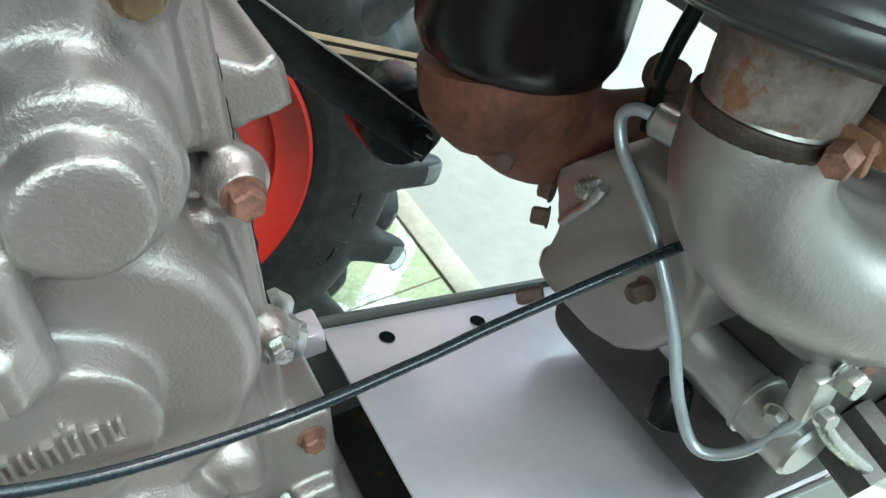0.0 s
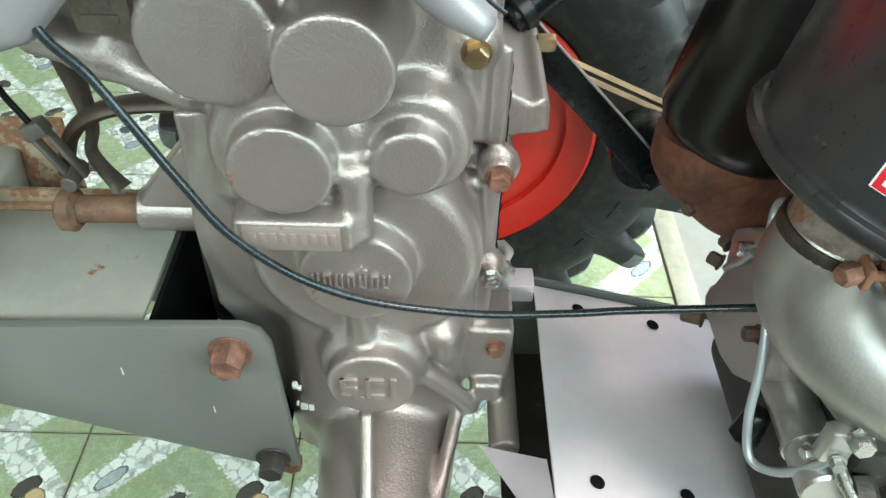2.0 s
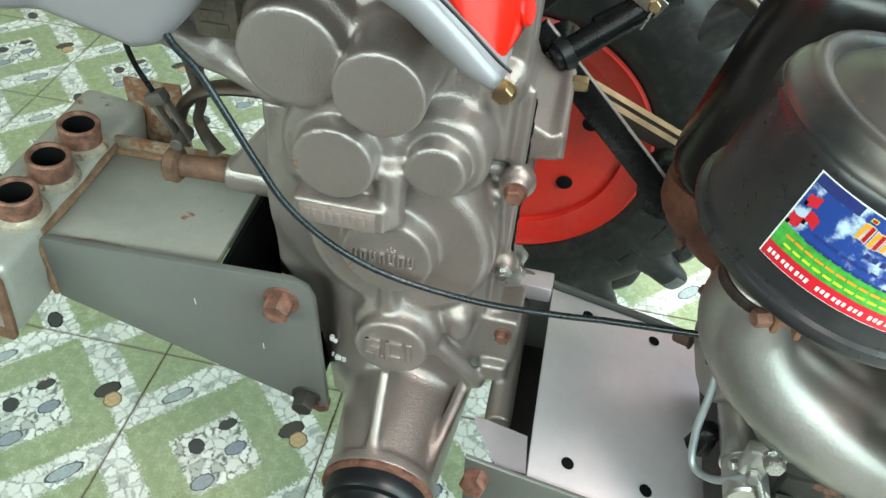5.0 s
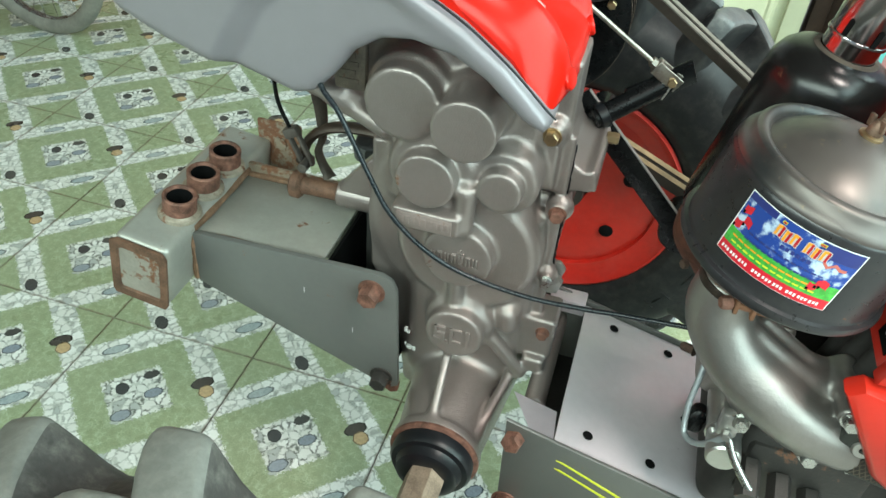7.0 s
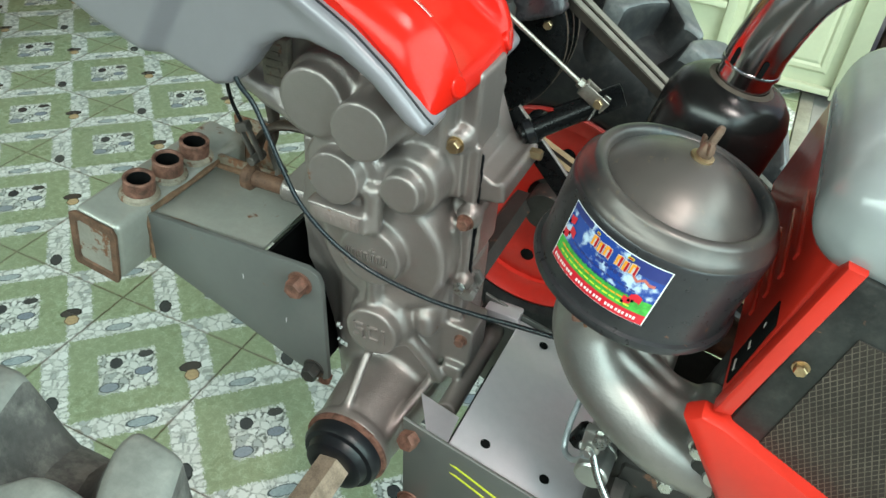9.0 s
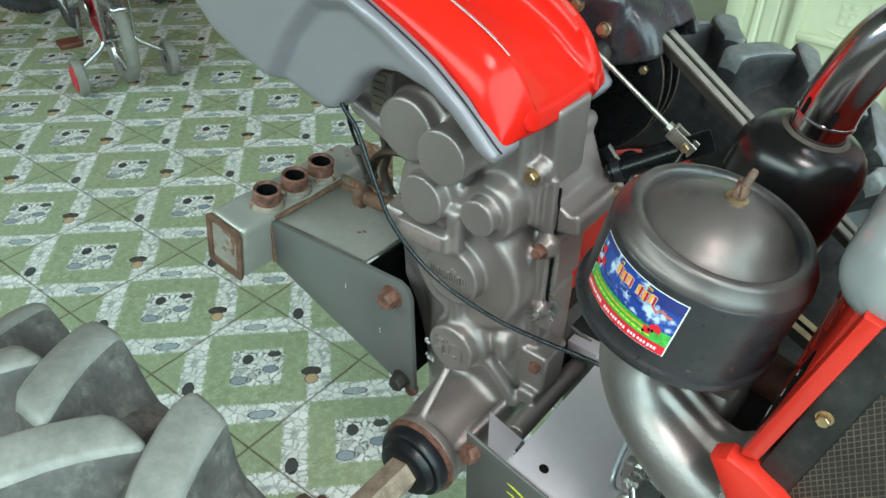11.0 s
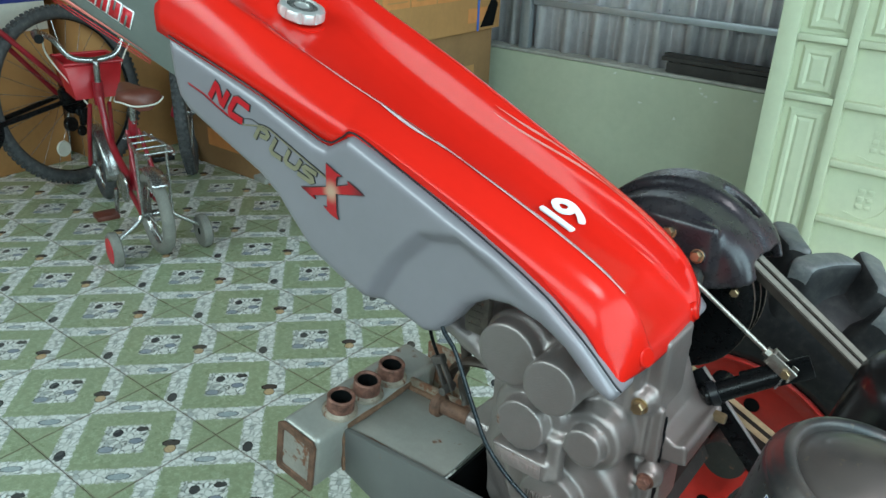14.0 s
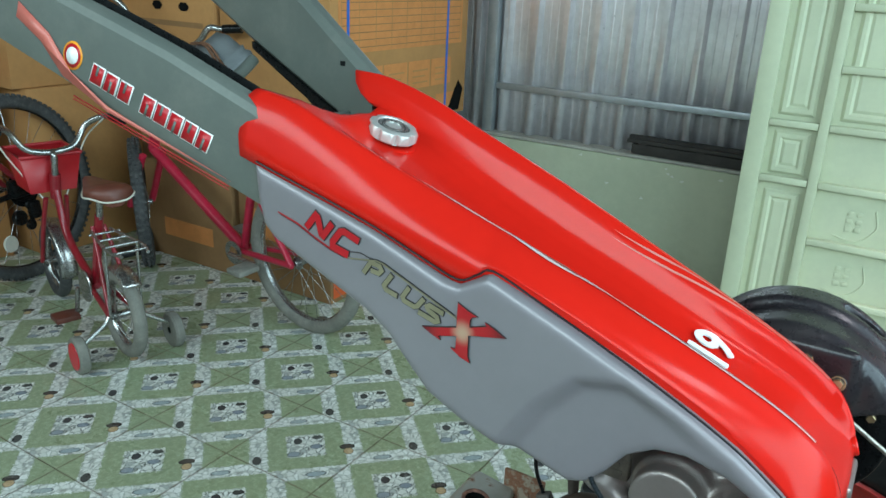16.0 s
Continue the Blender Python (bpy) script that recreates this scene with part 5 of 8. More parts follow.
    part("oil_seal", bm, BLACK_RUBBER, ax, "black rubber oil seal")
    bm = bmesh.new()
    lathe(bm, (0.031, -0.15, 0.376), (0, -1, 0), [(0, 0), (0.0225, 0), (0.0225, 0.30), (0.018, 0.305), (0, 0.305)], 6, start=0.2)
    part("hexagon_shaft", bm, surface("scuffed_shaft", (0.36, 0.27, 0.20), 0.6, 0.4, 0.4, 50, 0.4, 200, 0.001, rust=0.3), ax, "rust-streaked hexagon axle shaft")
    bm = bmesh.new()
    lathe(bm, (0.031, 0.10, 0.376), (0, 1, 0), [(0, 0), (0.056, 0), (0.052, 0.06), (0.05, 0.066), (0, 0.066)], 32)
    lathe(bm, (0.031, 0.16, 0.376), (0, 1, 0), [(0, 0), (0.0225, 0), (0.0225, 0.30), (0, 0.305)], 6)
    part("far_axle_shaft", bm, CAST_DARK, ax)
    return gb


gearbox()


def tyre_lug(row, side, profile, crown):
    """One tread bar about the axle's origin: it leans back from the crown to the shoulder, with flat worn face and bevelled flanks."""
    bm = bmesh.new()
    rows = []
    for w, full in ((-0.14, 0.0), (-0.07, 0.25), (-0.02, 0.85), (0.02, 0.97), (0.07, 1.0), (0.2, 1.0), (0.4, 1.0), (0.6, 1.0), (0.78, 1.0), (0.88, 1.0), (0.95, 0.985), (1.0, 0.93), (1.04, 0.7), (1.08, 0.3), (1.14, 0.0)):
        y = row * (0.090 * w - 0.019)
        mid = 0.125 * (1 - min(max(w, 0.0), 1.0)) ** 1.5
        base = float(np.interp(abs(y), profile[0], profile[1])) - 0.005
        top = base + full * (crown - 0.35 * y * y - base)
        half = 0.0195 - 0.030 * max(0.0, w - 0.80) ** 1.3 - 0.05 * max(0.0, 0.08 - w)
        line = []
        worn = ((0.046, 0.0), (0.032, 0.06), (0.020, 0.18), (0.011, 0.42), (0.005, 0.72), (0.0015, 0.90), (-0.0008, 0.965), (-0.0042, 0.998))
        fresh = ((0.020, 0.0), (0.012, 0.12), (0.0065, 0.35), (0.003, 0.66), (0.0005, 0.86), (-0.002, 0.95), (-0.0055, 0.99), (-0.010, 1.0))
        flank = worn if side < 0 else fresh
        for a, k in [(-half - e, k) for e, k in flank] + [(0, 1.008)] + [(half + e, k) for e, k in flank[::-1]]:
            r = base + (top - base) * k
            t = mid + a / 0.345
            line.append((r * math.sin(t), y, r * math.cos(t)))
        rows.append(line)
    grid(bm, rows)
    bm.normal_update()
    if sum(f.normal.z for f in bm.faces) < 0:
        bmesh.ops.reverse_faces(bm, faces=bm.faces[:])
    for i, f in enumerate(bm.faces):
        f.smooth = True
        # crown faces take the paler colour that holds wear and painted light
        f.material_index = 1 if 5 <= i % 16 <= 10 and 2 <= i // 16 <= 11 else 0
    me = bpy.data.meshes.new("lug")
    bm.to_mesh(me)
    bm.free()
    me.set_sharp_from_angle(angle=radians(60))
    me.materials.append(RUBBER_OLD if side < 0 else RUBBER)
    me.materials.append(LUG_WORN_LIT if side < 0 else LUG_FAR_LIT)
    return me


def tractor_wheel(x, y, side, turn):
    """A lugged tyre on a red disc rim; side is the way from the tractor (-1 near, 1 far)."""
    root = new("wheel")
    root.parent = TRACTOR
    C = Vector((x, y, 0.374 if side < 0 else 0.380))
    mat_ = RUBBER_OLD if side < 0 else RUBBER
    half_profile = [(0.195, 0.068), (0.207, 0.078), (0.233, 0.085), (0.262, 0.086), (0.292, 0.080), (0.312, 0.067), (0.324, 0.046), (0.331, 0.022), (0.333, 0.0)]
    section = smooth_path([(0, r, -w) for r, w in half_profile] + [(0, r, w) for r, w in reversed(half_profile[:-1])], 5)
    bm = bmesh.new()
    lathe(bm, C, (0, 1, 0), [(p.y + 0.0016 * (abs(p.y - 0.222) < 0.002), p.z * (1 + 0.02 * (abs(p.y - 0.214) < 0.003))) for p in section], 120)
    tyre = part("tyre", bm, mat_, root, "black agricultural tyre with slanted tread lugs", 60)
    profile = ([w for r, w in reversed(half_profile[3:])] + [0.09], [r for r, w in reversed(half_profile[3:])] + [0.25])
    if side > 0:
        for deg, wide_, tall in ((112, 0.016, 0.004), (116, 0.016, 0.004), (114, 0.004, 0.018), (126, 0.004, 0.022), (130, 0.018, 0.004), (134, 0.004, 0.022), (131, 0.012, 0.003), (146, 0.003, 0.010), (149, 0.003, 0.012), (152, 0.003, 0.010), (155, 0.003, 0.012), (158, 0.003, 0.008), (60, 0.003, 0.010), (64, 0.003, 0.012), (68, 0.003, 0.009), (72, 0.003, 0.012)):
            bm = bmesh.new()
            t_ = radians(deg)
            mm_ = Matrix.Translation(C + Vector((math.sin(t_) * 0.262, -0.0862, math.cos(t_) * 0.262))) @ Matrix.Rotation(t_, 4, "Y")
            box(bm, (-wide_ / 2, -0.0012, -tall / 2), (wide_ / 2, 0.002, tall / 2), 0.0006, mm_)
            part("side_wall_bar", bm, mat_, tyre)
    n_lugs = 18
    for row in (-1, 1):
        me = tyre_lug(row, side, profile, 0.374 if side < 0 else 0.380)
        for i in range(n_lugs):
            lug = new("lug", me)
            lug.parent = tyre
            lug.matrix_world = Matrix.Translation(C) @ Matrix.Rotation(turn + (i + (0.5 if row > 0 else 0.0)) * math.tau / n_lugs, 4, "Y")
    bm = bmesh.new()
    rim = [(0.160, -0.060), (0.181, -0.064), (0.193, -0.077), (0.198, -0.074), (0.194, -0.064), (0.187, -0.058), (0.175, -0.03), (0.175, 0.03), (0.187, 0.058), (0.194, 0.064), (0.198, 0.074), (0.193, 0.077), (0.181, 0.064), (0.160, 0.060), (0.156, 0.0)]
    lathe(bm, C, (0, 1, 0), rim, 64, closed=True)
    part("rim", bm, RED_RIM, root, "red painted steel rim")
    bm = bmesh.new()
    s = -side
    lathe(bm, C, (0, s, 0), [(0.045, 0.030), (0.070, 0.034), (0.098, 0.048), (0.134, 0.053), (0.164, 0.050), (0.166, 0.045), (0.134, 0.048), (0.098, 0.043), (0.070, 0.028), (0.045, 0.024)], 64, closed=True)
    disc = part("wheel_disc", bm, RED_RIM, root, "dished red wheel disc")
    for i in range(6):
        a = math.tau * i / 6 + 0.35
        bm = bmesh.new()
        p = C + Vector((math.cos(a) * 0.112, 0, math.sin(a) * 0.112))
        lathe(bm, p, (0, s, 0), [(0, 0.0505), (0.011, 0.0505), (0.0125, 0.0525), (0.011, 0.0535), (0, 0.0530)], 18)
        part("disc_hole", bm, DARK, disc, "dark hole in the disc")
    bm = bmesh.new()
    lathe(bm, C, (0, s, 0), [(0, 0.07), (0.034, 0.07), (0.036, 0.066), (0.036, 0.02), (0.052, 0.016), (0.052, 0.006), (0, 0.006)], 32)
    for i in range(4):
        a = math.tau * i / 4 + 0.5
        lathe(bm, C + Vector((math.cos(a) * 0.044, 0, math.sin(a) * 0.044)), (0, s, 0), [(0, 0.014), (0.011, 0.014), (0.011, 0.028), (0, 0.028)], 6)
    part("hub", bm, CAST_DARK, root, "dark greasy hub")
    return root


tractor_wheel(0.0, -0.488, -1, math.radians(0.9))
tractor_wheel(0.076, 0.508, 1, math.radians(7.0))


def hub_clamp():
    root = new("hub_clamp")
    root.parent = TRACTOR
    bm = bmesh.new()
    box(bm, (-0.006, -0.345, 0.345), (0.068, -0.262, 0.412), 0.007)
    box(bm, (-0.012, -0.325, 0.409), (0.030, -0.282, 0.428), 0.005)
    part("sleeve", bm, HUB_RUST, root, "rusty wheel hub sleeve")
    for p, d in (((0.006, -0.30, 0.426), (0, 0, 1)), ((-0.010, -0.305, 0.39), (-1, 0, 0.2)), ((0.05, -0.29, 0.41), (0.2, 0, 1)), ((-0.008, -0.28, 0.365), (-1, 0, 0))):
        bolt(root, p, d, 0.020, HUB_RUST, False, "clamp_bolt", "", 0.8)


hub_clamp()


def hitch():
    root = new("hitch")
    root.parent = TRACTOR
    # cross box
    m = Matrix.Translation((-0.337, 0, 0.517)) @ Matrix.Rotation(radians(8), 4, "Y")
    bm = bmesh.new()
    box(bm, (-0.034, -0.108, -0.045), (0.034, 0.150, 0.045), 0.010, m, 4)
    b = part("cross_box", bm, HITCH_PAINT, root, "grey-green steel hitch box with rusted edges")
    bm = bmesh.new()
    outer = [(-0.031, -0.042), (0.031, -0.042), (0.034, -0.036), (0.034, 0.034), (0.028, 0.042), (-0.026, 0.042), (-0.034, 0.036), (-0.034, -0.036)]
    rings = []
    for k, y in ((1.0, -0.108), (1.04, -0.1105), (1.03, -0.1135), (0.78, -0.1135), (0.74, -0.1105)):
        rings.append([bm.verts.new(m @ Vector((x * k, y, z * k))) for x, z in outer])
    for p, q in zip(rings, rings[1:]):
        for i in range(8):
            bm.faces.new((p[i], p[(i + 1) % 8], q[(i + 1) % 8], q[i]))
    part("end_weld", bm, RUSTED_RIM, b, "rusted rim round the end plate")
    bm = bmesh.new()
    vs = [bm.verts.new(m @ Vector((x * 0.75, -0.1108, z * 0.75))) for x, z in outer]
    bm.faces.new(vs)
    part("end_plate", bm, RUST_EDGE, b, "grey end plate stained with rust")
    for y in (-0.042, 0.010, 0.062):
        bm = bmesh.new()
        d = m.to_3x3() @ Vector((0, 0, 1))
        o = m @ Vector((0.010, y, 0.045))
        lathe(bm, o, d, [(0.0140, 0.0), (0.0195, 0.0), (0.0200, 0.004), (0.0192, 0.010), (0.0194, 0.020), (0.0196, 0.0255), (0.0182, 0.0270), (0.0160, 0.0268), (0.0148, 0.025), (0.0140, -0.02)], 28)
        part("pin_bush", bm, RUST_PINK, b, "rusted drawbar pin bush")
        # near-black liner paints the shade inside the bush
        bm = bmesh.new()
        lathe(bm, o, d, [(0, 0.001), (0.0146, 0.001), (0.0146, 0.0235), (0.0137, 0.0235), (0.0137, 0.003), (0, 0.003)], 28)
        part("bush_shade", bm, DARK, b)
        bm = bmesh.new()
        lathe(bm, o, d, [(0.0195, -0.0005), (0.0255, 0.0003), (0.0245, 0.0038), (0.0195, 0.0068)], 28)
        part("weld_bead", bm, BUSH_WELD, b, "half bright weld bead")
    bm = bmesh.new()
    box(bm, (-0.318, 0.146, 0.47), (-0.255, 0.152, 0.585), 0.002)
    for z in (0.555, 0.50):
        lathe(bm, (-0.285, 0.147, z), (0, -1, 0), [(0.0, 0.0022), (0.009, 0.0022), (0.009, 0.0032), (0, 0.0032)], 16)
    part("end_bracket", bm, WEATHERED, root, "rusty end bracket")
    # two side plates and the cover between them
    outline = [(-0.300, 0.545), (-0.292, 0.547), (-0.066, 0.5555), (-0.053, 0.549), (-0.047, 0.535), (-0.041, 0.382), (-0.052, 0.374), (-0.300, 0.472)]
    for y0, y1 in ((-0.056, -0.048), (0.082, 0.090)):
        bm = bmesh.new()
        prism(bm, outline, y0, y1, 0.0012)
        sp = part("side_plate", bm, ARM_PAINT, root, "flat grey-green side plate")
        if y0 < 0:
            for (x, z), nm, mt, size in (((-0.076, 0.530), "plate_bolt", RUST_PINK, 0.022), ((-0.062, 0.392), "plate_bolt", CAST_DARK, 0.020)):
                bolt(sp, (x, -0.056, z), (0, -1, 0), size, mt, True, nm, "", 0.75)
            bolt(sp, (-0.050, -0.046, 0.375), (0.2, -1, 0), 0.016, RUST_PINK, False, "plate_bolt")
            for k, (x, z) in enumerate(((-0.16, 0.50), (-0.10, 0.455))):
                bm = bmesh.new()
                box(bm, (x, -0.0565, z), (x + 0.0009, -0.0562, z + 0.008), 0)
                part("scratch", bm, PLATE, sp)
    bm = bmesh.new()
    box(bm, (-0.305, -0.0475, 0.536), (-0.142, 0.0815, 0.541), 0.0015)
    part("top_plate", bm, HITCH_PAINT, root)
    # near-black sheets put the shade inside the arm into their colour
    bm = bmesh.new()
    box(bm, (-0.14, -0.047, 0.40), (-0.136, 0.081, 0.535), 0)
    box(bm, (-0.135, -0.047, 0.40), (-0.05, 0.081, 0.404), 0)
    part("inner_shade", bm, DARK, root, "near-black sheets, the shade inside the arm painted in")
    bm = bmesh.new()
    for pts in ([(-0.302, -0.050, 0.541), (-0.24, -0.0475, 0.5425), (-0.19, -0.0485, 0.5425), (-0.142, -0.0475, 0.543)], [(-0.302, 0.0815, 0.5425), (-0.22, 0.0825, 0.544), (-0.142, 0.0815, 0.5435)], [(-0.303, -0.056, 0.545), (-0.302, -0.053, 0.51), (-0.303, -0.054, 0.475)], [(-0.300, -0.05, 0.548), (-0.299, 0.02, 0.547), (-0.300, 0.085, 0.548)]):
        tube(bm, pts, [0.004, 0.005, 0.0038, 0.005, 0.004], 8, 8)
    part("weld_seam", bm, WELD, root, "lumpy rusted weld seams")
    for a, b_ in (((-0.30, 0.0825, 0.541), (-0.062, 0.0895, 0.5585)),):
        bm = bmesh.new()
        box(bm, a, b_, 0.002)
        part("edge_strip", bm, WEATHERED, root, "rusted edge strip")


hitch()


def shifter():
    root = new("gear_linkage")
    root.parent = TRACTOR
    bm = bmesh.new()
    cyl(bm, (-0.150, 0.03, 0.589), (-0.06, 0.03, 0.589), 0.0165, seg=24, round_=0.002)
    part("shaft_guide", bm, CAST, root)
    bm = bmesh.new()
    cyl(bm, (-0.198, 0.03, 0.586), (-0.148, 0.03, 0.588), 0.0105, seg=20, round_=0.002)
    lathe(bm, (-0.212, 0.03, 0.585), (1, 0, 0), [(0, 0), (0.012, 0), (0.016, 0.003), (0.0165, 0.012), (0.012, 0.016), (0, 0.016)], 20)
    part("shaft", bm, RUSTED_RIM, root, "rusty shift shaft with a flanged end")
    bm = bmesh.new()
    tube(bm, [(-0.207, 0.050, 0.608), (-0.203, 0.050, 0.622), (-0.194, 0.050, 0.640), (-0.178, 0.050, 0.655), (-0.155, 0.050, 0.664), (-0.125, 0.050, 0.668), (-0.085, 0.05, 0.668)], 0.0105, 12, 8, flat=0.55)
    part("shift_fork", bm, surface("grimy_brown_steel", (0.058, 0.040, 0.030), 0.5, 0.4, 0.35, 40, 0.3, rust=0.15), root, "curved grimy shift lever")
    bm = bmesh.new()
    tube(bm, [(-0.172, 0.052, 0.588), (-0.176, 0.054, 0.594), (-0.183, 0.055, 0.606), (-0.187, 0.055, 0.622), (-0.181, 0.055, 0.642), (-0.182, 0.056, 0.672), (-0.186, 0.056, 0.70)], [0.010, 0.0075, 0.0065, 0.006, 0.0065, 0.009, 0.010], 10, 8, flat=0.5)
    part("shift_strap", bm, surface("grimy_strap_steel", (0.075, 0.06, 0.048), 0.55, 0.4, 0.35, 40, 0.3, rust=0.15), root, "bent grimy steel strap")
    bm = bmesh.new()
    prism(bm, [(-0.150, 0.592), (-0.147, 0.604), (-0.124, 0.632), (-0.100, 0.662), (-0.06, 0.662), (-0.06, 0.592)], 0.018, 0.042, 0.006, 3)
    part("guide_web", bm, CAST, root, "cast web above the shaft guide")
    bm = bmesh.new()
    for s in (0, 1):
        box(bm, (-0.008 + 0.012 * s, -0.004, -0.022), (-0.004 + 0.012 * s, 0.004, 0.022), 0.0015, Matrix.Translation((-0.197, 0.03, 0.635)) @ Matrix.Rotation(radians(-25), 4, "Y"))
    cyl(bm, (-0.192, 0.018, 0.617), (-0.192, 0.044, 0.617), 0.006, seg=14, round_=0.001)
    box(bm, (-0.009, -0.006, 0.018), (0.009, 0.006, 0.03), 0.002, Matrix.Translation((-0.197, 0.03, 0.635)) @ Matrix.Rotation(radians(-25), 4, "Y"))
    part("cable_clevis", bm, surface("grimy_steel", (0.10, 0.085, 0.075), 0.6, 0.4, 0.3, 50, 0.4), root, "grimy cable clevis")
    rod(root, "cable_rod", [(-0.209, 0.03, 0.66), (-0.222, 0.028, 0.70), (-0.220, 0.02, 0.78)], 0.0024, BLACK)


shifter()


def cowl():
    """Red top cover and the grey side panels of the fuel tank cowl."""
    top = [(-0.540, 1.046), (-0.470, 1.0265), (-0.376, 1.0), (-0.285, 0.9665), (-0.268, 0.9645), (-0.252, 0.973), (-0.235, 0.9825), (-0.150, 0.950), (-0.085, 0.9235), (-0.030, 0.898), (0.012, 0.876), (0.050, 0.850), (0.076, 0.826), (0.094, 0.808)]
    low = [(0.088, 0.796), (0.068, 0.804), (0.048, 0.819), (0.034, 0.8315), (0.004, 0.847), (-0.030, 0.853), (-0.058, 0.848), (-0.085, 0.830), (-0.104, 0.803), (-0.122, 0.784), (-0.140, 0.778), (-0.208, 0.797), (-0.258, 0.813), (-0.300, 0.832), (-0.330, 0.862), (-0.352, 0.885), (-0.380, 0.904), (-0.447, 0.931), (-0.512, 0.958), (-0.528, 0.972), (-0.536, 1.001)]
    outline = top + low
    recess = [(-0.225, 0.760), (-0.212, 0.805), (-0.178, 0.862), (-0.138, 0.904), (-0.092, 0.914), (-0.045, 0.897), (0.010, 0.868), (0.060, 0.828), (0.100, 0.760)]

    def panel(side):
        def f(x, y, z):
            d2 = s_poly(x, z, outline)
            hollow = ease(s_poly(x, z, recess), 0.004, -0.018) * np.maximum(ease(d2, -0.004, -0.030), ease(x, -0.245, -0.205))
            arm = ease(x, -0.11, 0.0)
            face = -0.106 + 0.004 * arm + 0.0145 * hollow * (1 - 0.75 * arm) + 0.10 * (np.maximum(0, z - (0.985 - 0.40 * (x + 0.15)) + 0.1)) ** 2
            t = face - y
            k = 0.014
            h = np.clip(0.5 - 0.5 * (t - d2) / k, 0, 1)
            a = t + (d2 - t) * h + k * h * (1 - h)
            return np.maximum(a, y + 0.058)

        v, q = nets(f, (-0.556, -0.122, 0.765), (0.11, -0.050, 1.06), 0.0032)
        if side > 0:
            v = [(x, 2 * YC - y, z) for x, y, z in v]
            q = [r[::-1] for r in q]
        return from_arrays("side_panel", v, q, COWL_GREY, TRACTOR, "smooth grey side panel of the cowl", 60)

    near = panel(-1)
    panel(1)

    # red cover: sections across y, carried along the spine
    sx = [-0.560, -0.505, -0.43, -0.37, -0.31, -0.27, -0.25, -0.232, -0.18, -0.115, -0.045, 0.010, 0.043, 0.064, 0.078, 0.089, 0.096, 0.099, 0.100]
    rw = [0.096, 0.095, 0.092, 0.089, 0.086, 0.083, 0.0815, 0.080, 0.076, 0.070, 0.065] + [0.063] * 8
    ridge = [1.126, 1.1215, 1.1005, 1.076, 1.053, 1.0375, 1.030, 1.0225, 1.001, 0.974, 0.944, 0.918, 0.899, 0.884, 0.872, 0.857, 0.842, 0.829, 0.814]
    seam = [1.052, 1.038, 1.019, 1.002, 0.981, 0.968, 0.977, 0.985, 0.965, 0.939, 0.908, 0.880, 0.857, 0.840, 0.827, 0.817, 0.812, 0.810, 0.810]
    dish = [1.090, 1.081, 1.056, 1.027, 1.001, 0.985, 0.978, 0.971, 0.953, 0.931, 0.905, 0.883, 0.867, 0.852, 0.843, 0.8365, 0.8310, 0.8230, 0.8130]
    half = [0.118, 0.118, 0.117, 0.116, 0.115, 0.113, 0.111, 0.109, 0.106, 0.103, 0.101, 0.1] + [0.101, 0.102, 0.102, 0.102, 0.1015, 0.1005, 0.0995]
    tt = np.arange(len(sx))

    def along(vals):
        p = smooth_path([(0, i, v) for i, v in zip(tt, vals)], 4)
        return [v.z for v in p]

    R_, S_, D_, H_, X_, W_ = along(ridge), along(seam), along(dish), along(half), along(sx), along(rw)
    # the step of the seam shapes only the lower lip of the cover
    plain = list(seam)
    plain[4], plain[5], plain[6], plain[7] = 0.994, 0.990, 0.987, 0.985
    # the near crest is lower and softer than the far one
    near_rw = [0.094, 0.093, 0.088, 0.082, 0.0765, 0.0725, 0.071, 0.0695, 0.067, 0.065] + [0.063] * 9
    near_ridge = [1.122, 1.111, 1.0835, 1.0585, 1.036, 1.021, 1.0135, 1.007, 0.988, 0.963] + [0.936, 0.913, 0.897] + ridge[13:]

    near_dish = [1.093, 1.085, 1.058, 1.029, 1.001] + dish[5:]

    # a soft crease runs along the near side from the rear edge to the step in the seam
    crease = [1.076, 1.060, 1.037, 1.020, 1.003, 0.991, 0.9845, 0.985] + [s + 0.10 * (r - s) for r, s in zip(near_ridge[8:], plain[8:])]

    def near_section(r, low_z, c, d, h, k, spread, tight):
        rel = r - c
        wide = 0.031 + spread * (k - 0.063) - tight
        return [(h, low_z - 0.004), (h + 0.0006, low_z + 0.5 * (c - low_z)), (h + 0.0004, c - 0.0035), (h - 0.0014, c + 0.0015), (h + 0.16 * (k - h), c + 0.30 * rel), (h + 0.38 * (k - h), c + 0.60 * rel), (h + 0.62 * (k - h), c + 0.84 * rel), (h + 0.84 * (k - h), c + 0.965 * rel), (k + 0.002, r - 0.0004), (k - 0.001, r), (k - 0.004, r - 0.0008), (k - 0.36 * wide, d + 0.62 * (r - d)), (k - 0.55 * wide, d + 0.30 * (r - d)), (k - 0.75 * wide, d + 0.08 * (r - d)), (k - wide, d), (0.012, d)]

    def half_section(r, low_z, s, d, h, k, spread, tight):
        rel = r - s
        wide = 0.031 + spread * (k - 0.063) - tight
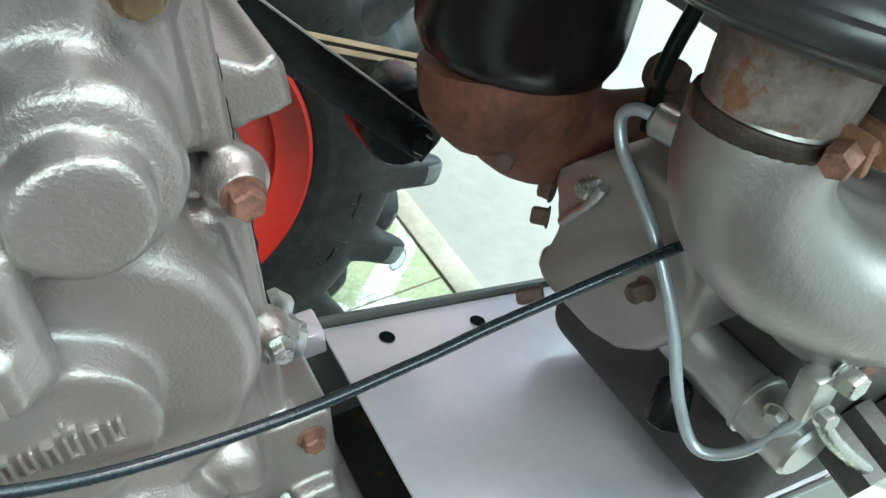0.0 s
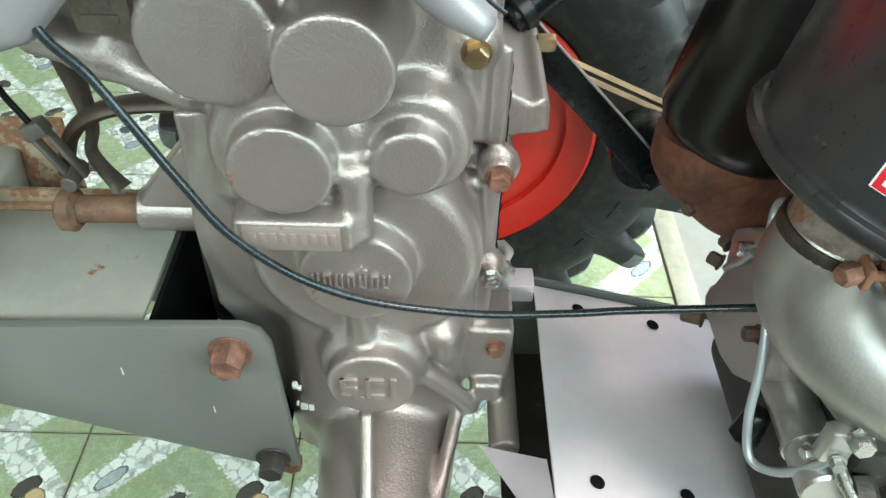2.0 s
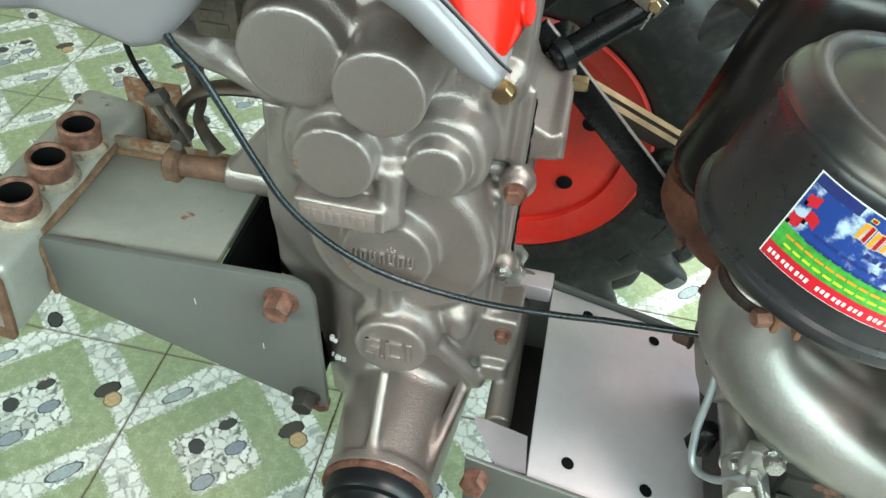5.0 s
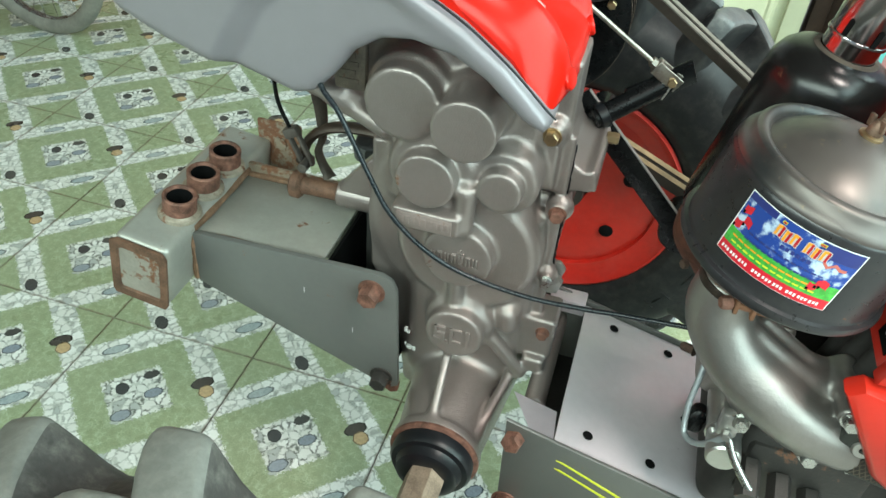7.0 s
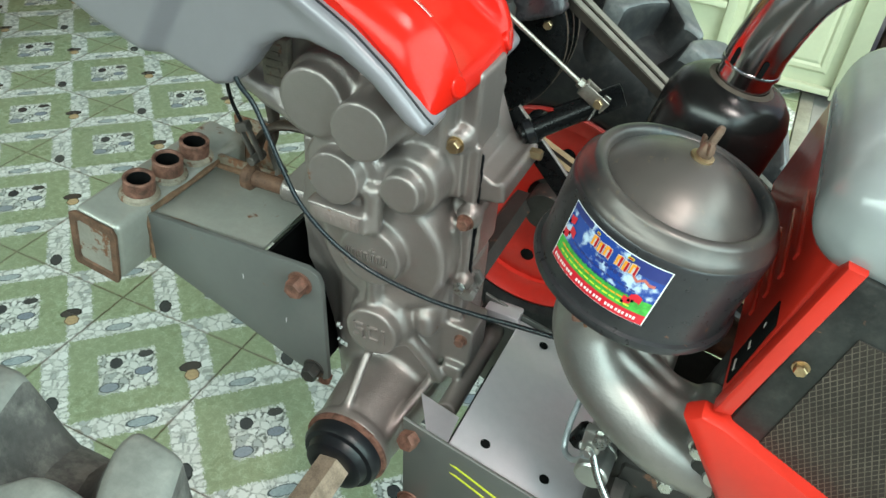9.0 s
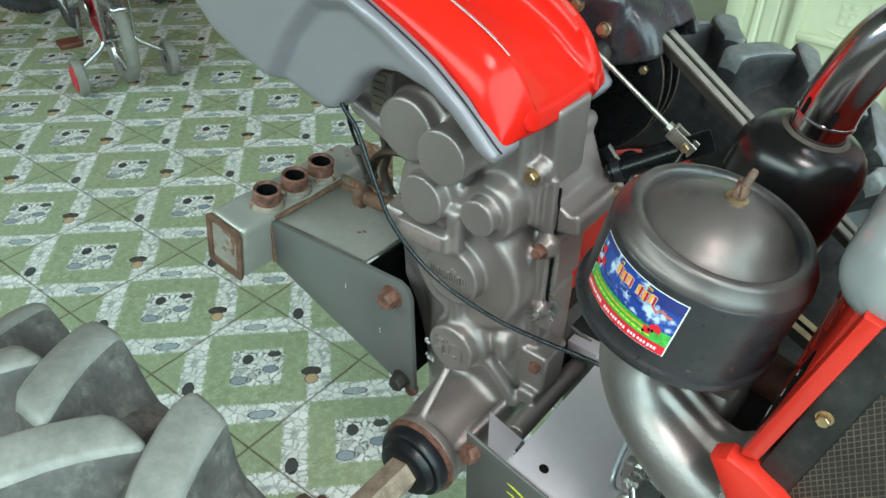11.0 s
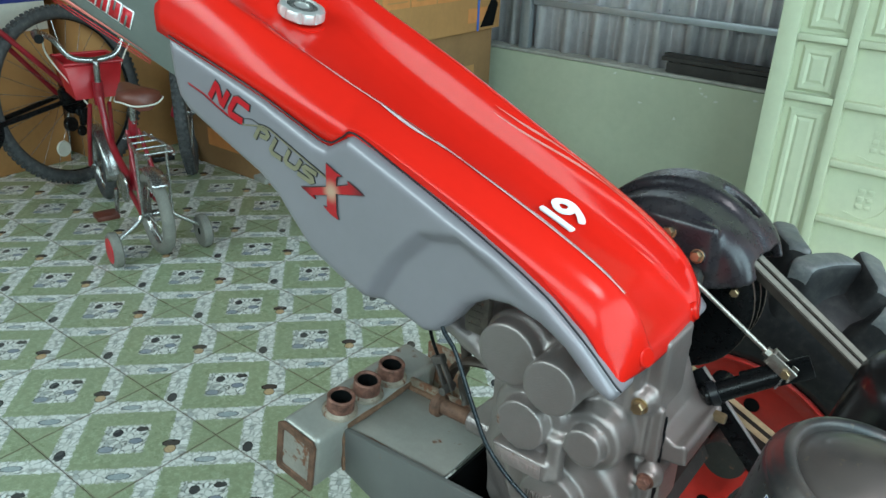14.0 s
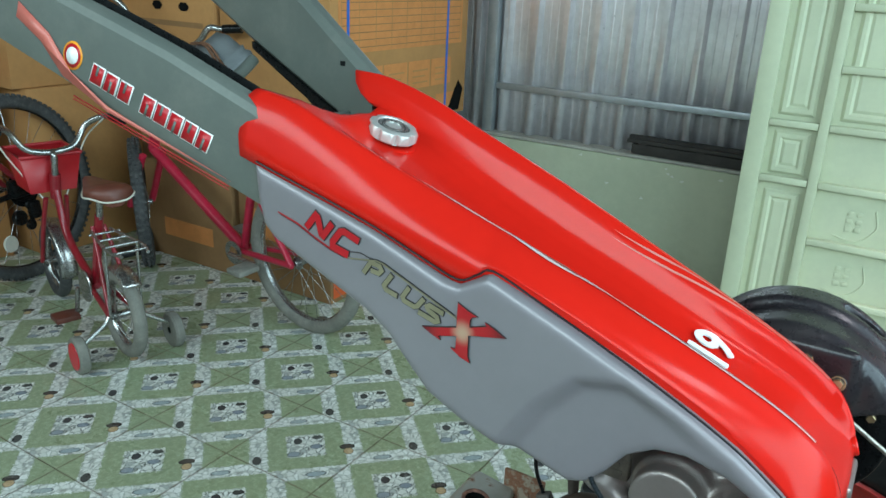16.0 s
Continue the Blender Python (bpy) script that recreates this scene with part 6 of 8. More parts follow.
        return [(h, low_z - 0.004), (h + 0.0003, low_z + 0.5 * (s + 0.10 * rel - low_z)), (h + 0.0005, s + 0.10 * rel), (h + 0.16 * (k - h), s + 0.42 * rel), (h + 0.38 * (k - h), s + 0.70 * rel), (h + 0.62 * (k - h), s + 0.90 * rel), (h + 0.84 * (k - h), s + 0.985 * rel), (k + 0.002, r - 0.0004), (k - 0.001, r), (k - 0.004, r - 0.0012), (k - 0.36 * wide, d + 0.62 * (r - d)), (k - 0.55 * wide, d + 0.26 * (r - d)), (k - 0.75 * wide, d + 0.06 * (r - d)), (k - wide, d), (0.012, d)]

    rows = []
    for x, r, low_z, s, d, h, k, rn, kn, dn, cn in zip(X_, R_, S_, along(plain), D_, H_, W_, along(near_ridge), along(near_rw), along(near_dish), along(crease)):
        bow = 0.012 * float(ease(np.float64(x), 0.05, 0.10))
        tight = 0.014 * float(ease(np.float64(x), -0.10, 0.03))
        ring = [(x - bow * (w / 0.1) ** 3, YC - w, z) for w, z in near_section(rn, low_z, cn, dn, h, kn, 1.3, tight)] + [(x - bow * (w / 0.1) ** 3, YC + w, z) for w, z in reversed(half_section(r, low_z, s, d, h, k, 0.12, tight))]
        rows.append(ring)
    bm = bmesh.new()
    grid(bm, rows)
    bmesh.ops.remove_doubles(bm, verts=bm.verts[:], dist=0.0002)
    # the rear edge is cut back in the middle so that two horns remain
    for v in bm.verts:
        if v.co.x < -0.45:
            w = abs(v.co.y - YC)
            back = max(0.0, (-0.45 - v.co.x) / 0.11)
            cut = float(1 - ease(np.float64(w), 0.03, 0.112)) if v.co.y < YC else float(1 - ease(np.float64(w), 0.045, 0.092))
            v.co.x += back * 0.085 * cut
    bm.normal_update()
    if sum(f.normal.z for f in bm.faces) < 0:
        bmesh.ops.reverse_faces(bm, faces=bm.faces[:])
    red = part("top_cover", bm, RED, TRACTOR, "glossy red top cover with a dished middle", 60)
    sol = red.modifiers.new("thickness", "SOLIDIFY")
    sol.thickness, sol.offset = 0.003, -1
    # black rubber seam between red and grey
    bm = bmesh.new()
    tube(bm, [(x, min(YC - h - 0.0012, -0.0985 + 0.003 * k / 60), s + 0.0003) for k, (x, s, h) in enumerate(list(zip(X_, S_, H_))[2:-8])], 0.0011, 8, 1)
    part("seam_strip", bm, BLACK_RUBBER, red, "black seam strip")
    # rivets on the nose
    for y in (-0.049, 0.070):
        bm = bmesh.new()
        lathe(bm, (0.0955, y, 0.8270), (1, 0.25 * (1 if y > 0 else -1), 0.35), [(0.0100, -0.006), (0.0100, 0.0022), (0.0086, 0.0036), (0, 0.0042)], 24)
        part("rivet", bm, RED, red, "red painted screw cover")

    # printed stripes lie on the ridges
    def on_cover(x, w, lift=0.0016):
        i = max(n for n in range(len(X_) - 1) if X_[n] <= x)
        k = (x - X_[i]) / (X_[i + 1] - X_[i])
        z = [float(np.interp(YC + w, [p[1] for p in rows[n]], [p[2] for p in rows[n]])) for n in (i, i + 1)]
        return Vector((x, YC + w, z[0] * (1 - k) + z[1] * k + lift))

    def stripe(name, x0, x1, centre, wide, material, label):
        bm = bmesh.new()
        grid(bm, [[on_cover(x, centre(x) - wide(x)), on_cover(x, centre(x) + wide(x))] for x in np.linspace(x0, x1, 90)])
        part(name, bm, material, red, label)

    def near_base(x):
        return -(0.0615 + 0.013 * float(ease(np.float64(x), -0.10, -0.36)) + 0.004 * math.sin((x + 0.2) * 16) * math.exp(-(((x + 0.19) / 0.05) ** 2)))

    def leaf(x):
        return max(0.0, math.sin(math.pi * min(1.0, max(0.0, (x + 0.235) / 0.075))))

    for sgn in (-1, 1):
        def pair(x, sgn=sgn):
            open_out = 0.0006 + 0.0014 * float(ease(np.float64(x), -0.366, -0.30)) - 0.0012 * math.exp(-(((x + 0.135) / 0.020) ** 2))
            return near_base(x) + sgn * (open_out + 0.0030 * leaf(x))

        stripe("stripe", -0.366, 0.066, pair, lambda x: 0.0007 * min(1.0, (x + 0.372) / 0.04) + 0.0015 * leaf(x), STRIPE, "thin pale pinstripe along the crest")
    stripe("stripe_band", -0.160, 0.050, near_base, lambda x: 0.0009 + 0.0008 * math.exp(-(((x + 0.135) / 0.018) ** 2)), STRIPE_GREY, "grey band between two pinstripes")
    for off in (0.0610, 0.0645):
        stripe("stripe", -0.180, 0.062, lambda x, off=off: off + 0.016 * float(ease(np.float64(x), -0.10, -0.36)), lambda x: 0.00055 * min(1.0, (x + 0.182) / 0.05), STRIPE_RED, "thin pinstripe along the far crest")

    # the large white digits
    curve = bpy.data.curves.new("digits", "FONT")
    curve.body, curve.size, curve.align_x, curve.align_y = "19", 0.076, "CENTER", "CENTER"
    curve.space_character = 0.86
    tmp = new("digits_tmp", curve)
    bpy.context.view_layer.update()
    me = bpy.data.meshes.new_from_object(tmp.evaluated_get(bpy.context.evaluated_depsgraph_get()))
    bpy.data.objects.remove(tmp)
    bm = bmesh.new()
    bm.from_mesh(me)
    bmesh.ops.triangulate(bm, faces=bm.faces[:])
    for _ in range(2):
        bmesh.ops.subdivide_edges(bm, edges=[e for e in bm.edges if e.calc_length() > 0.006], cuts=2, use_grid_fill=False)
        bmesh.ops.triangulate(bm, faces=bm.faces[:])
    bm.to_mesh(me)
    bm.free()
    slope = math.atan2(-0.38, 1)
    ex = Vector((0.0, 1.0, 0.0))
    ey = Vector((-math.cos(slope), 0, -math.sin(slope)))
    c = Vector((-0.0435, 0.0275, 0.0))
    flat_xy = [v.co.copy() for v in me.vertices]
    # the heavy strokes come from nine close layers of the same film
    for layer, (sx_, sy_) in enumerate(((0, 0), (0.0018, 0), (-0.0018, 0), (0, 0.0016), (0, -0.0016), (0.0014, 0.0013), (-0.0014, -0.0013), (0.0014, -0.0013), (-0.0014, 0.0013))):
        film = me.copy()
        for v, o_ in zip(film.vertices, flat_xy):
            p = c + ex * (o_.x * 0.86 + sx_) + ey * (o_.y * 0.80 + sy_)
            v.co = (p.x, p.y, on_cover(p.x, p.y - YC, 0.0020 + 0.00025 * layer).z)
        film.materials.append(WHITE)
        film_ob = new("number_film", film)
        film_ob.parent = red
        film_ob["label"] = "white number on the red cover"
    # filler cap with ribs
    cap = new("filler_cap")
    cap.parent = TRACTOR
    o, d = Vector((-0.447, 0.029, 1.0615)), Vector((0.33, 0, 1)).normalized()
    bm = bmesh.new()
    n = 64
    prof = [(0.030, 0.006, 0), (0.0325, 0.008, 1), (0.0325, 0.015, 1), (0.0305, 0.019, 0.6), (0.026, 0.0205, 0), (0.022, 0.0205, 0), (0.0205, 0.0185, 0), (0.0, 0.0185, 0)]
    _, a, b = basis(d)
    rings = []
    for r, h, k in prof:
        if r == 0:
            rings.append([bm.verts.new(o + d * h)])
            continue
        rings.append([bm.verts.new(o + d * h + (a * math.cos(math.tau * i / n) + b * math.sin(math.tau * i / n)) * (0.94 * r - 0.0046 * k * max(0, math.cos(math.tau * 8 * i / n)) ** 3)) for i in range(n)])
    for p, q in zip(rings, rings[1:]):
        for i in range(n):
            if len(q) == 1:
                bm.faces.new((p[i], p[(i + 1) % n], q[0]))
            else:
                bm.faces.new((p[i], p[(i + 1) % n], q[(i + 1) % n], q[i]))
    part("cap_body", bm, surface("cap_silver", (0.55, 0.54, 0.52), 0.33, 0.5, 0.06, 30, 0.1), cap, "silver ribbed filler cap", 30)
    bm = bmesh.new()
    for i in range(18):
        t = math.tau * i / 18
        p = o + d * 0.0188 + (a * math.cos(t) + b * math.sin(t)) * 0.0165
        box(bm, (-0.0012, -0.0022, -0.0008), (0.0012, 0.0022, 0.0010), 0, Matrix.Translation(p) @ Matrix(((a * math.cos(t) + b * math.sin(t)).to_tuple(), (b * math.cos(t) - a * math.sin(t)).to_tuple(), d.to_tuple())).transposed().to_4x4())
    lathe(bm, o, d, [(0.0105, 0.0185), (0.0105, 0.0196), (0.012, 0.0196), (0.012, 0.0185)], 24)
    part("cap_lettering", bm, STEEL, cap, "ring of small raised bars")
    bm = bmesh.new()
    lathe(bm, o, d, [(0.0128, 0.01865), (0.0198, 0.01865), (0.0198, 0.01855), (0.0128, 0.01855)], 40, closed=True)
    part("cap_ring", bm, surface("cap_ring_grey", (0.13, 0.125, 0.12), 0.45, 0.4, 0.1, 60, 0.1), cap, "dark sunken ring of the cap")
    bm = bmesh.new()
    lathe(bm, o, d, [(0.028, -0.018), (0.034, -0.006), (0.033, 0.001), (0.028, 0.002)], 32)
    part("neck", bm, RED, cap)

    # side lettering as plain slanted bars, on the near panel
    def mark(name, outlines, material, y, label=""):
        bm = bmesh.new()
        for o_ in outlines:
            prism(bm, o_, y - 0.00003 * outlines.index(o_), y + 0.0009)
        return part(name, bm, material, near, label)

    ang = math.radians(-18.5)
    ca, sa = math.cos(ang), math.sin(ang)

    def local(u, w, ox=-0.495, oz=1.0):
        return (ox + u * ca - w * sa, oz + u * sa + w * ca)

    def ribbon(points, t, grow=0.0):
        """Outline of a stroke with mitred corners in the slanted frame of the lettering."""
        pts = [Vector(p) for p in points]
        a_, b_ = (pts[1] - pts[0]).normalized(), (pts[-1] - pts[-2]).normalized()
        pts[0], pts[-1] = pts[0] - a_ * grow * 0.5, pts[-1] + b_ * grow * 0.5
        half_t = 0.5 * (t + grow)
        one, two = [], []
        for i, p in enumerate(pts):
            before = (p - pts[i - 1]).normalized() if i else a_
            after = (pts[i + 1] - p).normalized() if i + 1 < len(pts) else b_
            n1, n2 = Vector((-before.y, before.x)), Vector((-after.y, after.x))
            m_ = (n1 + n2).normalized()
            reach = half_t / max(0.55, m_.dot(n1))
            one.append(local(*(p + m_ * reach)))
            two.append(local(*(p - m_ * reach)))
        return [[one[i], one[i + 1], two[i + 1], two[i]] for i in range(len(one) - 1)]

    Yf = -0.1072
    letter_n = [(0.0395, -0.0025), (0.0470, 0.0175), (0.0500, 0.0165), (0.0600, 0.0012), (0.0632, 0.0005), (0.0700, 0.0200)]
    letter_c = [(0.1075, 0.0195), (0.0870, 0.0198), (0.0825, 0.0170), (0.0768, 0.0010), (0.0785, -0.0035), (0.1000, -0.0018)]
    gold = [
        [(0.1243, -0.0100), (0.1287, 0.0062), (0.1404, 0.0082), (0.1440, 0.0050), (0.1418, 0.0000), (0.1318, -0.0022)],
        [(0.1570, 0.0075), (0.1522, -0.0088), (0.1560, -0.0118), (0.1705, -0.0108)],
        [(0.1802, 0.0065), (0.1768, -0.0075), (0.1800, -0.0105), (0.1925, -0.0098), (0.1960, -0.0070), (0.1999, 0.0050)],
        [(0.2258, 0.0030), (0.2085, 0.0022), (0.2062, -0.0005), (0.2085, -0.0032), (0.2205, -0.0048), (0.2228, -0.0080), (0.2200, -0.0108), (0.1992, -0.0120)],
    ]
    for grow, yy in ((0.0020, Yf), (0.0, Yf - 0.0008)):
        for name, line in (("letter_n", letter_n), ("letter_c", letter_c)):
            mark(name, ribbon(line, 0.0072, grow), LETTER_DARK if grow else LETTER_RED, yy, "slanted red letter" if not grow else "dark edge of a red letter")
        for line in gold:
            mark("gold_letter", ribbon(line, 0.0050, 0.8 * grow), LETTER_DARK if grow else LETTER_GOLD, yy, "gold letter" if not grow else "dark edge of a gold letter")
    # the cross: two crossed blades with barbed ends, pale in the middle
    blade = [(-0.007, 0.030), (0.004, 0.0245), (0.015, 0.021), (0.0095, 0.0195), (0.0072, 0.016), (0.007, 0.0075), (0.0225, 0.0125), (0.0265, 0.0140), (0.0245, 0.0175), (0.034, 0.0135), (0.047, 0.0075), (0.0062, -0.001), (0.0065, -0.024), (0.009, -0.0305), (-0.002, -0.0270), (-0.013, -0.0205), (-0.0072, -0.0208), (-0.0068, -0.0055), (-0.0285, -0.0115), (-0.0262, -0.0155), (-0.037, -0.0115), (-0.048, -0.0065), (-0.032, -0.0035), (-0.0072, 0.0035)]
    for k, (mt, yy) in enumerate(((LETTER_DARK, Yf - 0.0010), (BLADE_FILM, Yf - 0.0020))):
        shape = []
        for i, (px_, pz_) in enumerate(blade):
            p, q, r = Vector(blade[i - 1]), Vector((px_, pz_)), Vector(blade[(i + 1) % len(blade)])
            n_ = ((q - p).normalized() + (r - q).normalized()).normalized()
            out = Vector((-n_.y, n_.x)) * (0.0010 if k == 0 else 0.0)
            shape.append((-0.256 + px_ + out.x, 0.918 + pz_ + out.y))
        mark("cross_blade", [shape], mt, yy, "red crossed blades, pale in the middle" if k else "dark edge of the crossed blades")
    mark("flash_line", ribbon([(-0.0028, -0.0068), (0.0266, -0.0052), (0.0544, -0.0078), (0.0769, -0.0086), (0.100, -0.0062)], 0.0011), LETTER_RED, Yf - 0.0004, "thin red flash line")
    mark("flash_line", ribbon([(0.000, -0.0078), (0.0266, -0.0066), (0.0544, -0.0092), (0.0769, -0.0100), (0.096, -0.0080)], 0.0007), LETTER_DARK, Yf - 0.0003, "thin dark flash line")
    mark("flash_line", ribbon([(0.096, -0.0058), (0.1044, -0.0040), (0.1221, 0.0052), (0.1344, 0.0112), (0.1423, 0.0126), (0.2405, 0.0068)], 0.0013), LETTER_GOLD, Yf - 0.0004, "thin gold flash line")
    mark("flash_line", ribbon([(0.1020, 0.0030), (0.1129, 0.0085), (0.1250, 0.0092), (0.1344, 0.0128), (0.1440, 0.0143), (0.2380, 0.0090)], 0.0008), LETTER_DARK, Yf - 0.0003, "thin dark flash line")


cowl()


def handles():
    for s in (-1, 1):
        root = new("handle_beam")
        root.parent = TRACTOR

        def P(x, dy, z, s=s):
            return Vector((x, YC + s * dy, z))

        # folded sheet beam: box section, splayed outwards towards the rear
        bm = bmesh.new()
        rows = []
        near_rows = ((-0.530, 0.110, 1.100, 0.983), (-0.545, 0.113, 1.108, 0.989), (-0.65, 0.1353, 1.157, 1.036), (-0.723, 0.151, 1.186, 1.072), (-0.893, 0.187, 1.250, 1.149), (-1.10, 0.231, 1.325, 1.235), (-1.55, 0.30, 1.47, 1.39))
        far_rows = ((-0.530, 0.126, 1.118, 1.028), (-0.545, 0.129, 1.127, 1.034), (-0.67, 0.1555, 1.207, 1.084), (-0.80, 0.183, 1.282, 1.136), (-0.92, 0.209, 1.345, 1.19), (-1.10, 0.247, 1.42, 1.262), (-1.55, 0.316, 1.56, 1.42))
        for x, y, zt, zb in (near_rows if s < 0 else far_rows):
            w = 0.036
            c = 0.011
            rows.append([P(x, y, zb + 0.024), P(x, y, zt - c), P(x, y - c * 0.45, zt - 0.003), P(x, y - c, zt), P(x, y - w + c, zt), P(x, y - w, zt - c), P(x, y - w, zb + c), P(x, y - w + c, zb), P(x, y - c, zb), P(x, y - 0.006, zb + 0.003), P(x, y, zb + 0.024)])
        grid(bm, rows)
        bmesh.ops.remove_doubles(bm, verts=bm.verts[:], dist=0.0002)
        bmesh.ops.holes_fill(bm, edges=[e for e in bm.edges if e.is_boundary])
        beam = part("beam", bm, HANDLE_GREY, root, "grey-green folded steel handle beam", 25)
        if s > 0:
            bm = bmesh.new()
            box(bm, (-0.592, YC + 0.1005, 1.128), (-0.584, YC + 0.1035, 1.134), 0)
            part("scratch", bm, BLACK, beam)
            continue
        # black strip added where the top of the near beam lies in shade
        bm = bmesh.new()
        grid(bm, [[P(x, y - 0.0355, zt - 0.012), P(x, y - 0.0365, zt + 0.003), P(x, y - 0.0385, zt + 0.003), P(x, y - 0.0385, zt - 0.012)] for x, y, zt, zb in near_rows[1:]])
        part("beam_shade", bm, BLACK, beam, "dark strip added for the shaded top of the beam")
        a, b = Vector((-0.545, YC - 0.113, 1.037)), Vector((-0.893, YC - 0.187, 1.179))
        ux = (a - b).normalized()
        n = Vector((ux.y, -ux.x, 0)).normalized()
        if n.y > 0:
            n = -n
        up = n.cross(ux)
        if up.z < 0:
            up = -up

        def flat(name, outlines, material, lift, label="", origin=a):
            bm = bmesh.new()
            for o_ in outlines:
                vsx = [bm.verts.new(origin + ux * u + up * w + n * lift) for u, w in o_]
                bm.faces.new(vsx)
            ob = part(name, bm, material, beam, label)
            ob.modifiers.new("thickness", "SOLIDIFY").thickness = 0.0005
            return ob

        # a row of plain slanted blocks stands for the maker's mark
        for k, u0 in enumerate((-0.232, -0.2113, -0.1906, -0.1573, -0.1370, -0.1168, -0.0965, -0.0763)):
            drop_ = -0.030 * (u0 + 0.232)
            for grow, mt, lift in ((0.0015, WHITE, 0.0012), (0.0, LETTER_RED, 0.0020)):
                z0, z1, lean_ = -0.0095 - grow + drop_, 0.0125 + grow + drop_, 0.0016
                flat("mark_block", [[(u0 - grow, z0), (u0 + 0.0158 + grow, z0), (u0 + 0.0158 + lean_ + grow, z1), (u0 + lean_ - grow, z1)]], mt, lift, "plain red block edged in white")
            z0, z1 = ((-0.0105, 0.0045) if k % 2 else (0.0005, 0.0135))
            flat("mark_slot", [[(u0 + 0.0066, z0 + drop_), (u0 + 0.0098, z0 + drop_), (u0 + 0.0108, z1 + drop_), (u0 + 0.0076, z1 + drop_)]], HANDLE_GREY, 0.0026)
        for r, mt, lift in ((0.0175, ORANGE, 0.0010), (0.0145, LETTER_RED, 0.0016), (0.0105, WHITE, 0.0022)):
            flat("round_badge", [[(-0.262 + r * math.cos(t) * 0.8, 0.008 + r * math.sin(t)) for t in np.linspace(0, math.tau, 28)[:-1]]], mt, lift, "round badge with a plain white shape")
        flat("beam_stripe", [[(-0.35, 0.035), (-0.30, 0.018), (-0.26, -0.012), (-0.20, -0.028), (-0.02, -0.031), (-0.20, -0.034), (-0.27, -0.022), (-0.31, 0.004), (-0.35, 0.016)]], STRIPE_RED, 0.0009, "faded red swoosh")
        flat("beam_stripe", [[(-0.25, -0.0375), (-0.02, -0.0375), (-0.02, -0.0390), (-0.25, -0.0390)], [(-0.25, -0.0415), (-0.02, -0.0415), (-0.02, -0.0425), (-0.25, -0.0425)]], LETTER_RED, 0.0009, "thin red line")
    # bowed sheet guard across the beams, tied with wire
    def sag(y, front):
        k = (4.5 if front else 3.5) if y > 0.08 else 1.1
        return (1.090 if front else 1.118) + k * (y - (0.08 if front else 0.095)) ** 2

    bm = bmesh.new()
    rows = []
    for k in range(19):
        t = k / 18
        yf, yb = -0.098 + 0.262 * t, -0.118 + 0.302 * t
        f, b = Vector((-0.802, yf, sag(yf, True))), Vector((-0.90, yb, sag(yb, False)))
        rows.append([f.lerp(b, u) + Vector((0, 0, h)) for u, h in ((0, -0.006), (0.0, 0.0), (0.06, 0.003), (0.20, 0.0), (0.26, 0.0045), (0.33, 0.001), (0.65, 0.006), (1.0, 0.0))])
    grid(bm, rows)
    guard = part("bowed_guard", bm, GALV, TRACTOR, "dull galvanised bowed sheet guard between the handle beams", 60)
    guard.modifiers.new("thickness", "SOLIDIFY").thickness = 0.002
    rod(guard, "guard_rim", [(-0.800, y, sag(y, True) - 0.008) for y in np.linspace(-0.098, 0.164, 12)], 0.009, HANDLE_GREY, "grey-green rolled rim")
    for d in (0.0, 0.008):
        rod(guard, "wire_tie", [(-0.915, 0.145 + d, 1.128), (-0.87, 0.132 + d, 1.130), (-0.82, 0.112 + d, 1.106), (-0.788, 0.103 + d, 1.096), (-0.786, 0.101 + d, 1.066)], 0.0022, RUSTY, "rusty wire tie", n=4)
    bm = bmesh.new()
    box(bm, (-0.60, YC - 0.075, 1.035), (-0.545, YC + 0.075, 1.05), 0.004)
    box(bm, (-0.565, YC - 0.078, 0.99), (-0.555, YC + 0.078, 1.075), 0.003)
    part("cross_plate", bm, HANDLE_GREY, TRACTOR)
    bm = bmesh.new()
    grid(bm, [[(x, YC + y - 0.0365 + d, z) for d, z in ((0.012, zb - h), (0.0, zb - h), (0.0, zb + 0.004), (0.012, zb + 0.004))] for x, y, zb, h in ((-0.535, 0.127, 1.034, 0.030), (-0.60, 0.1405, 1.056, 0.022), (-0.67, 0.1555, 1.084, 0.010), (-0.80, 0.183, 1.136, 0.006))])
    part("lower_dark_strip", bm, BLACK, TRACTOR, "black strip along the far beam's lower edge")


handles()
# ---- engine, tilted nose down on its rails ----
ENGINE = Matrix.Translation((0.32, -0.115, 0.85)) @ Matrix.Rotation(radians(11.5), 4, "Y")


def eng(*p):
    return ENGINE @ Vector(p)


EUP = ENGINE.to_3x3() @ Vector((0, 0, 1))


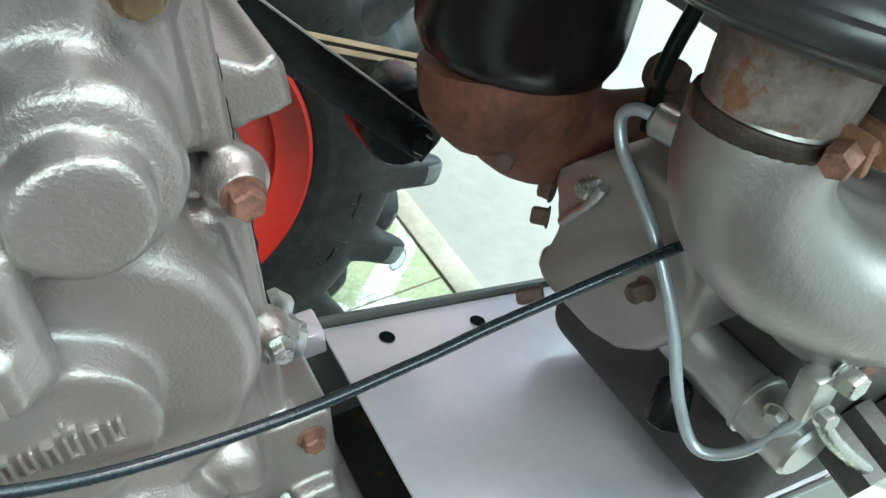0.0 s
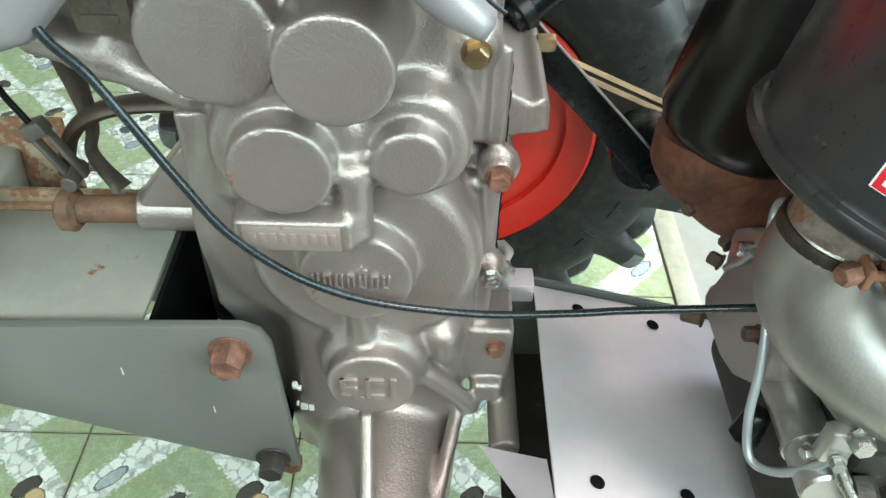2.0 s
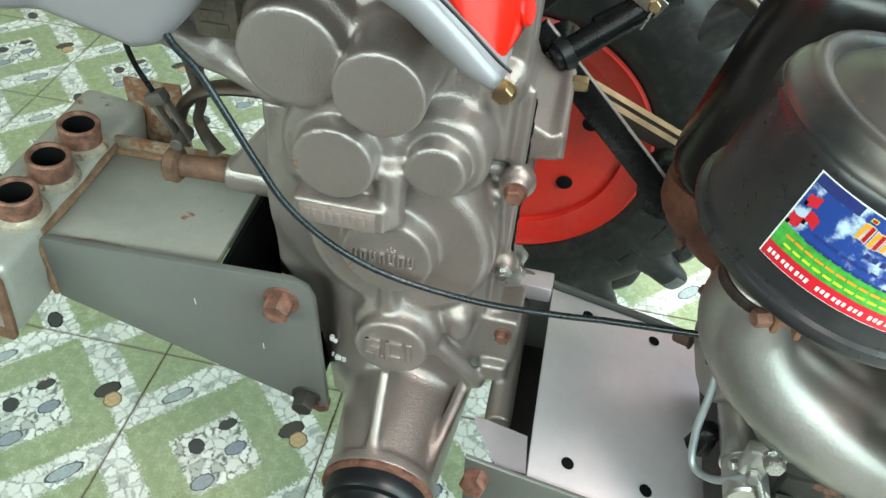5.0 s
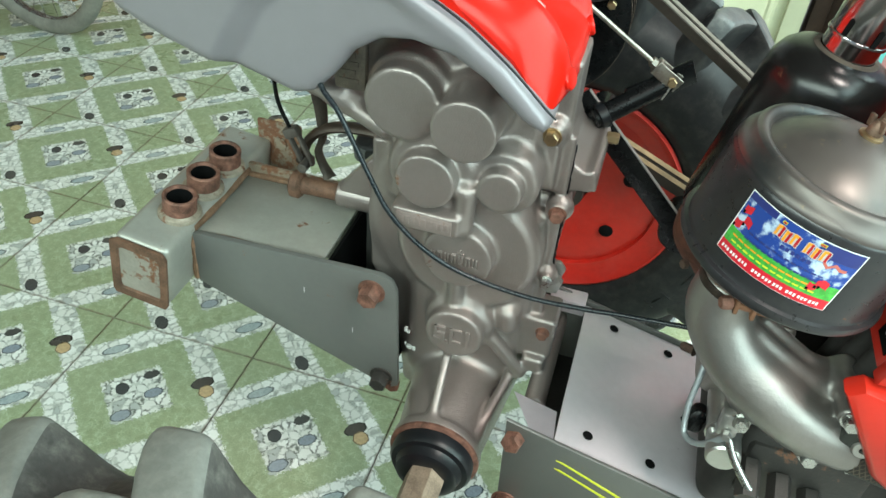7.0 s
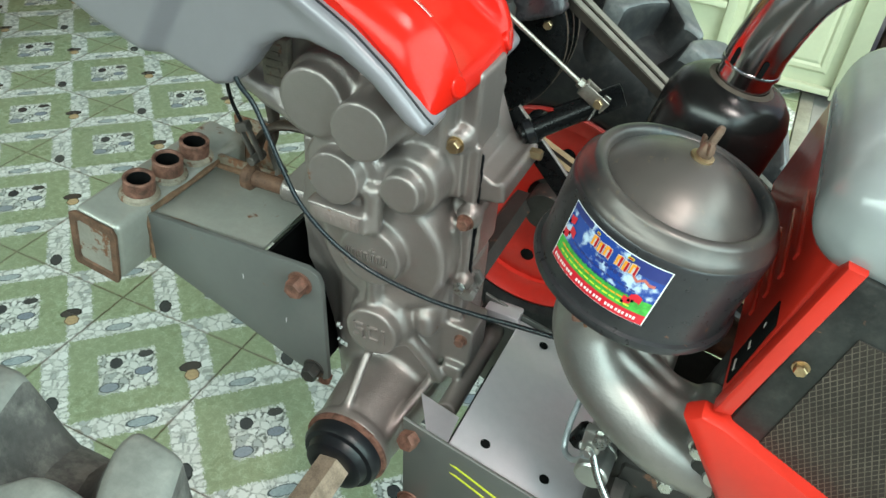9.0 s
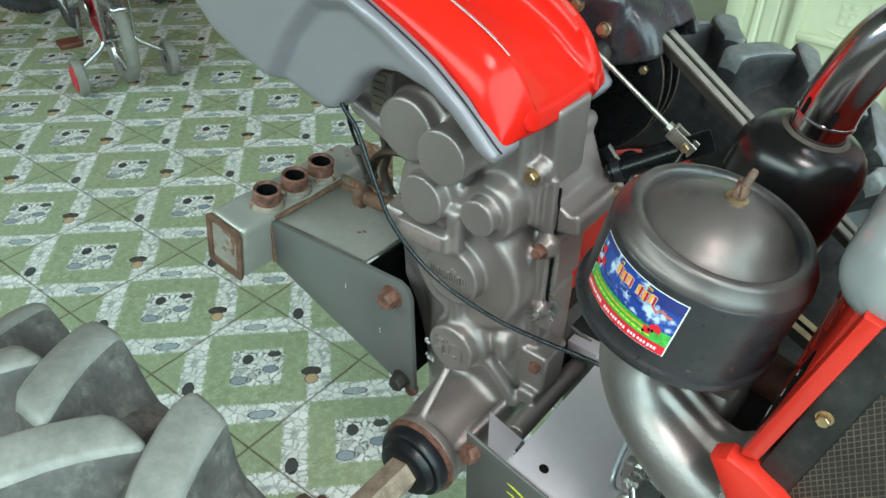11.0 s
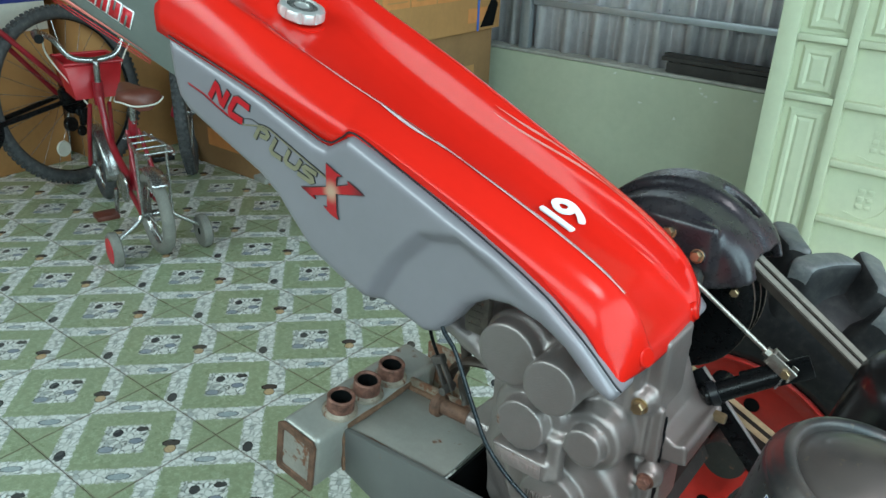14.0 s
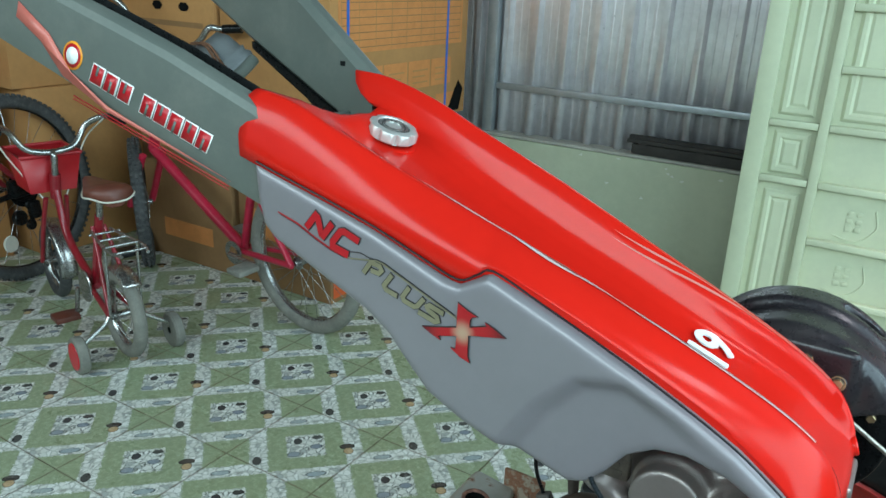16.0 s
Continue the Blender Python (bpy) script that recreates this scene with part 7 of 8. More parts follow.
def air_cleaner():
    root = new("air_cleaner")
    root.parent = TRACTOR
    bm = bmesh.new()
    prof = [(0.030, -0.113), (0.050, -0.112), (0.070, -0.1085), (0.080, -0.104), (0.082, -0.1015), (0.082, -0.098), (0.080, -0.095), (0.079, -0.090), (0.079, -0.027), (0.0783, -0.0235), (0.0765, -0.0205), (0.0735, -0.0185)]
    CL = eng(-0.010, -0.008, 0)
    lathe(bm, CL, EUP, prof, 72)
    body = part("canister", bm, CANISTER, root, "blue-black round air cleaner canister", 40)
    bm = bmesh.new()
    lathe(bm, CL, EUP, [(0.0775, -0.0225), (0.0772, -0.0195), (0.0745, -0.0160), (0.0715, -0.0125), (0.0704, -0.0090), (0.0690, -0.0068), (0.0660, -0.0060), (0.0622, -0.0066), (0.0600, -0.0088), (0.0588, -0.0112), (0.0572, -0.0108), (0.0500, -0.0040), (0.0400, 0.0035), (0.0270, 0.0100), (0.0130, 0.0140), (0, 0.0150)], 72)
    part("lid", bm, LACQUER, root, "heat-worn domed lid with a raised ring", 50)
    bm = bmesh.new()
    lathe(bm, CL, EUP, [(0.0795, -0.0935), (0.083, -0.0945), (0.0842, -0.098), (0.083, -0.1015), (0.0795, -0.1035)], 72)
    part("rolled_rim", bm, CANISTER, body)
    bm = bmesh.new()
    lathe(bm, CL + EUP * 0.0145, EUP, [(0, 0), (0.0085, 0), (0.0085, 0.0018), (0.005, 0.0026), (0, 0.0026)], 24)
    part("washer", bm, BRASS, body)
    bm = bmesh.new()
    o = CL + EUP * 0.017
    tip = o + EUP * 0.030 + Vector((0.002, 0.0, 0.0))
    lathe(bm, o, tip - o, [(0, 0), (0.0028, 0), (0.0028, 0.0225), (0.0022, 0.0245), (0, 0.0245)], 14)
    for k in range(8):
        lathe(bm, o, tip - o, [(0.0028, 0.009 + 0.0016 * k), (0.0032, 0.0098 + 0.0016 * k), (0.0028, 0.0106 + 0.0016 * k)], 14)
    part("stud", bm, STUD_RUST, body, "rusty threaded stud")
    bm = bmesh.new()
    lathe(bm, o, tip - o, [(0, 0), (0.0055, 0), (0.0056, 0.005), (0.0042, 0.009), (0.0038, 0.010), (0, 0.010)], 16)
    for s in (-1, 1):
        box(bm, (-0.0014, 0.003 if s > 0 else -0.0085, 0.003), (0.0014, 0.0085 if s > 0 else -0.003, 0.0125), 0.0012, Matrix.Translation(o) @ Matrix.Rotation(radians(30), 4, "Z"))
    part("wing_nut", bm, STUD_RUST, body, "rusty wing nut")

    # printed sticker: arcs laid on the canister
    def arc(name, a0, a1, z0, z1, r, material, label="", wave=0.0):
        bm = bmesh.new()
        rows = []
        for z in np.linspace(z0, z1, 3):
            rows.append([eng(-0.010 + r * math.cos(math.radians(ANG(a))), -0.008 + r * math.sin(math.radians(ANG(a))), z + wave * math.sin(a * 0.9)) for a in np.linspace(a0, a1, max(4, int(abs(a1 - a0) / 2)))])
        grid(bm, rows)
        ob = part(name, bm, material, sticker, label)
        return ob

    def ANG(a):
        return 219.6 + (a - 219.0) * 63.7 / 57.0

    sticker = new("sticker")
    sticker.parent = root
    sticker["label"] = "colourful shop sticker with plain bars"
    A0, A1 = 219.0, 276.0
    R = 0.0793
    arc("paper", A0, A1, -0.0812, -0.0282, R, WHITE)
    arc("sky_print", A0 + 0.6, A1 - 0.6, -0.0600, -0.0288, R + 0.0002, SKY_FILM)
    arc("grass_print", A0 + 0.6, A1 - 0.6, -0.0722, -0.0598, R + 0.0002, GREEN_FILM)
    arc("red_strip", A0 + 0.6, A1 - 0.6, -0.0807, -0.0720, R + 0.0003, RED_FILM)
    arc("navy_corner", A0 + 0.6, A0 + 16, -0.0345, -0.0289, R + 0.0003, NAVY)
    arc("navy_corner", A1 - 20, A1 - 0.6, -0.0400, -0.0289, R + 0.0003, NAVY)
    for a0, a1 in ((237.5, 240.6), (241.6, 244.2), (245.0, 248.2), (251.5, 254.2), (255.2, 257.6), (258.6, 261.8)):
        arc("title_edge", a0 - 0.35, a1 + 0.35, -0.0440, -0.0346, R + 0.0005, STRIPE, "", 0.0006)
        arc("title_block", a0, a0 + 1.1, -0.0435, -0.0351, R + 0.0007, ORANGE, "", 0.0006)
        arc("title_block", a1 - 1.1, a1, -0.0435, -0.0351, R + 0.0007, LETTER_RED, "", 0.0006)
        arc("title_block", a0 + 1.1, a1 - 1.1, -0.0372, -0.0351, R + 0.0007, ORANGE, "", 0.0006)
    for a0, a1 in ((255.4, 258.4), (238.0, 240.0)):
        arc("title_edge", a0, a1, -0.0330, -0.0308, R + 0.0005, YELLOW)
        arc("title_block", a0 + 0.3, a1 - 0.3, -0.0326, -0.0312, R + 0.0007, LETTER_RED)
    for k in range(6):
        arc("name_bar", 243.0 + 2.5 * k, 244.6 + 2.5 * k, -0.0498, -0.0466, R + 0.0005, NAVY)
    for k in range(12):
        arc("text_bar", 229 + 3.1 * k, 231.2 + 3.1 * k, -0.05545, -0.05405, R + 0.0005, NAVY)
        arc("text_bar", 228 + 3.2 * k, 230.6 + 3.2 * k, -0.06045, -0.05905, R + 0.0005, NAVY)
        arc("text_bar", 223 + 3.6 * k, 226.0 + 3.6 * k, -0.06505, -0.06365, R + 0.0005, ORANGE)
        arc("text_bar", 224 + 3.6 * k, 226.8 + 3.6 * k, -0.06940, -0.06800, R + 0.0005, YELLOW)
    for start in (221.5, 239.5, 256.5):
        for k in range(9):
            a = start + 1.62 * k + (0.5 if k > 2 else 0.0) + (0.5 if k > 5 else 0.0)
            arc("number_bar", a, a + 1.02, -0.0780 + 0.0004 * (k % 2), -0.0752, R + 0.0006, WHITE)
    for a, z in ((223, -0.042), (226, -0.050), (222, -0.055), (268, -0.060), (264, -0.064), (266.5, -0.0605)):
        arc("machine_shape", a - 2, a + 2, z - 0.003, z + 0.003, R + 0.0006, RED_FILM, "", 0.001)
        arc("machine_shape", a - 2.2, a - 1, z - 0.0045, z - 0.002, R + 0.0007, DARK)
    arc("machine_shape", 261, 272, -0.0455, -0.043, R + 0.0006, STRIPE_RED, "", 0.002)
    # outlet neck, hose clamp
    bm = bmesh.new()
    nk = eng(-0.0255, -0.005, 0)
    lathe(bm, nk, EUP, [(0.0265, -0.108), (0.0262, -0.130), (0.0255, -0.140), (0.0250, -0.154)], 40)
    part("neck", bm, surface("blistered_neck", (0.17, 0.135, 0.115), 0.6, 0.3, 0.75, 28, 0.6, 120, 0.002, rust=0.45, rscale=45, dust=0.1), root, "blistered dirty neck")
    bm = bmesh.new()
    lathe(bm, nk, EUP, [(0.0255, -0.150), (0.0276, -0.1498), (0.0280, -0.1485), (0.0280, -0.1435), (0.0276, -0.1422), (0.0255, -0.142)], 40)
    part("hose_clamp", bm, surface("rust_dark_clamp", (0.05, 0.035, 0.028), 0.5, 0.6, 0.6, 60, 0.4, rust=0.3, rscale=60), root, "rusty dark hose clamp")
    bolt(root, nk + EUP * -0.142 + Vector((-0.002, -0.031, 0.0)), (-0.9, -0.3, 0), 0.010, RUST_PINK, False, "clamp_bolt", "", 0.9)
    bm = bmesh.new()
    cyl(bm, nk + EUP * -0.142 + Vector((-0.004, -0.032, 0)), nk + EUP * -0.142 + Vector((0.034, -0.027, -0.007)), 0.0028, seg=12)
    box(bm, (-0.004, -0.005, -0.007), (0.0, 0.012, 0.007), 0.0015, Matrix.Translation(nk + EUP * -0.142 + Vector((0.004, -0.032, 0))))
    box(bm, (-0.004, -0.005, -0.007), (0.0, 0.012, 0.007), 0.0015, Matrix.Translation(nk + EUP * -0.142 + Vector((0.018, -0.031, -0.003))))
    part("clamp_screw", bm, RUSTY, root, "long rusty clamp screw")


air_cleaner()


def intake_elbow():
    pts = [Vector((0.2645, -0.1205, 0.705)), Vector((0.2625, -0.122, 0.690)), Vector((0.269, -0.127, 0.670)), Vector((0.290, -0.137, 0.645)), Vector((0.325, -0.149, 0.624)), Vector((0.360, -0.152, 0.606)), Vector((0.395, -0.148, 0.595))]
    path = smooth_path(pts, 6)

    def f(x, y, z):
        d = None
        for i, (p, q) in enumerate(zip(path, path[1:])):
            k = i / len(path)
            c = s_rod(x, y, z, p, q, 0.0280 - 0.001 * k)
            d = c if d is None else np.minimum(d, c)
        d = s_join(d, s_rod(x, y, z, (0.296, -0.116, 0.652), (0.388, -0.120, 0.600), 0.022), 0.014)
        d = s_join(d, s_rod(x, y, z, (0.300, -0.130, 0.673), (0.382, -0.132, 0.622), 0.0055), 0.006)
        d = s_join(d, s_rod(x, y, z, (0.306, -0.112, 0.674), (0.388, -0.114, 0.622), 0.0055), 0.006)
        for c in ((0.383, -0.165, 0.640), (0.370, -0.162, 0.582), (0.408, -0.148, 0.573), (0.402, -0.150, 0.612)):
            d = s_join(d, s_cyl(x, y, z, c[0], c[2], 0.0105, c[1] - 0.004, -0.10, 0.002), 0.006)
        d = s_join(d, s_box(x, y, z, (0.345, -0.135, 0.565), (0.42, -0.10, 0.645), 0.012), 0.010)
        d = s_join(d, s_rod(x, y, z, (0.300, -0.140, 0.612), (0.312, -0.150, 0.600), 0.011), 0.008)
        return d

    v, q = nets(f, (0.225, -0.20, 0.545), (0.44, -0.08, 0.737), 0.0028)
    root = from_arrays("intake_elbow", v, q, surface("satin_silver_paint", (0.265, 0.243, 0.228), 0.41, 0.75, 0.10, 12, 0.30, 380, 0.0008), TRACTOR, "smooth silver intake elbow casting")
    for p in ((0.383, -0.169, 0.640), (0.370, -0.166, 0.582), (0.408, -0.152, 0.573), (0.308, -0.162, 0.598)):
        bolt(root, p, (0, -1, 0.1), 0.012, STEEL, True, "flange_bolt", "bright flange bolt", 0.7)
    bm = bmesh.new()
    lathe(bm, (0.402, -0.154, 0.612), (0, -1, 0.1), [(0, 0), (0.0095, 0), (0.0095, 0.018), (0.008, 0.02), (0.0035, 0.02), (0.003, 0.016), (0, 0.016)], 20)
    part("screw_boss", bm, ALLOY, root)


intake_elbow()


def exhaust():
    root = new("exhaust")
    root.parent = TRACTOR
    o = eng(-0.001, 0.172, 0.0)
    bm = bmesh.new()
    prof = [(0.026, -0.212), (0.042, -0.210), (0.052, -0.203), (0.0565, -0.193), (0.0575, -0.185), (0.0575, -0.036), (0.0565, -0.024), (0.052, -0.013), (0.044, -0.005), (0.034, -0.001), (0.026, 0.001), (0.0, 0.001)]
    lathe(bm, o, EUP, prof, 56)
    mf = part("muffler", bm, BLACK_MUFFLER, root, "black cylindrical muffler", 45)
    bm = bmesh.new()
    lathe(bm, o, EUP, [(0.024, -0.002), (0.0305, -0.002), (0.0308, -0.0005), (0.0275, 0.0015), (0.025, 0.002)], 48)
    part("weld_ring", bm, surface("ash_rust", (0.065, 0.05, 0.038), 0.8, 0.2, 0.4, 80, 0.8, 160, 0.002), mf, "crusted weld ring")
    bm = bmesh.new()
    lathe(bm, o, EUP, [(0.0225, 0.002), (0.0242, 0.002), (0.0242, 0.018), (0.0225, 0.018)], 40, closed=True)
    part("collar", bm, CHROME, root, "chrome spigot of the muffler")
    bm = bmesh.new()
    lathe(bm, o, EUP, [(0.0245, 0.0155), (0.0262, 0.0152), (0.0264, 0.0165), (0.0258, 0.0185), (0.0248, 0.0190)], 40, closed=True)
    part("pipe_lip", bm, CHROME, root, "bright lip of the tail pipe")
    bm = bmesh.new()
    tube(bm, [o + EUP * 0.017, o + EUP * 0.040, o + EUP * 0.085 + Vector((0.008, 0.001, 0)), o + EUP * 0.112 + Vector((0.026, 0.004, 0)), o + EUP * 0.126 + Vector((0.056, 0.010, 0.0)), o + EUP * 0.128 + Vector((0.095, 0.018, -0.004)), o + EUP * 0.122 + Vector((0.14, 0.025, -0.01))], 0.0252, 32, 8)
    part("tail_pipe", bm, CHROME, root, "bent chrome tail pipe")
    for k in range(4):
        t = math.radians(200 + 60 * k)
        bm = bmesh.new()
        d, a, b = basis(EUP)
        rows = []
        for h, half_w in ((0.0185, 0.08), (0.0195, 0.10), (0.032, 0.10), (0.034, 0.05)):
            rows.append([o + EUP * h + (a * math.cos(t + w) + b * math.sin(t + w)) * 0.0257 for w in np.linspace(-half_w, half_w, 4)])
        grid(bm, rows)
        part("slot", bm, DARK, root, "dark slot in the pipe end")
    bm = bmesh.new()
    tube(bm, [(0.281, 0.052, 0.655), (0.283, 0.049, 0.625), (0.300, 0.046, 0.602), (0.345, 0.044, 0.589), (0.43, 0.044, 0.576)], [0.045, 0.043, 0.034, 0.024, 0.022], 28, 8)
    part("manifold_bend", bm, RUST_PIPE, root, "rust-brown exhaust bend")
    bm = bmesh.new()
    tube(bm, [(0.276, 0.058, 0.648), (0.275, 0.055, 0.632), (0.279, 0.050, 0.612)], [0.050, 0.050, 0.040], 24, 6)
    part("flange_cup", bm, RUST_PIPE, root)
    bolt(root, eng(-0.030, 0.118, -0.235), (-0.8, -0.6, 0), 0.009, HUB_RUST, False, "flange_bolt")


exhaust()


def rails():
    """The engine rails: folded side sheets and the sloping silver top plate."""
    root = new("engine_frame")
    root.parent = TRACTOR
    a = math.atan2(-0.016, 0.068)
    m = Matrix.Translation((0.158, YC, 0.4645)) @ Matrix.Rotation(-a, 4, "Y")
    bm = bmesh.new()
    box(bm, (0.0, -0.150, -0.003), (0.30, 0.068, 0.0), 0.0012, m)
    plate = part("top_plate", bm, PLATE, root, "satin silver top plate with small holes")
    for u, w in ((0.040, 0.048), (0.112, 0.046), (0.034, -0.125), (0.106, -0.125), (0.178, -0.125)):
        bm = bmesh.new()
        lathe(bm, m @ Vector((u, w, 0)), m.to_3x3() @ Vector((0, 0, 1)), [(0, 0.0003), (0.0048, 0.0003), (0.0058, 0.0007), (0.0048, 0.0009), (0, 0.0006)], 18)
        part("plate_hole", bm, DARK, plate, "small dark hole")
    for y, nm in ((-0.141, "near"), (0.086, "far")):
        bm = bmesh.new()
        prism(bm, [(0.106, 0.484), (0.155, 0.470), (0.46, 0.396), (0.46, 0.30), (0.20, 0.30), (0.112, 0.335)], y, y + 0.004, 0.001)
        sp = part("side_sheet", bm, ARM_PAINT, root, "grey-green folded side sheet")
        if nm == "near":
            bm = bmesh.new()
            for z in (0.0, -0.014):
                prism(bm, [(0.165, 0.442 + z), (0.172, 0.4415 + z), (0.262, 0.402 + z), (0.345, 0.368 + z), (0.345, 0.3645 + z), (0.262, 0.398 + z), (0.180, 0.4355 + z)], y - 0.0008, y - 0.0001)
            part("yellow_stripe", bm, YELLOW, sp, "two thin yellow stripes")
            bolt(sp, (0.120, y, 0.345), (0, -1, 0), 0.020, RUST_PINK, True, "frame_bolt", "", 0.8)
            bolt(sp, (0.118, y - 0.001, 0.459), (-0.2, -1, 0.3), 0.020, RUST_PINK, False, "frame_bolt", "", 0.7)
    # bracket that ties the rails to the gearbox
    bm = bmesh.new()
    top = [bm.verts.new(p) for p in ((0.104, -0.092, 0.4735), (0.154, -0.098, 0.4665), (0.157, -0.134, 0.4660), (0.131, -0.134, 0.4700))]
    bm.faces.new(top)
    bmesh.ops.solidify(bm, geom=bm.faces[:], thickness=0.003)
    part("corner_gusset", bm, PLATE, root, "silver corner gusset")
    bm = bmesh.new()
    box(bm, (0.106, 0.030, 0.40), (0.111, 0.086, 0.47), 0.001)
    box(bm, (0.13, -0.137, 0.36), (0.45, 0.086, 0.364), 0.001)
    part("cross_sheet", bm, CAST_DARK, root)
    bm = bmesh.new()
    box(bm, (0.112, 0.07, 0.455), (0.157, 0.095, 0.475), 0.002, None)
    part("far_bracket", bm, PLATE, root)
    bm = bmesh.new()
    for y in (-0.12, 0.075):
        box(bm, (0.40, y - 0.02, 0.0), (0.44, y + 0.02, 0.36), 0.004)
    box(bm, (0.37, -0.16, 0.0), (0.47, 0.12, 0.02), 0.004)
    part("front_stand", bm, CAST_DARK, root, "dark front stand on the floor")


rails()


def engine_block():
    root = new("engine")
    root.parent = TRACTOR

    def f(x, y, z):
        # engine axes
        c, s = math.cos(radians(11.5)), math.sin(radians(11.5))
        dx, dz = x - 0.32, z - 0.85
        ex, ez = c * dx - s * dz, s * dx + c * dz
        ey = y + 0.115
        d = s_box(ex, ey, ez, (0.062, -0.03, -0.40), (0.36, 0.15, -0.262), 0.02)
        d = s_join(d, s_box(ex, ey, ez, (0.108, -0.02, -0.28), (0.16, 0.075, -0.15), 0.012), 0.01)
        for k in range(3):
            d = s_join(d, s_box(ex, ey, ez, (0.103, -0.01 + 0.030 * k, -0.265), (0.16, 0.004 + 0.030 * k, -0.145), 0.003), 0.004)
        return d

    v, q = nets(f, (0.29, -0.15, 0.36), (0.70, 0.17, 0.74), 0.0045)
    from_arrays("crankcase", v, q, surface("dark_casting", (0.03, 0.027, 0.025), 0.7, 0.2, 0.4, 30, 0.4, rust=0.15), root, "dark grey engine block")
    # injection pump side cover
    bm = bmesh.new()
    outline = [(-0.018, 0.590), (-0.010, 0.601), (0.006, 0.617), (0.022, 0.632), (0.040, 0.640), (0.075, 0.640), (0.098, 0.605), (0.098, 0.568), (0.078, 0.537), (0.058, 0.519), (0.034, 0.510), (-0.004, 0.509), (-0.018, 0.512), (-0.0245, 0.520), (-0.0225, 0.532), (-0.010, 0.546), (0.001, 0.556), (0.003, 0.566), (-0.008, 0.577)]
    prism(bm, outline, -0.012, 0.050, 0.007, 4, m=Matrix.Translation((0.296, 0, 0)) @ Matrix.Rotation(radians(-90), 4, "Z"))
    cover = part("pump_cover", bm, surface("taupe_casting", (0.29, 0.255, 0.235), 0.40, 0.6, 0.08, 20, 0.2, 400, 0.0006), root, "silver pump side cover with a waisted edge")
    for p, d, h_, mt in (((0.286, 0.018, 0.560), (-0.7, 0.7, 0), 1.0, HUB_RUST), ((0.290, 0.022, 0.575), (-0.5, 0.8, 0), 0.8, HUB_RUST), ((0.286, 0.014, 0.500), (-0.8, 0.5, -0.25), 1.7, HUB_RUST), ((0.284, -0.070, 0.579), (-1, 0, 0), 1.0, HUB_RUST), ((0.284, -0.020, 0.609), (-1, 0, 0.1), 1.0, STEEL)):
        bolt(cover, p, d, 0.0095, mt, True, "cover_bolt", "", h_)
    rod(cover, "lever", [(0.281, -0.030, 0.616), (0.2795, -0.022, 0.600), (0.2805, -0.010, 0.585), (0.282, 0.000, 0.572)], 0.0030, ALLOY, "curved stop lever", 10, 6)
    bm = bmesh.new()
    cyl(bm, (0.308, -0.06, 0.545), (0.308, -0.165, 0.545), 0.016, seg=24, round_=0.002)
    cyl(bm, (0.308, -0.132, 0.545), (0.308, -0.135, 0.545), 0.0175, seg=24)
    cyl(bm, (0.310, -0.05, 0.60), (0.310, -0.12, 0.61), 0.012, seg=20, round_=0.002)
    part("pump_body", bm, ALLOY, cover)
    bm = bmesh.new()
    cyl(bm, (0.290, -0.100, 0.535), (0.284, -0.104, 0.510), 0.009, 0.0115, 8, 0.002)
    part("knob", bm, BLACK, cover, "black knob")
    bm = bmesh.new()
    cyl(bm, (0.335, 0.012, 0.648), (0.352, 0.002, 0.642), 0.011, 0.010, 18, 0.004)
    cyl(bm, (0.348, 0.004, 0.652), (0.348, 0.004, 0.625), 0.008, seg=14, round_=0.003)
    part("pipe_joint", bm, HUB_RUST, root, "rusty round pipe joint")
    bm = bmesh.new()
    tube(bm, [(0.336, 0.004, 0.615), (0.337, 0.003, 0.650), (0.342, -0.006, 0.690), (0.348, -0.02, 0.73)], 0.0048, 12, 6)
    part("black_hose", bm, BLACK_RUBBER, root)
    # bent fuel pipe
    bm = bmesh.new()
    tube(bm, [(0.290, -0.052, 0.664), (0.285, -0.039, 0.665), (0.284, -0.030, 0.657), (0.282, -0.036, 0.644), (0.280, -0.052, 0.633), (0.278, -0.070, 0.620), (0.277, -0.086, 0.602), (0.276, -0.100, 0.580), (0.273, -0.116, 0.550), (0.276, -0.132, 0.528), (0.288, -0.146, 0.535), (0.300, -0.156, 0.560), (0.306, -0.160, 0.580)], 0.0031, 12, 8)
    part("fuel_pipe", bm, GALV, root, "bent dull metal fuel pipe")
    bm = bmesh.new()
    cyl(bm, (0.296, -0.068, 0.662), (0.289, -0.046, 0.664), 0.009, seg=16, round_=0.002)
    part("pipe_union", bm, ALLOY, root)
    bm = bmesh.new()
    box(bm, (0.292, -0.164, 0.574), (0.310, -0.152, 0.602), 0.003)
    part("pipe_clip", bm, ALLOY, root)
    for p, d in (((0.301, -0.166, 0.580), (-0.2, -1, 0.2)), ((0.296, -0.150, 0.566), (-1, -0.4, 0))):
        bolt(root, p, d, 0.0075, ALLOY, True, "clip_screw", "", 0.7)
    bm = bmesh.new()
    tube(bm, [(0.304, -0.162, 0.574), (0.318, -0.172, 0.552), (0.350, -0.186, 0.520), (0.39, -0.195, 0.50), (0.43, -0.195, 0.50)], 0.0038, 10, 8)
    part("return_pipe", bm, STEEL, root)
    for k in range(3):
        bm = bmesh.new()
        cyl(bm, (0.335 + 0.03 * k, -0.15, 0.535 - 0.01 * k), (0.335 + 0.03 * k, -0.185, 0.525 - 0.01 * k), 0.011, seg=6)
        part("union_nut", bm, CAST_DARK, root)
    bm = bmesh.new()
    box(bm, (0.33, -0.15, 0.48), (0.44, -0.11, 0.56), 0.01)
    part("injector_block", bm, CAST_DARK, root)
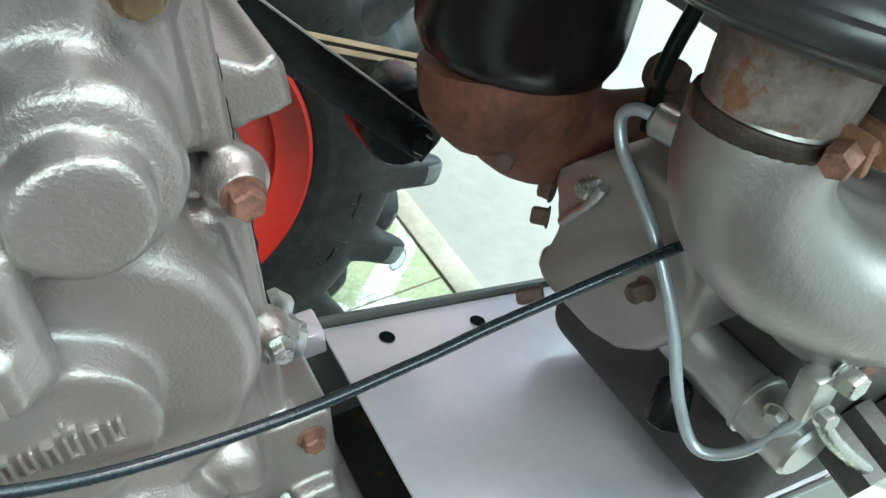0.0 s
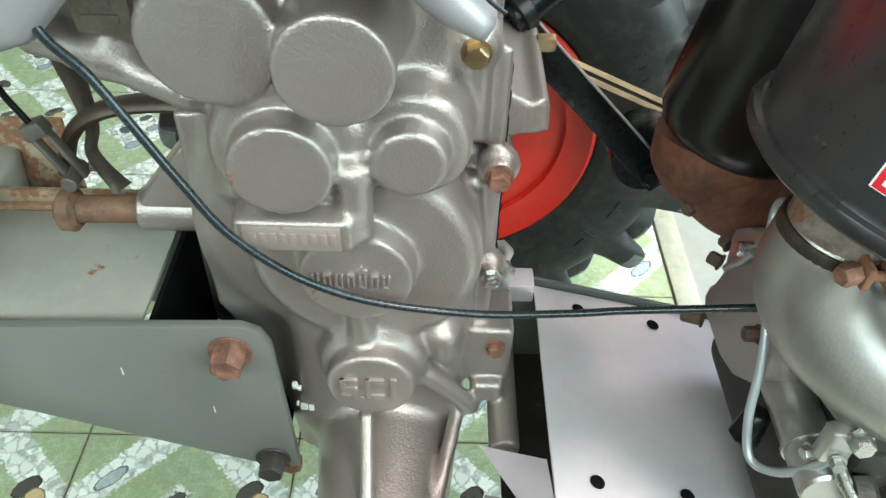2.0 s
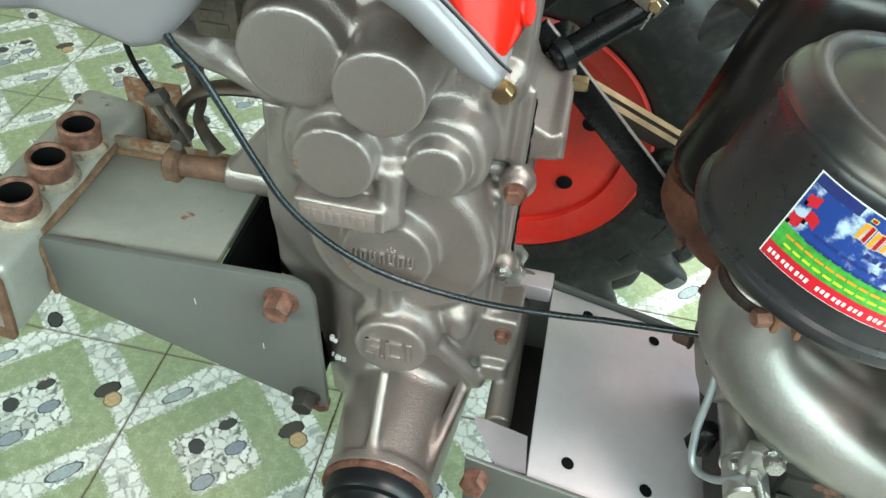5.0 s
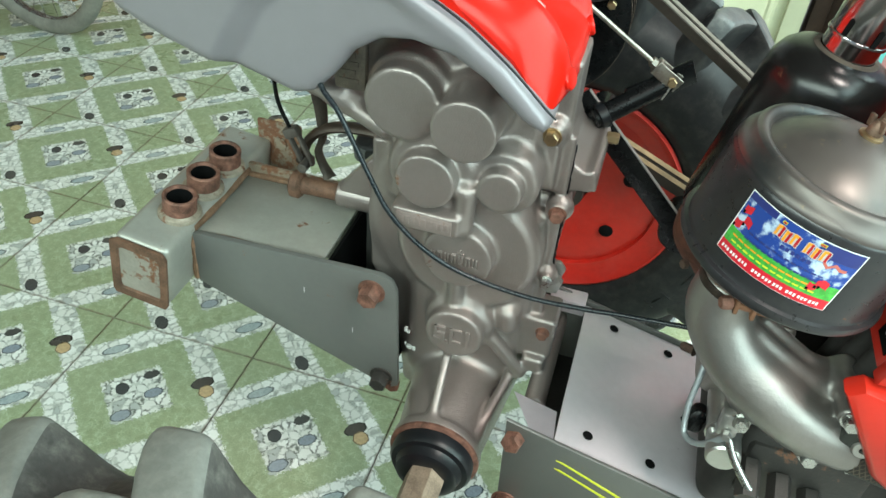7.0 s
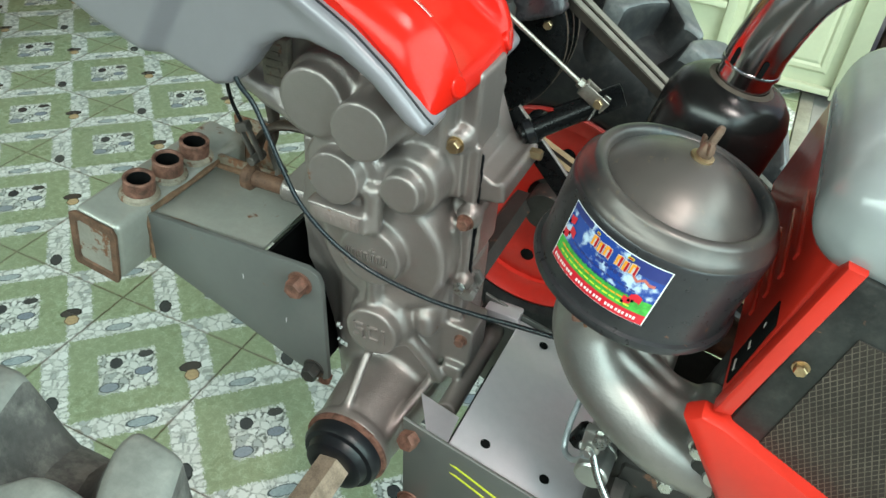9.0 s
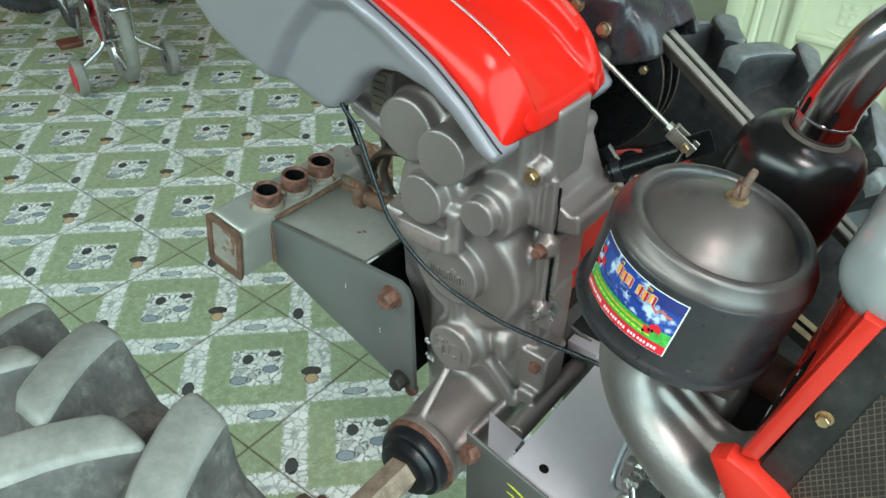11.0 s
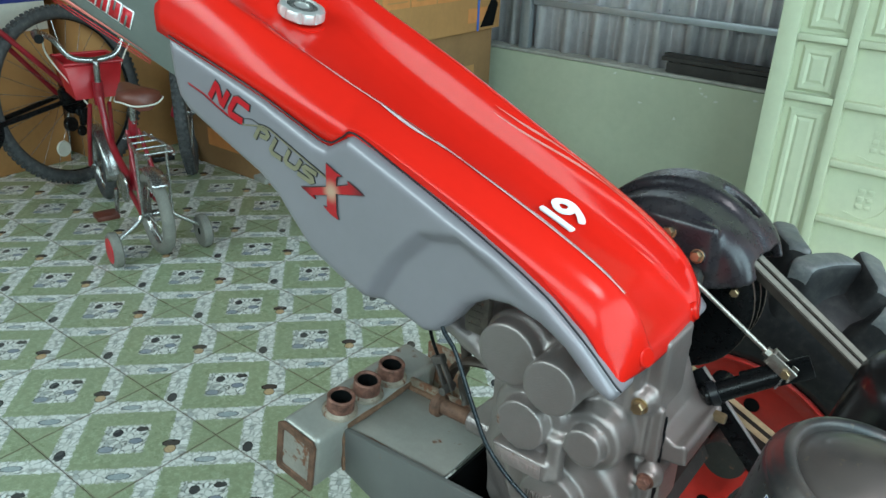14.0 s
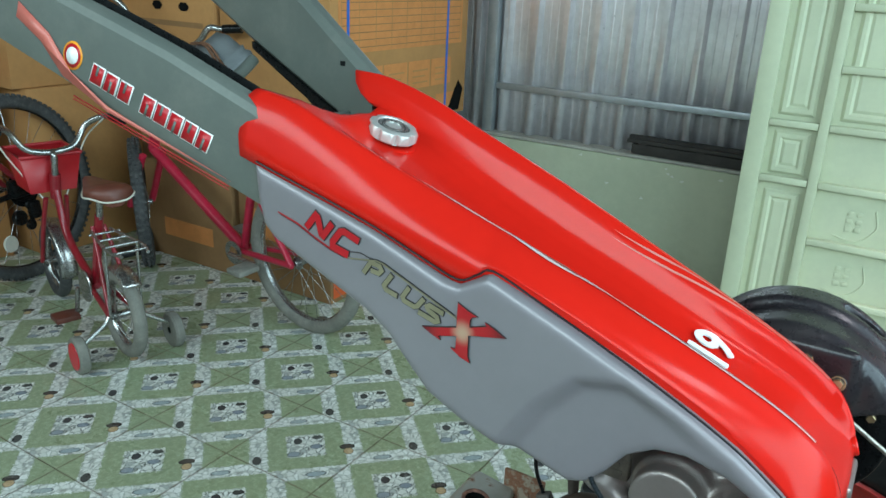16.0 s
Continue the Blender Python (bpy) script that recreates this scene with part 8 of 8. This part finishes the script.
    # cooling radiator: red shroud, screen, tank
    rad = new("radiator")
    rad.parent = TRACTOR

    def erect(bm, lo, hi, bevel):
        box(bm, lo, hi, bevel, ENGINE)

    bm = bmesh.new()
    prism(bm, [(0.090, -0.143), (0.103, -0.138), (0.109, 0.020), (0.096, 0.020)], -0.063, -0.045, 0.003, m=ENGINE)
    part("shroud_edge", bm, RED_DARK, rad, "red shroud edge")
    bm = bmesh.new()
    prism(bm, [(0.074, -0.157), (0.084, -0.1455), (0.104, -0.146), (0.177, -0.164), (0.30, -0.195), (0.50, -0.245), (0.50, -0.34), (0.22, -0.262), (0.14, -0.228)], -0.072, -0.048, 0.006, m=ENGINE)
    part("lower_guard", bm, RED_DARK, rad, "red lower guard")
    bm = bmesh.new()
    erect(bm, (0.092, -0.044, -0.143), (0.106, 0.30, 0.016), 0.004)
    sh = part("shroud_side", bm, RED_DARK, rad, "glossy red shroud side")
    for k in range(4):
        bm = bmesh.new()
        erect(bm, (0.0895, 0.03 + 0.0, -0.05 - 0.022 * k), (0.0925, 0.13, -0.042 - 0.022 * k), 0.001)
        part("louvre", bm, RED_DARK, sh)
    bm = bmesh.new()
    erect(bm, (0.0905, -0.0405, -0.130), (0.0918, -0.012, -0.060), 0)
    part("warning_label", bm, DARK, sh, "small dark label with plain bars")
    for k in range(3):
        bm = bmesh.new()
        erect(bm, (0.0899, -0.034 + 0.004 * k, -0.122 + 0.022 * k), (0.0904, -0.022, -0.119 + 0.022 * k), 0)
        part("label_bar", bm, STRIPE, sh)
    bm = bmesh.new()
    erect(bm, (0.106, -0.0565, -0.250), (0.50, -0.040, 0.014), 0.003)
    part("dark_panel", bm, surface("grimy_black_sheet", (0.017, 0.018, 0.017), 0.42, 0.1, 0.4, 25, 0.2, 220, 0.0006, rust=0.10, rscale=45, dust=0.06, spec=0.4), rad, "black radiator surround")
    bm = bmesh.new()
    erect(bm, (0.133, -0.0578, -0.245), (0.48, -0.0566, -0.028), 0.0005)
    part("screen_back", bm, SCREEN, rad, "dusty radiator screen")
    WIRE = surface("dusty_wire", (0.10, 0.080, 0.062), 0.6, 0.4, 0.3, 60, 0.2)
    step = 0.0052
    for s in (-1, 1):
        for k in range(-40, 110):
            x0 = 0.133 + k * step
            u0, u1 = x0, x0 + s * 0.217 * 0.62
            z0, z1 = -0.245, -0.028
            if u0 < 0.133 and u1 > u0:
                z0, u0 = z0 + (0.133 - u0) / (u1 - u0) * (z1 - z0), 0.133
            if u1 < 0.133 < u0:
                z1, u1 = z0 + (u0 - 0.133) / (u0 - u1) * (z1 - z0), 0.133
            if min(u0, u1) < 0.1329 or max(u0, u1) > 0.482 or z1 - z0 < 0.002:
                continue
            dx = Vector((u1 - u0, 0, z1 - z0)).normalized()
            w = Vector((-dx.z, 0, dx.x)) * 0.00042
            y = -0.0584 - 0.0002 * s
            q = [Vector((u0, y, z0)) + w, Vector((u1, y, z1)) + w, Vector((u1, y, z1)) - w, Vector((u0, y, z0)) - w]
            bm = bmesh.new()
            bm.faces.new([bm.verts.new(ENGINE @ p) for p in q])
            part("wire", bm, WIRE, rad)
    bolt(rad, eng(0.118, -0.0566, -0.071), (0, -1, 0), 0.0085, BRASS, True, "panel_bolt", "brass-coloured panel bolt", 0.6)
    # water hopper / fuel tank

    def g(x, y, z):
        c, s = math.cos(radians(11.5)), math.sin(radians(11.5))
        dx, dz = x - 0.32, z - 0.85
        ex, ez = c * dx - s * dz, s * dx + c * dz
        ey = y + 0.115
        d = s_box(ex, ey, ez, (0.066, -0.058, -0.002), (0.50, 0.20, 0.082), 0.036)
        d = s_join(d, s_box(ex, ey, ez, (0.090, 0.06, 0.05), (0.48, 0.18, 0.135), 0.028), 0.012)
        return d

    v, q = nets(g, (0.36, -0.19, 0.70), (0.86, 0.11, 1.02), 0.005)
    from_arrays("fuel_tank", v, q, TANK, TRACTOR, "pale grey rounded fuel tank")
    bm = bmesh.new()
    erect(bm, (0.12, -0.04, -0.17), (0.49, 0.30, 0.015), 0.01)
    part("radiator_core", bm, BLACK, rad)


engine_block()


def clutch_drive():
    root = new("belt_drive")
    root.parent = TRACTOR
    C = Vector((0.028, 0.175, 0.787))
    # driven pulley
    bm = bmesh.new()
    prof = [(0.02, 0.0), (0.075, 0.0), (0.083, -0.003), (0.098, -0.003), (0.102, 0.0)]
    for k in range(2):
        y = 0.006 + 0.020 * k
        prof += [(0.102, y), (0.086, y + 0.006), (0.086, y + 0.009), (0.102, y + 0.015)]
    prof += [(0.102, 0.048), (0.02, 0.048)]
    lathe(bm, C, (0, 1, 0), prof, 56)
    pl = part("driven_pulley", bm, BLACK, root, "black belt pulley with grease")
    for y in (0.0, 0.0215, 0.0425):
        bm = bmesh.new()
        lathe(bm, C + Vector((0, y, 0)), (0, 1, 0), [(0.1005, 0.0), (0.1024, 0.0), (0.1024, 0.0022), (0.1005, 0.0022)], 56, closed=True)
        part("worn_rim", bm, surface("worn_pulley_rim", (0.16, 0.12, 0.09), 0.5, 0.5, 0.3, 60, 0.2), pl, "worn brown pulley rim")
    for k in range(4):
        a = math.tau * k / 4 + 0.3
        bolt(pl, C + Vector((math.cos(a) * 0.082, -0.003, math.sin(a) * 0.082)), (0, -1, 0), 0.009, BRASS, False, "pulley_bolt")
    E = Vector((0.664, 0.175, 0.446))
    bm = bmesh.new()
    lathe(bm, E, (0, 1, 0), [(0.012, -0.01), (0.038, -0.01), (0.041, 0.0), (0.034, 0.01), (0.041, 0.02), (0.034, 0.03), (0.041, 0.04), (0.041, 0.05), (0.012, 0.05)], 40)
    part("engine_pulley", bm, BLACK, root)
    u = (E - C).normalized()
    up = Vector((-u.z, 0, u.x))
    if up.z < 0:
        up = -up
    for k in range(2):
        y0 = 0.0015 + 0.020 * k
        bm = bmesh.new()
        ang = math.atan2(u.z, u.x)
        loop = [(C, 0.0995, 0.0885, ang + math.pi / 2 + a) for a in np.linspace(0, math.pi, 18)] + [(E, 0.0426, 0.0316, ang - math.pi / 2 + a) for a in np.linspace(0, math.pi, 18)]
        vs = []
        for c, ro, ri, a in loop:
            d = Vector((math.cos(a), 0, math.sin(a)))
            vs.append([bm.verts.new(c + d * ri + Vector((0, y0 + 0.004, 0))), bm.verts.new(c + d * ro + Vector((0, y0, 0))), bm.verts.new(c + d * ro + Vector((0, y0 + 0.0165, 0))), bm.verts.new(c + d * ri + Vector((0, y0 + 0.0125, 0)))])
        for i in range(len(vs)):
            p, q = vs[i], vs[(i + 1) % len(vs)]
            for j in range(4):
                bm.faces.new((p[j], p[(j + 1) % 4], q[(j + 1) % 4], q[j]))
        belt = part("v_belt", bm, BELT, root, "worn rubber V-belt", 30)
        bm = bmesh.new()
        a = C + up * 0.1002 + Vector((0, y0 + 0.0025, 0))
        b = E + up * 0.0433 + Vector((0, y0 + 0.0025, 0))
        w = Vector((0, 0.0115, 0))
        bm.faces.new([bm.verts.new(p) for p in (a, b, b + w, a + w)])
        part("belt_back", bm, surface("dusty_belt_back", (0.17, 0.15, 0.125), 0.75, 0.0, 0.2, 60, 0.2), belt, "dusty belt back")
        bm = bmesh.new()
        inner = [C - up * 0.0878 + Vector((0, y0 + 0.003, 0)), E - up * 0.0308 + Vector((0, y0 + 0.003, 0))]
        bm.faces.new([bm.verts.new(v_) for v_ in (inner[0], inner[1], inner[1] + Vector((0, 0.0115, 0)), inner[0] + Vector((0, 0.0115, 0)))])
        part("worn_inner_side", bm, BELT_EDGE, belt, "worn tan inner side of the belt")
    # moulded guard over the pulley

    def f(x, y, z):
        r = np.sqrt((x - C.x) ** 2 + (z - C.z) ** 2)
        ang = np.arctan2(z - C.z, x - C.x)
        shell = s_join(s_cyl(x, y, z, 0.020, 0.791, 0.116, 0.145, 0.225, 0.014), s_cyl(x, y, z, 0.016, 0.793, 0.1235, 0.205, 0.256, 0.008), 0.006)
        tail = s_box(x, y, z, (0.02, 0.158, 0.80), (0.113, 0.252, 0.868), 0.020)
        d = s_join(shell, tail, 0.03)
        d = np.maximum(d, -(z - (C.z + 0.018 + 0.20 * np.maximum(0, -(x - C.x)) + 0.42 * np.maximum(0, x - 0.055))))
        d = s_cut(d, s_cyl(x, y, z, 0.024, 0.789, 0.108, 0.153, 0.248, 0.006), 0.003)
        d = s_cut(d, s_box(x, y, z, (0.03, 0.168, 0.70), (0.20, 0.244, 0.854), 0.004), 0.003)
        rib = s_box(x, y, z, (-0.02, 0.136, 0.835), (0.085, 0.150, 0.895), 0.008)
        d = s_join(d, np.maximum(rib, r - 0.122), 0.008)
        d = s_cut(d, s_rod(x, y, z, (0.060, 0.232, 0.906), (0.092, 0.232, 0.884), 0.007), 0.003)
        return d

    v, q = nets(f, (-0.11, 0.12, 0.79), (0.16, 0.275, 0.94), 0.0032)
    gd = from_arrays("belt_guard", v, q, COVER_DARK, TRACTOR, "dark moulded belt guard")
    for p in ((0.032, 0.136, 0.876), (0.068, 0.134, 0.858)):
        bm = bmesh.new()
        cyl(bm, Vector(p) + Vector((0, 0.02, -0.004)), Vector(p) + Vector((0, -0.001, 0)), 0.011, 0.009, 20, 0.002)
        part("bolt_pad", bm, COVER_DARK, gd)
        bolt(gd, p, (0, -1, 0.25), 0.011, BRASS, True, "guard_bolt", "yellowish guard bolt", 0.7)
    bm = bmesh.new()
    box(bm, (0.045, 0.125, 0.80), (0.078, 0.150, 0.845), 0.010)
    part("guard_foot", bm, CAST_DARK, gd)
    # tension lever: rod, clevis, arm, idler
    lev = new("clutch_lever")
    lev.parent = TRACTOR
    rod(lev, "pull_rod", [(0.060, 0.122, 0.842), (0.168, 0.133, 0.770)], 0.0027, DULL_STEEL, "thin dull steel pull rod", 12, 1)
    d = (Vector((0.168, 0.133, 0.770)) - Vector((0.060, 0.122, 0.842))).normalized()
    bm = bmesh.new()
    mm = Matrix.Translation((0.172, 0.134, 0.767)) @ d.to_track_quat("X", "Z").to_matrix().to_4x4()
    for s in (-1, 1):
        box(bm, (-0.006, s * 0.006 - 0.0015, -0.008), (0.026, s * 0.006 + 0.0015, 0.008), 0.0015, mm)
    box(bm, (-0.008, -0.0075, -0.008), (-0.004, 0.0075, 0.008), 0.0012, mm)
    cyl(bm, mm @ Vector((-0.014, 0, 0)), mm @ Vector((-0.004, 0, 0)), 0.0058, seg=6)
    part("clevis", bm, DULL_STEEL, lev, "dull zinc clevis")
    bolt(lev, mm @ Vector((0.017, -0.0075, 0)), (0, -1, 0.15), 0.009, BRASS, False, "clevis_pin")
    rod(lev, "split_pin", [mm @ Vector((0.017, -0.010, 0)), mm @ Vector((0.020, -0.012, -0.012)), mm @ Vector((0.022, -0.011, -0.02))], 0.0011, STEEL)
    bm = bmesh.new()
    p, q = Vector((0.150, 0.124, 0.733)), Vector((0.194, 0.146, 0.757))
    ad = (q - p).normalized()
    box(bm, (-0.004, -0.003, -0.014), ((q - p).length + 0.016, 0.003, 0.014), 0.0015, Matrix.Translation(p) @ ad.to_track_quat("X", "Z").to_matrix().to_4x4())
    box(bm, (-0.003, -0.014, -0.003), ((q - p).length * 0.75, 0.016, 0.003), 0.0015, Matrix.Translation(p) @ ad.to_track_quat("X", "Z").to_matrix().to_4x4())
    part("upper_arm", bm, BLACK, lev, "black flat steel arm")
    bm = bmesh.new()
    cyl(bm, (0.116, 0.098, 0.712), (0.178, 0.138, 0.748), 0.0115, seg=24, round_=0.002)
    part("pivot_tube", bm, BLACK, lev, "black pivot tube")
    bm = bmesh.new()
    lathe(bm, (0.120, 0.1005, 0.7143), (0.062, 0.040, 0.036), [(0.0115, 0.0), (0.0145, 0.001), (0.0145, 0.010), (0.0115, 0.011)], 24)
    part("pivot_collar", bm, BLACK_RUBBER, lev, "black rubber collar")
    bm = bmesh.new()
    cyl(bm, (0.122, 0.100, 0.708), (0.122, 0.150, 0.708), 0.015, seg=24, round_=0.002)
    part("pivot_boss", bm, BLACK, lev)
    bm = bmesh.new()
    p, q = Vector((0.120, 0.114, 0.705)), Vector((0.249, 0.122, 0.5675))
    ad = (q - p).normalized()
    turn = Matrix.Translation(p) @ ad.to_track_quat("X", "Y").to_matrix().to_4x4() @ Matrix.Rotation(radians(90), 4, "X")
    box(bm, (-0.035, -0.003, -0.0125), ((q - p).length + 0.018, 0.003, 0.0125), 0.001, turn)
    arm = part("lower_arm", bm, BLACK, lev, "black flat idler arm with a bright upper edge")
    bm = bmesh.new()
    top = 1 if (turn.to_3x3() @ Vector((0, 0, 1))).z > 0 else -1
    box(bm, (-0.035, -0.0032, 0.0126 * top - 0.0006), ((q - p).length + 0.016, 0.0032, 0.0126 * top + 0.0006), 0.0004, turn)
    part("silver_edge", bm, ALLOY, arm, "thin silver strip on the upper edge")
    bm = bmesh.new()
    lathe(bm, q + Vector((-0.002, 0.004, 0.004)), (0, 1, 0), [(0, 0), (0.028, 0), (0.030, 0.003), (0.030, 0.040), (0.028, 0.043), (0, 0.043)], 36)
    part("idler_pulley", bm, BLACK, lev, "black idler pulley")
    bolt(lev, q + Vector((0, -0.004, 0)), (0, -1, 0), 0.014, BLACK, True, "idler_bolt")


clutch_drive()


def cables():
    root = new("throttle_cable")
    root.parent = TRACTOR
    root["label"] = "long black throttle cable"
    bm = bmesh.new()
    tube(bm, [(-0.128, -0.070, 0.845), (-0.118, -0.085, 0.797), (-0.103, -0.080, 0.767), (-0.087, -0.083, 0.740), (-0.067, -0.087, 0.705), (-0.047, -0.088, 0.671), (-0.014, -0.082, 0.633), (0.030, -0.078, 0.609), (0.095, -0.075, 0.597), (0.154, -0.078, 0.603), (0.187, -0.080, 0.609), (0.233, -0.085, 0.618), (0.27, -0.090, 0.626), (0.305, -0.095, 0.632)], 0.0026, 12, 8)
    part("sheath", bm, CABLE, root, "black plastic cable sheath")


cables()

# ---- floor tiles ----


def tiles():
    bm = bmesh.new()
    box(bm, (-0.149, -0.149, -0.0055), (0.149, 0.149, 0.0), 0.0004, None, 1)
    me = bpy.data.meshes.new("floor_tile")
    bm.to_mesh(me)
    bm.free()
    me.materials.append(TILE)
    x0, y0 = -0.419 - 0.15, 0.219 - 0.15
    for i in range(-10, 4):
        for j in range(-10, 9):
            x, y = x0 + 0.3 * i, y0 + 0.3 * j
            if x < BACK + 0.14 or x > FRONT or y > FAR - 0.10 or y < NEAR + 0.1:
                continue
            ob = new("floor_tile", me)
            ob.location = (x, y, 0.0)
            ob.parent = floor
    # the rest of the floor, out of the camera's way, in one piece
    bm = bmesh.new()
    for i in range(-10, 4):
        for j in range(-10, 9):
            x, y = x0 + 0.3 * i, y0 + 0.3 * j
            if BACK + 0.14 <= x and NEAR + 0.1 <= y <= FAR - 0.10:
                continue
            if x < BACK or x > FRONT or y > FAR or y < NEAR:
                continue
            box(bm, (x - 0.1487, y - 0.1487, -0.0055), (x + 0.1487, y + 0.1487, 0.0))
    rest = finish("floor_edge_tiles", bm, BORDER, floor)
    tagged(rest, "tiles along the walls", kind="stuff")


tiles()
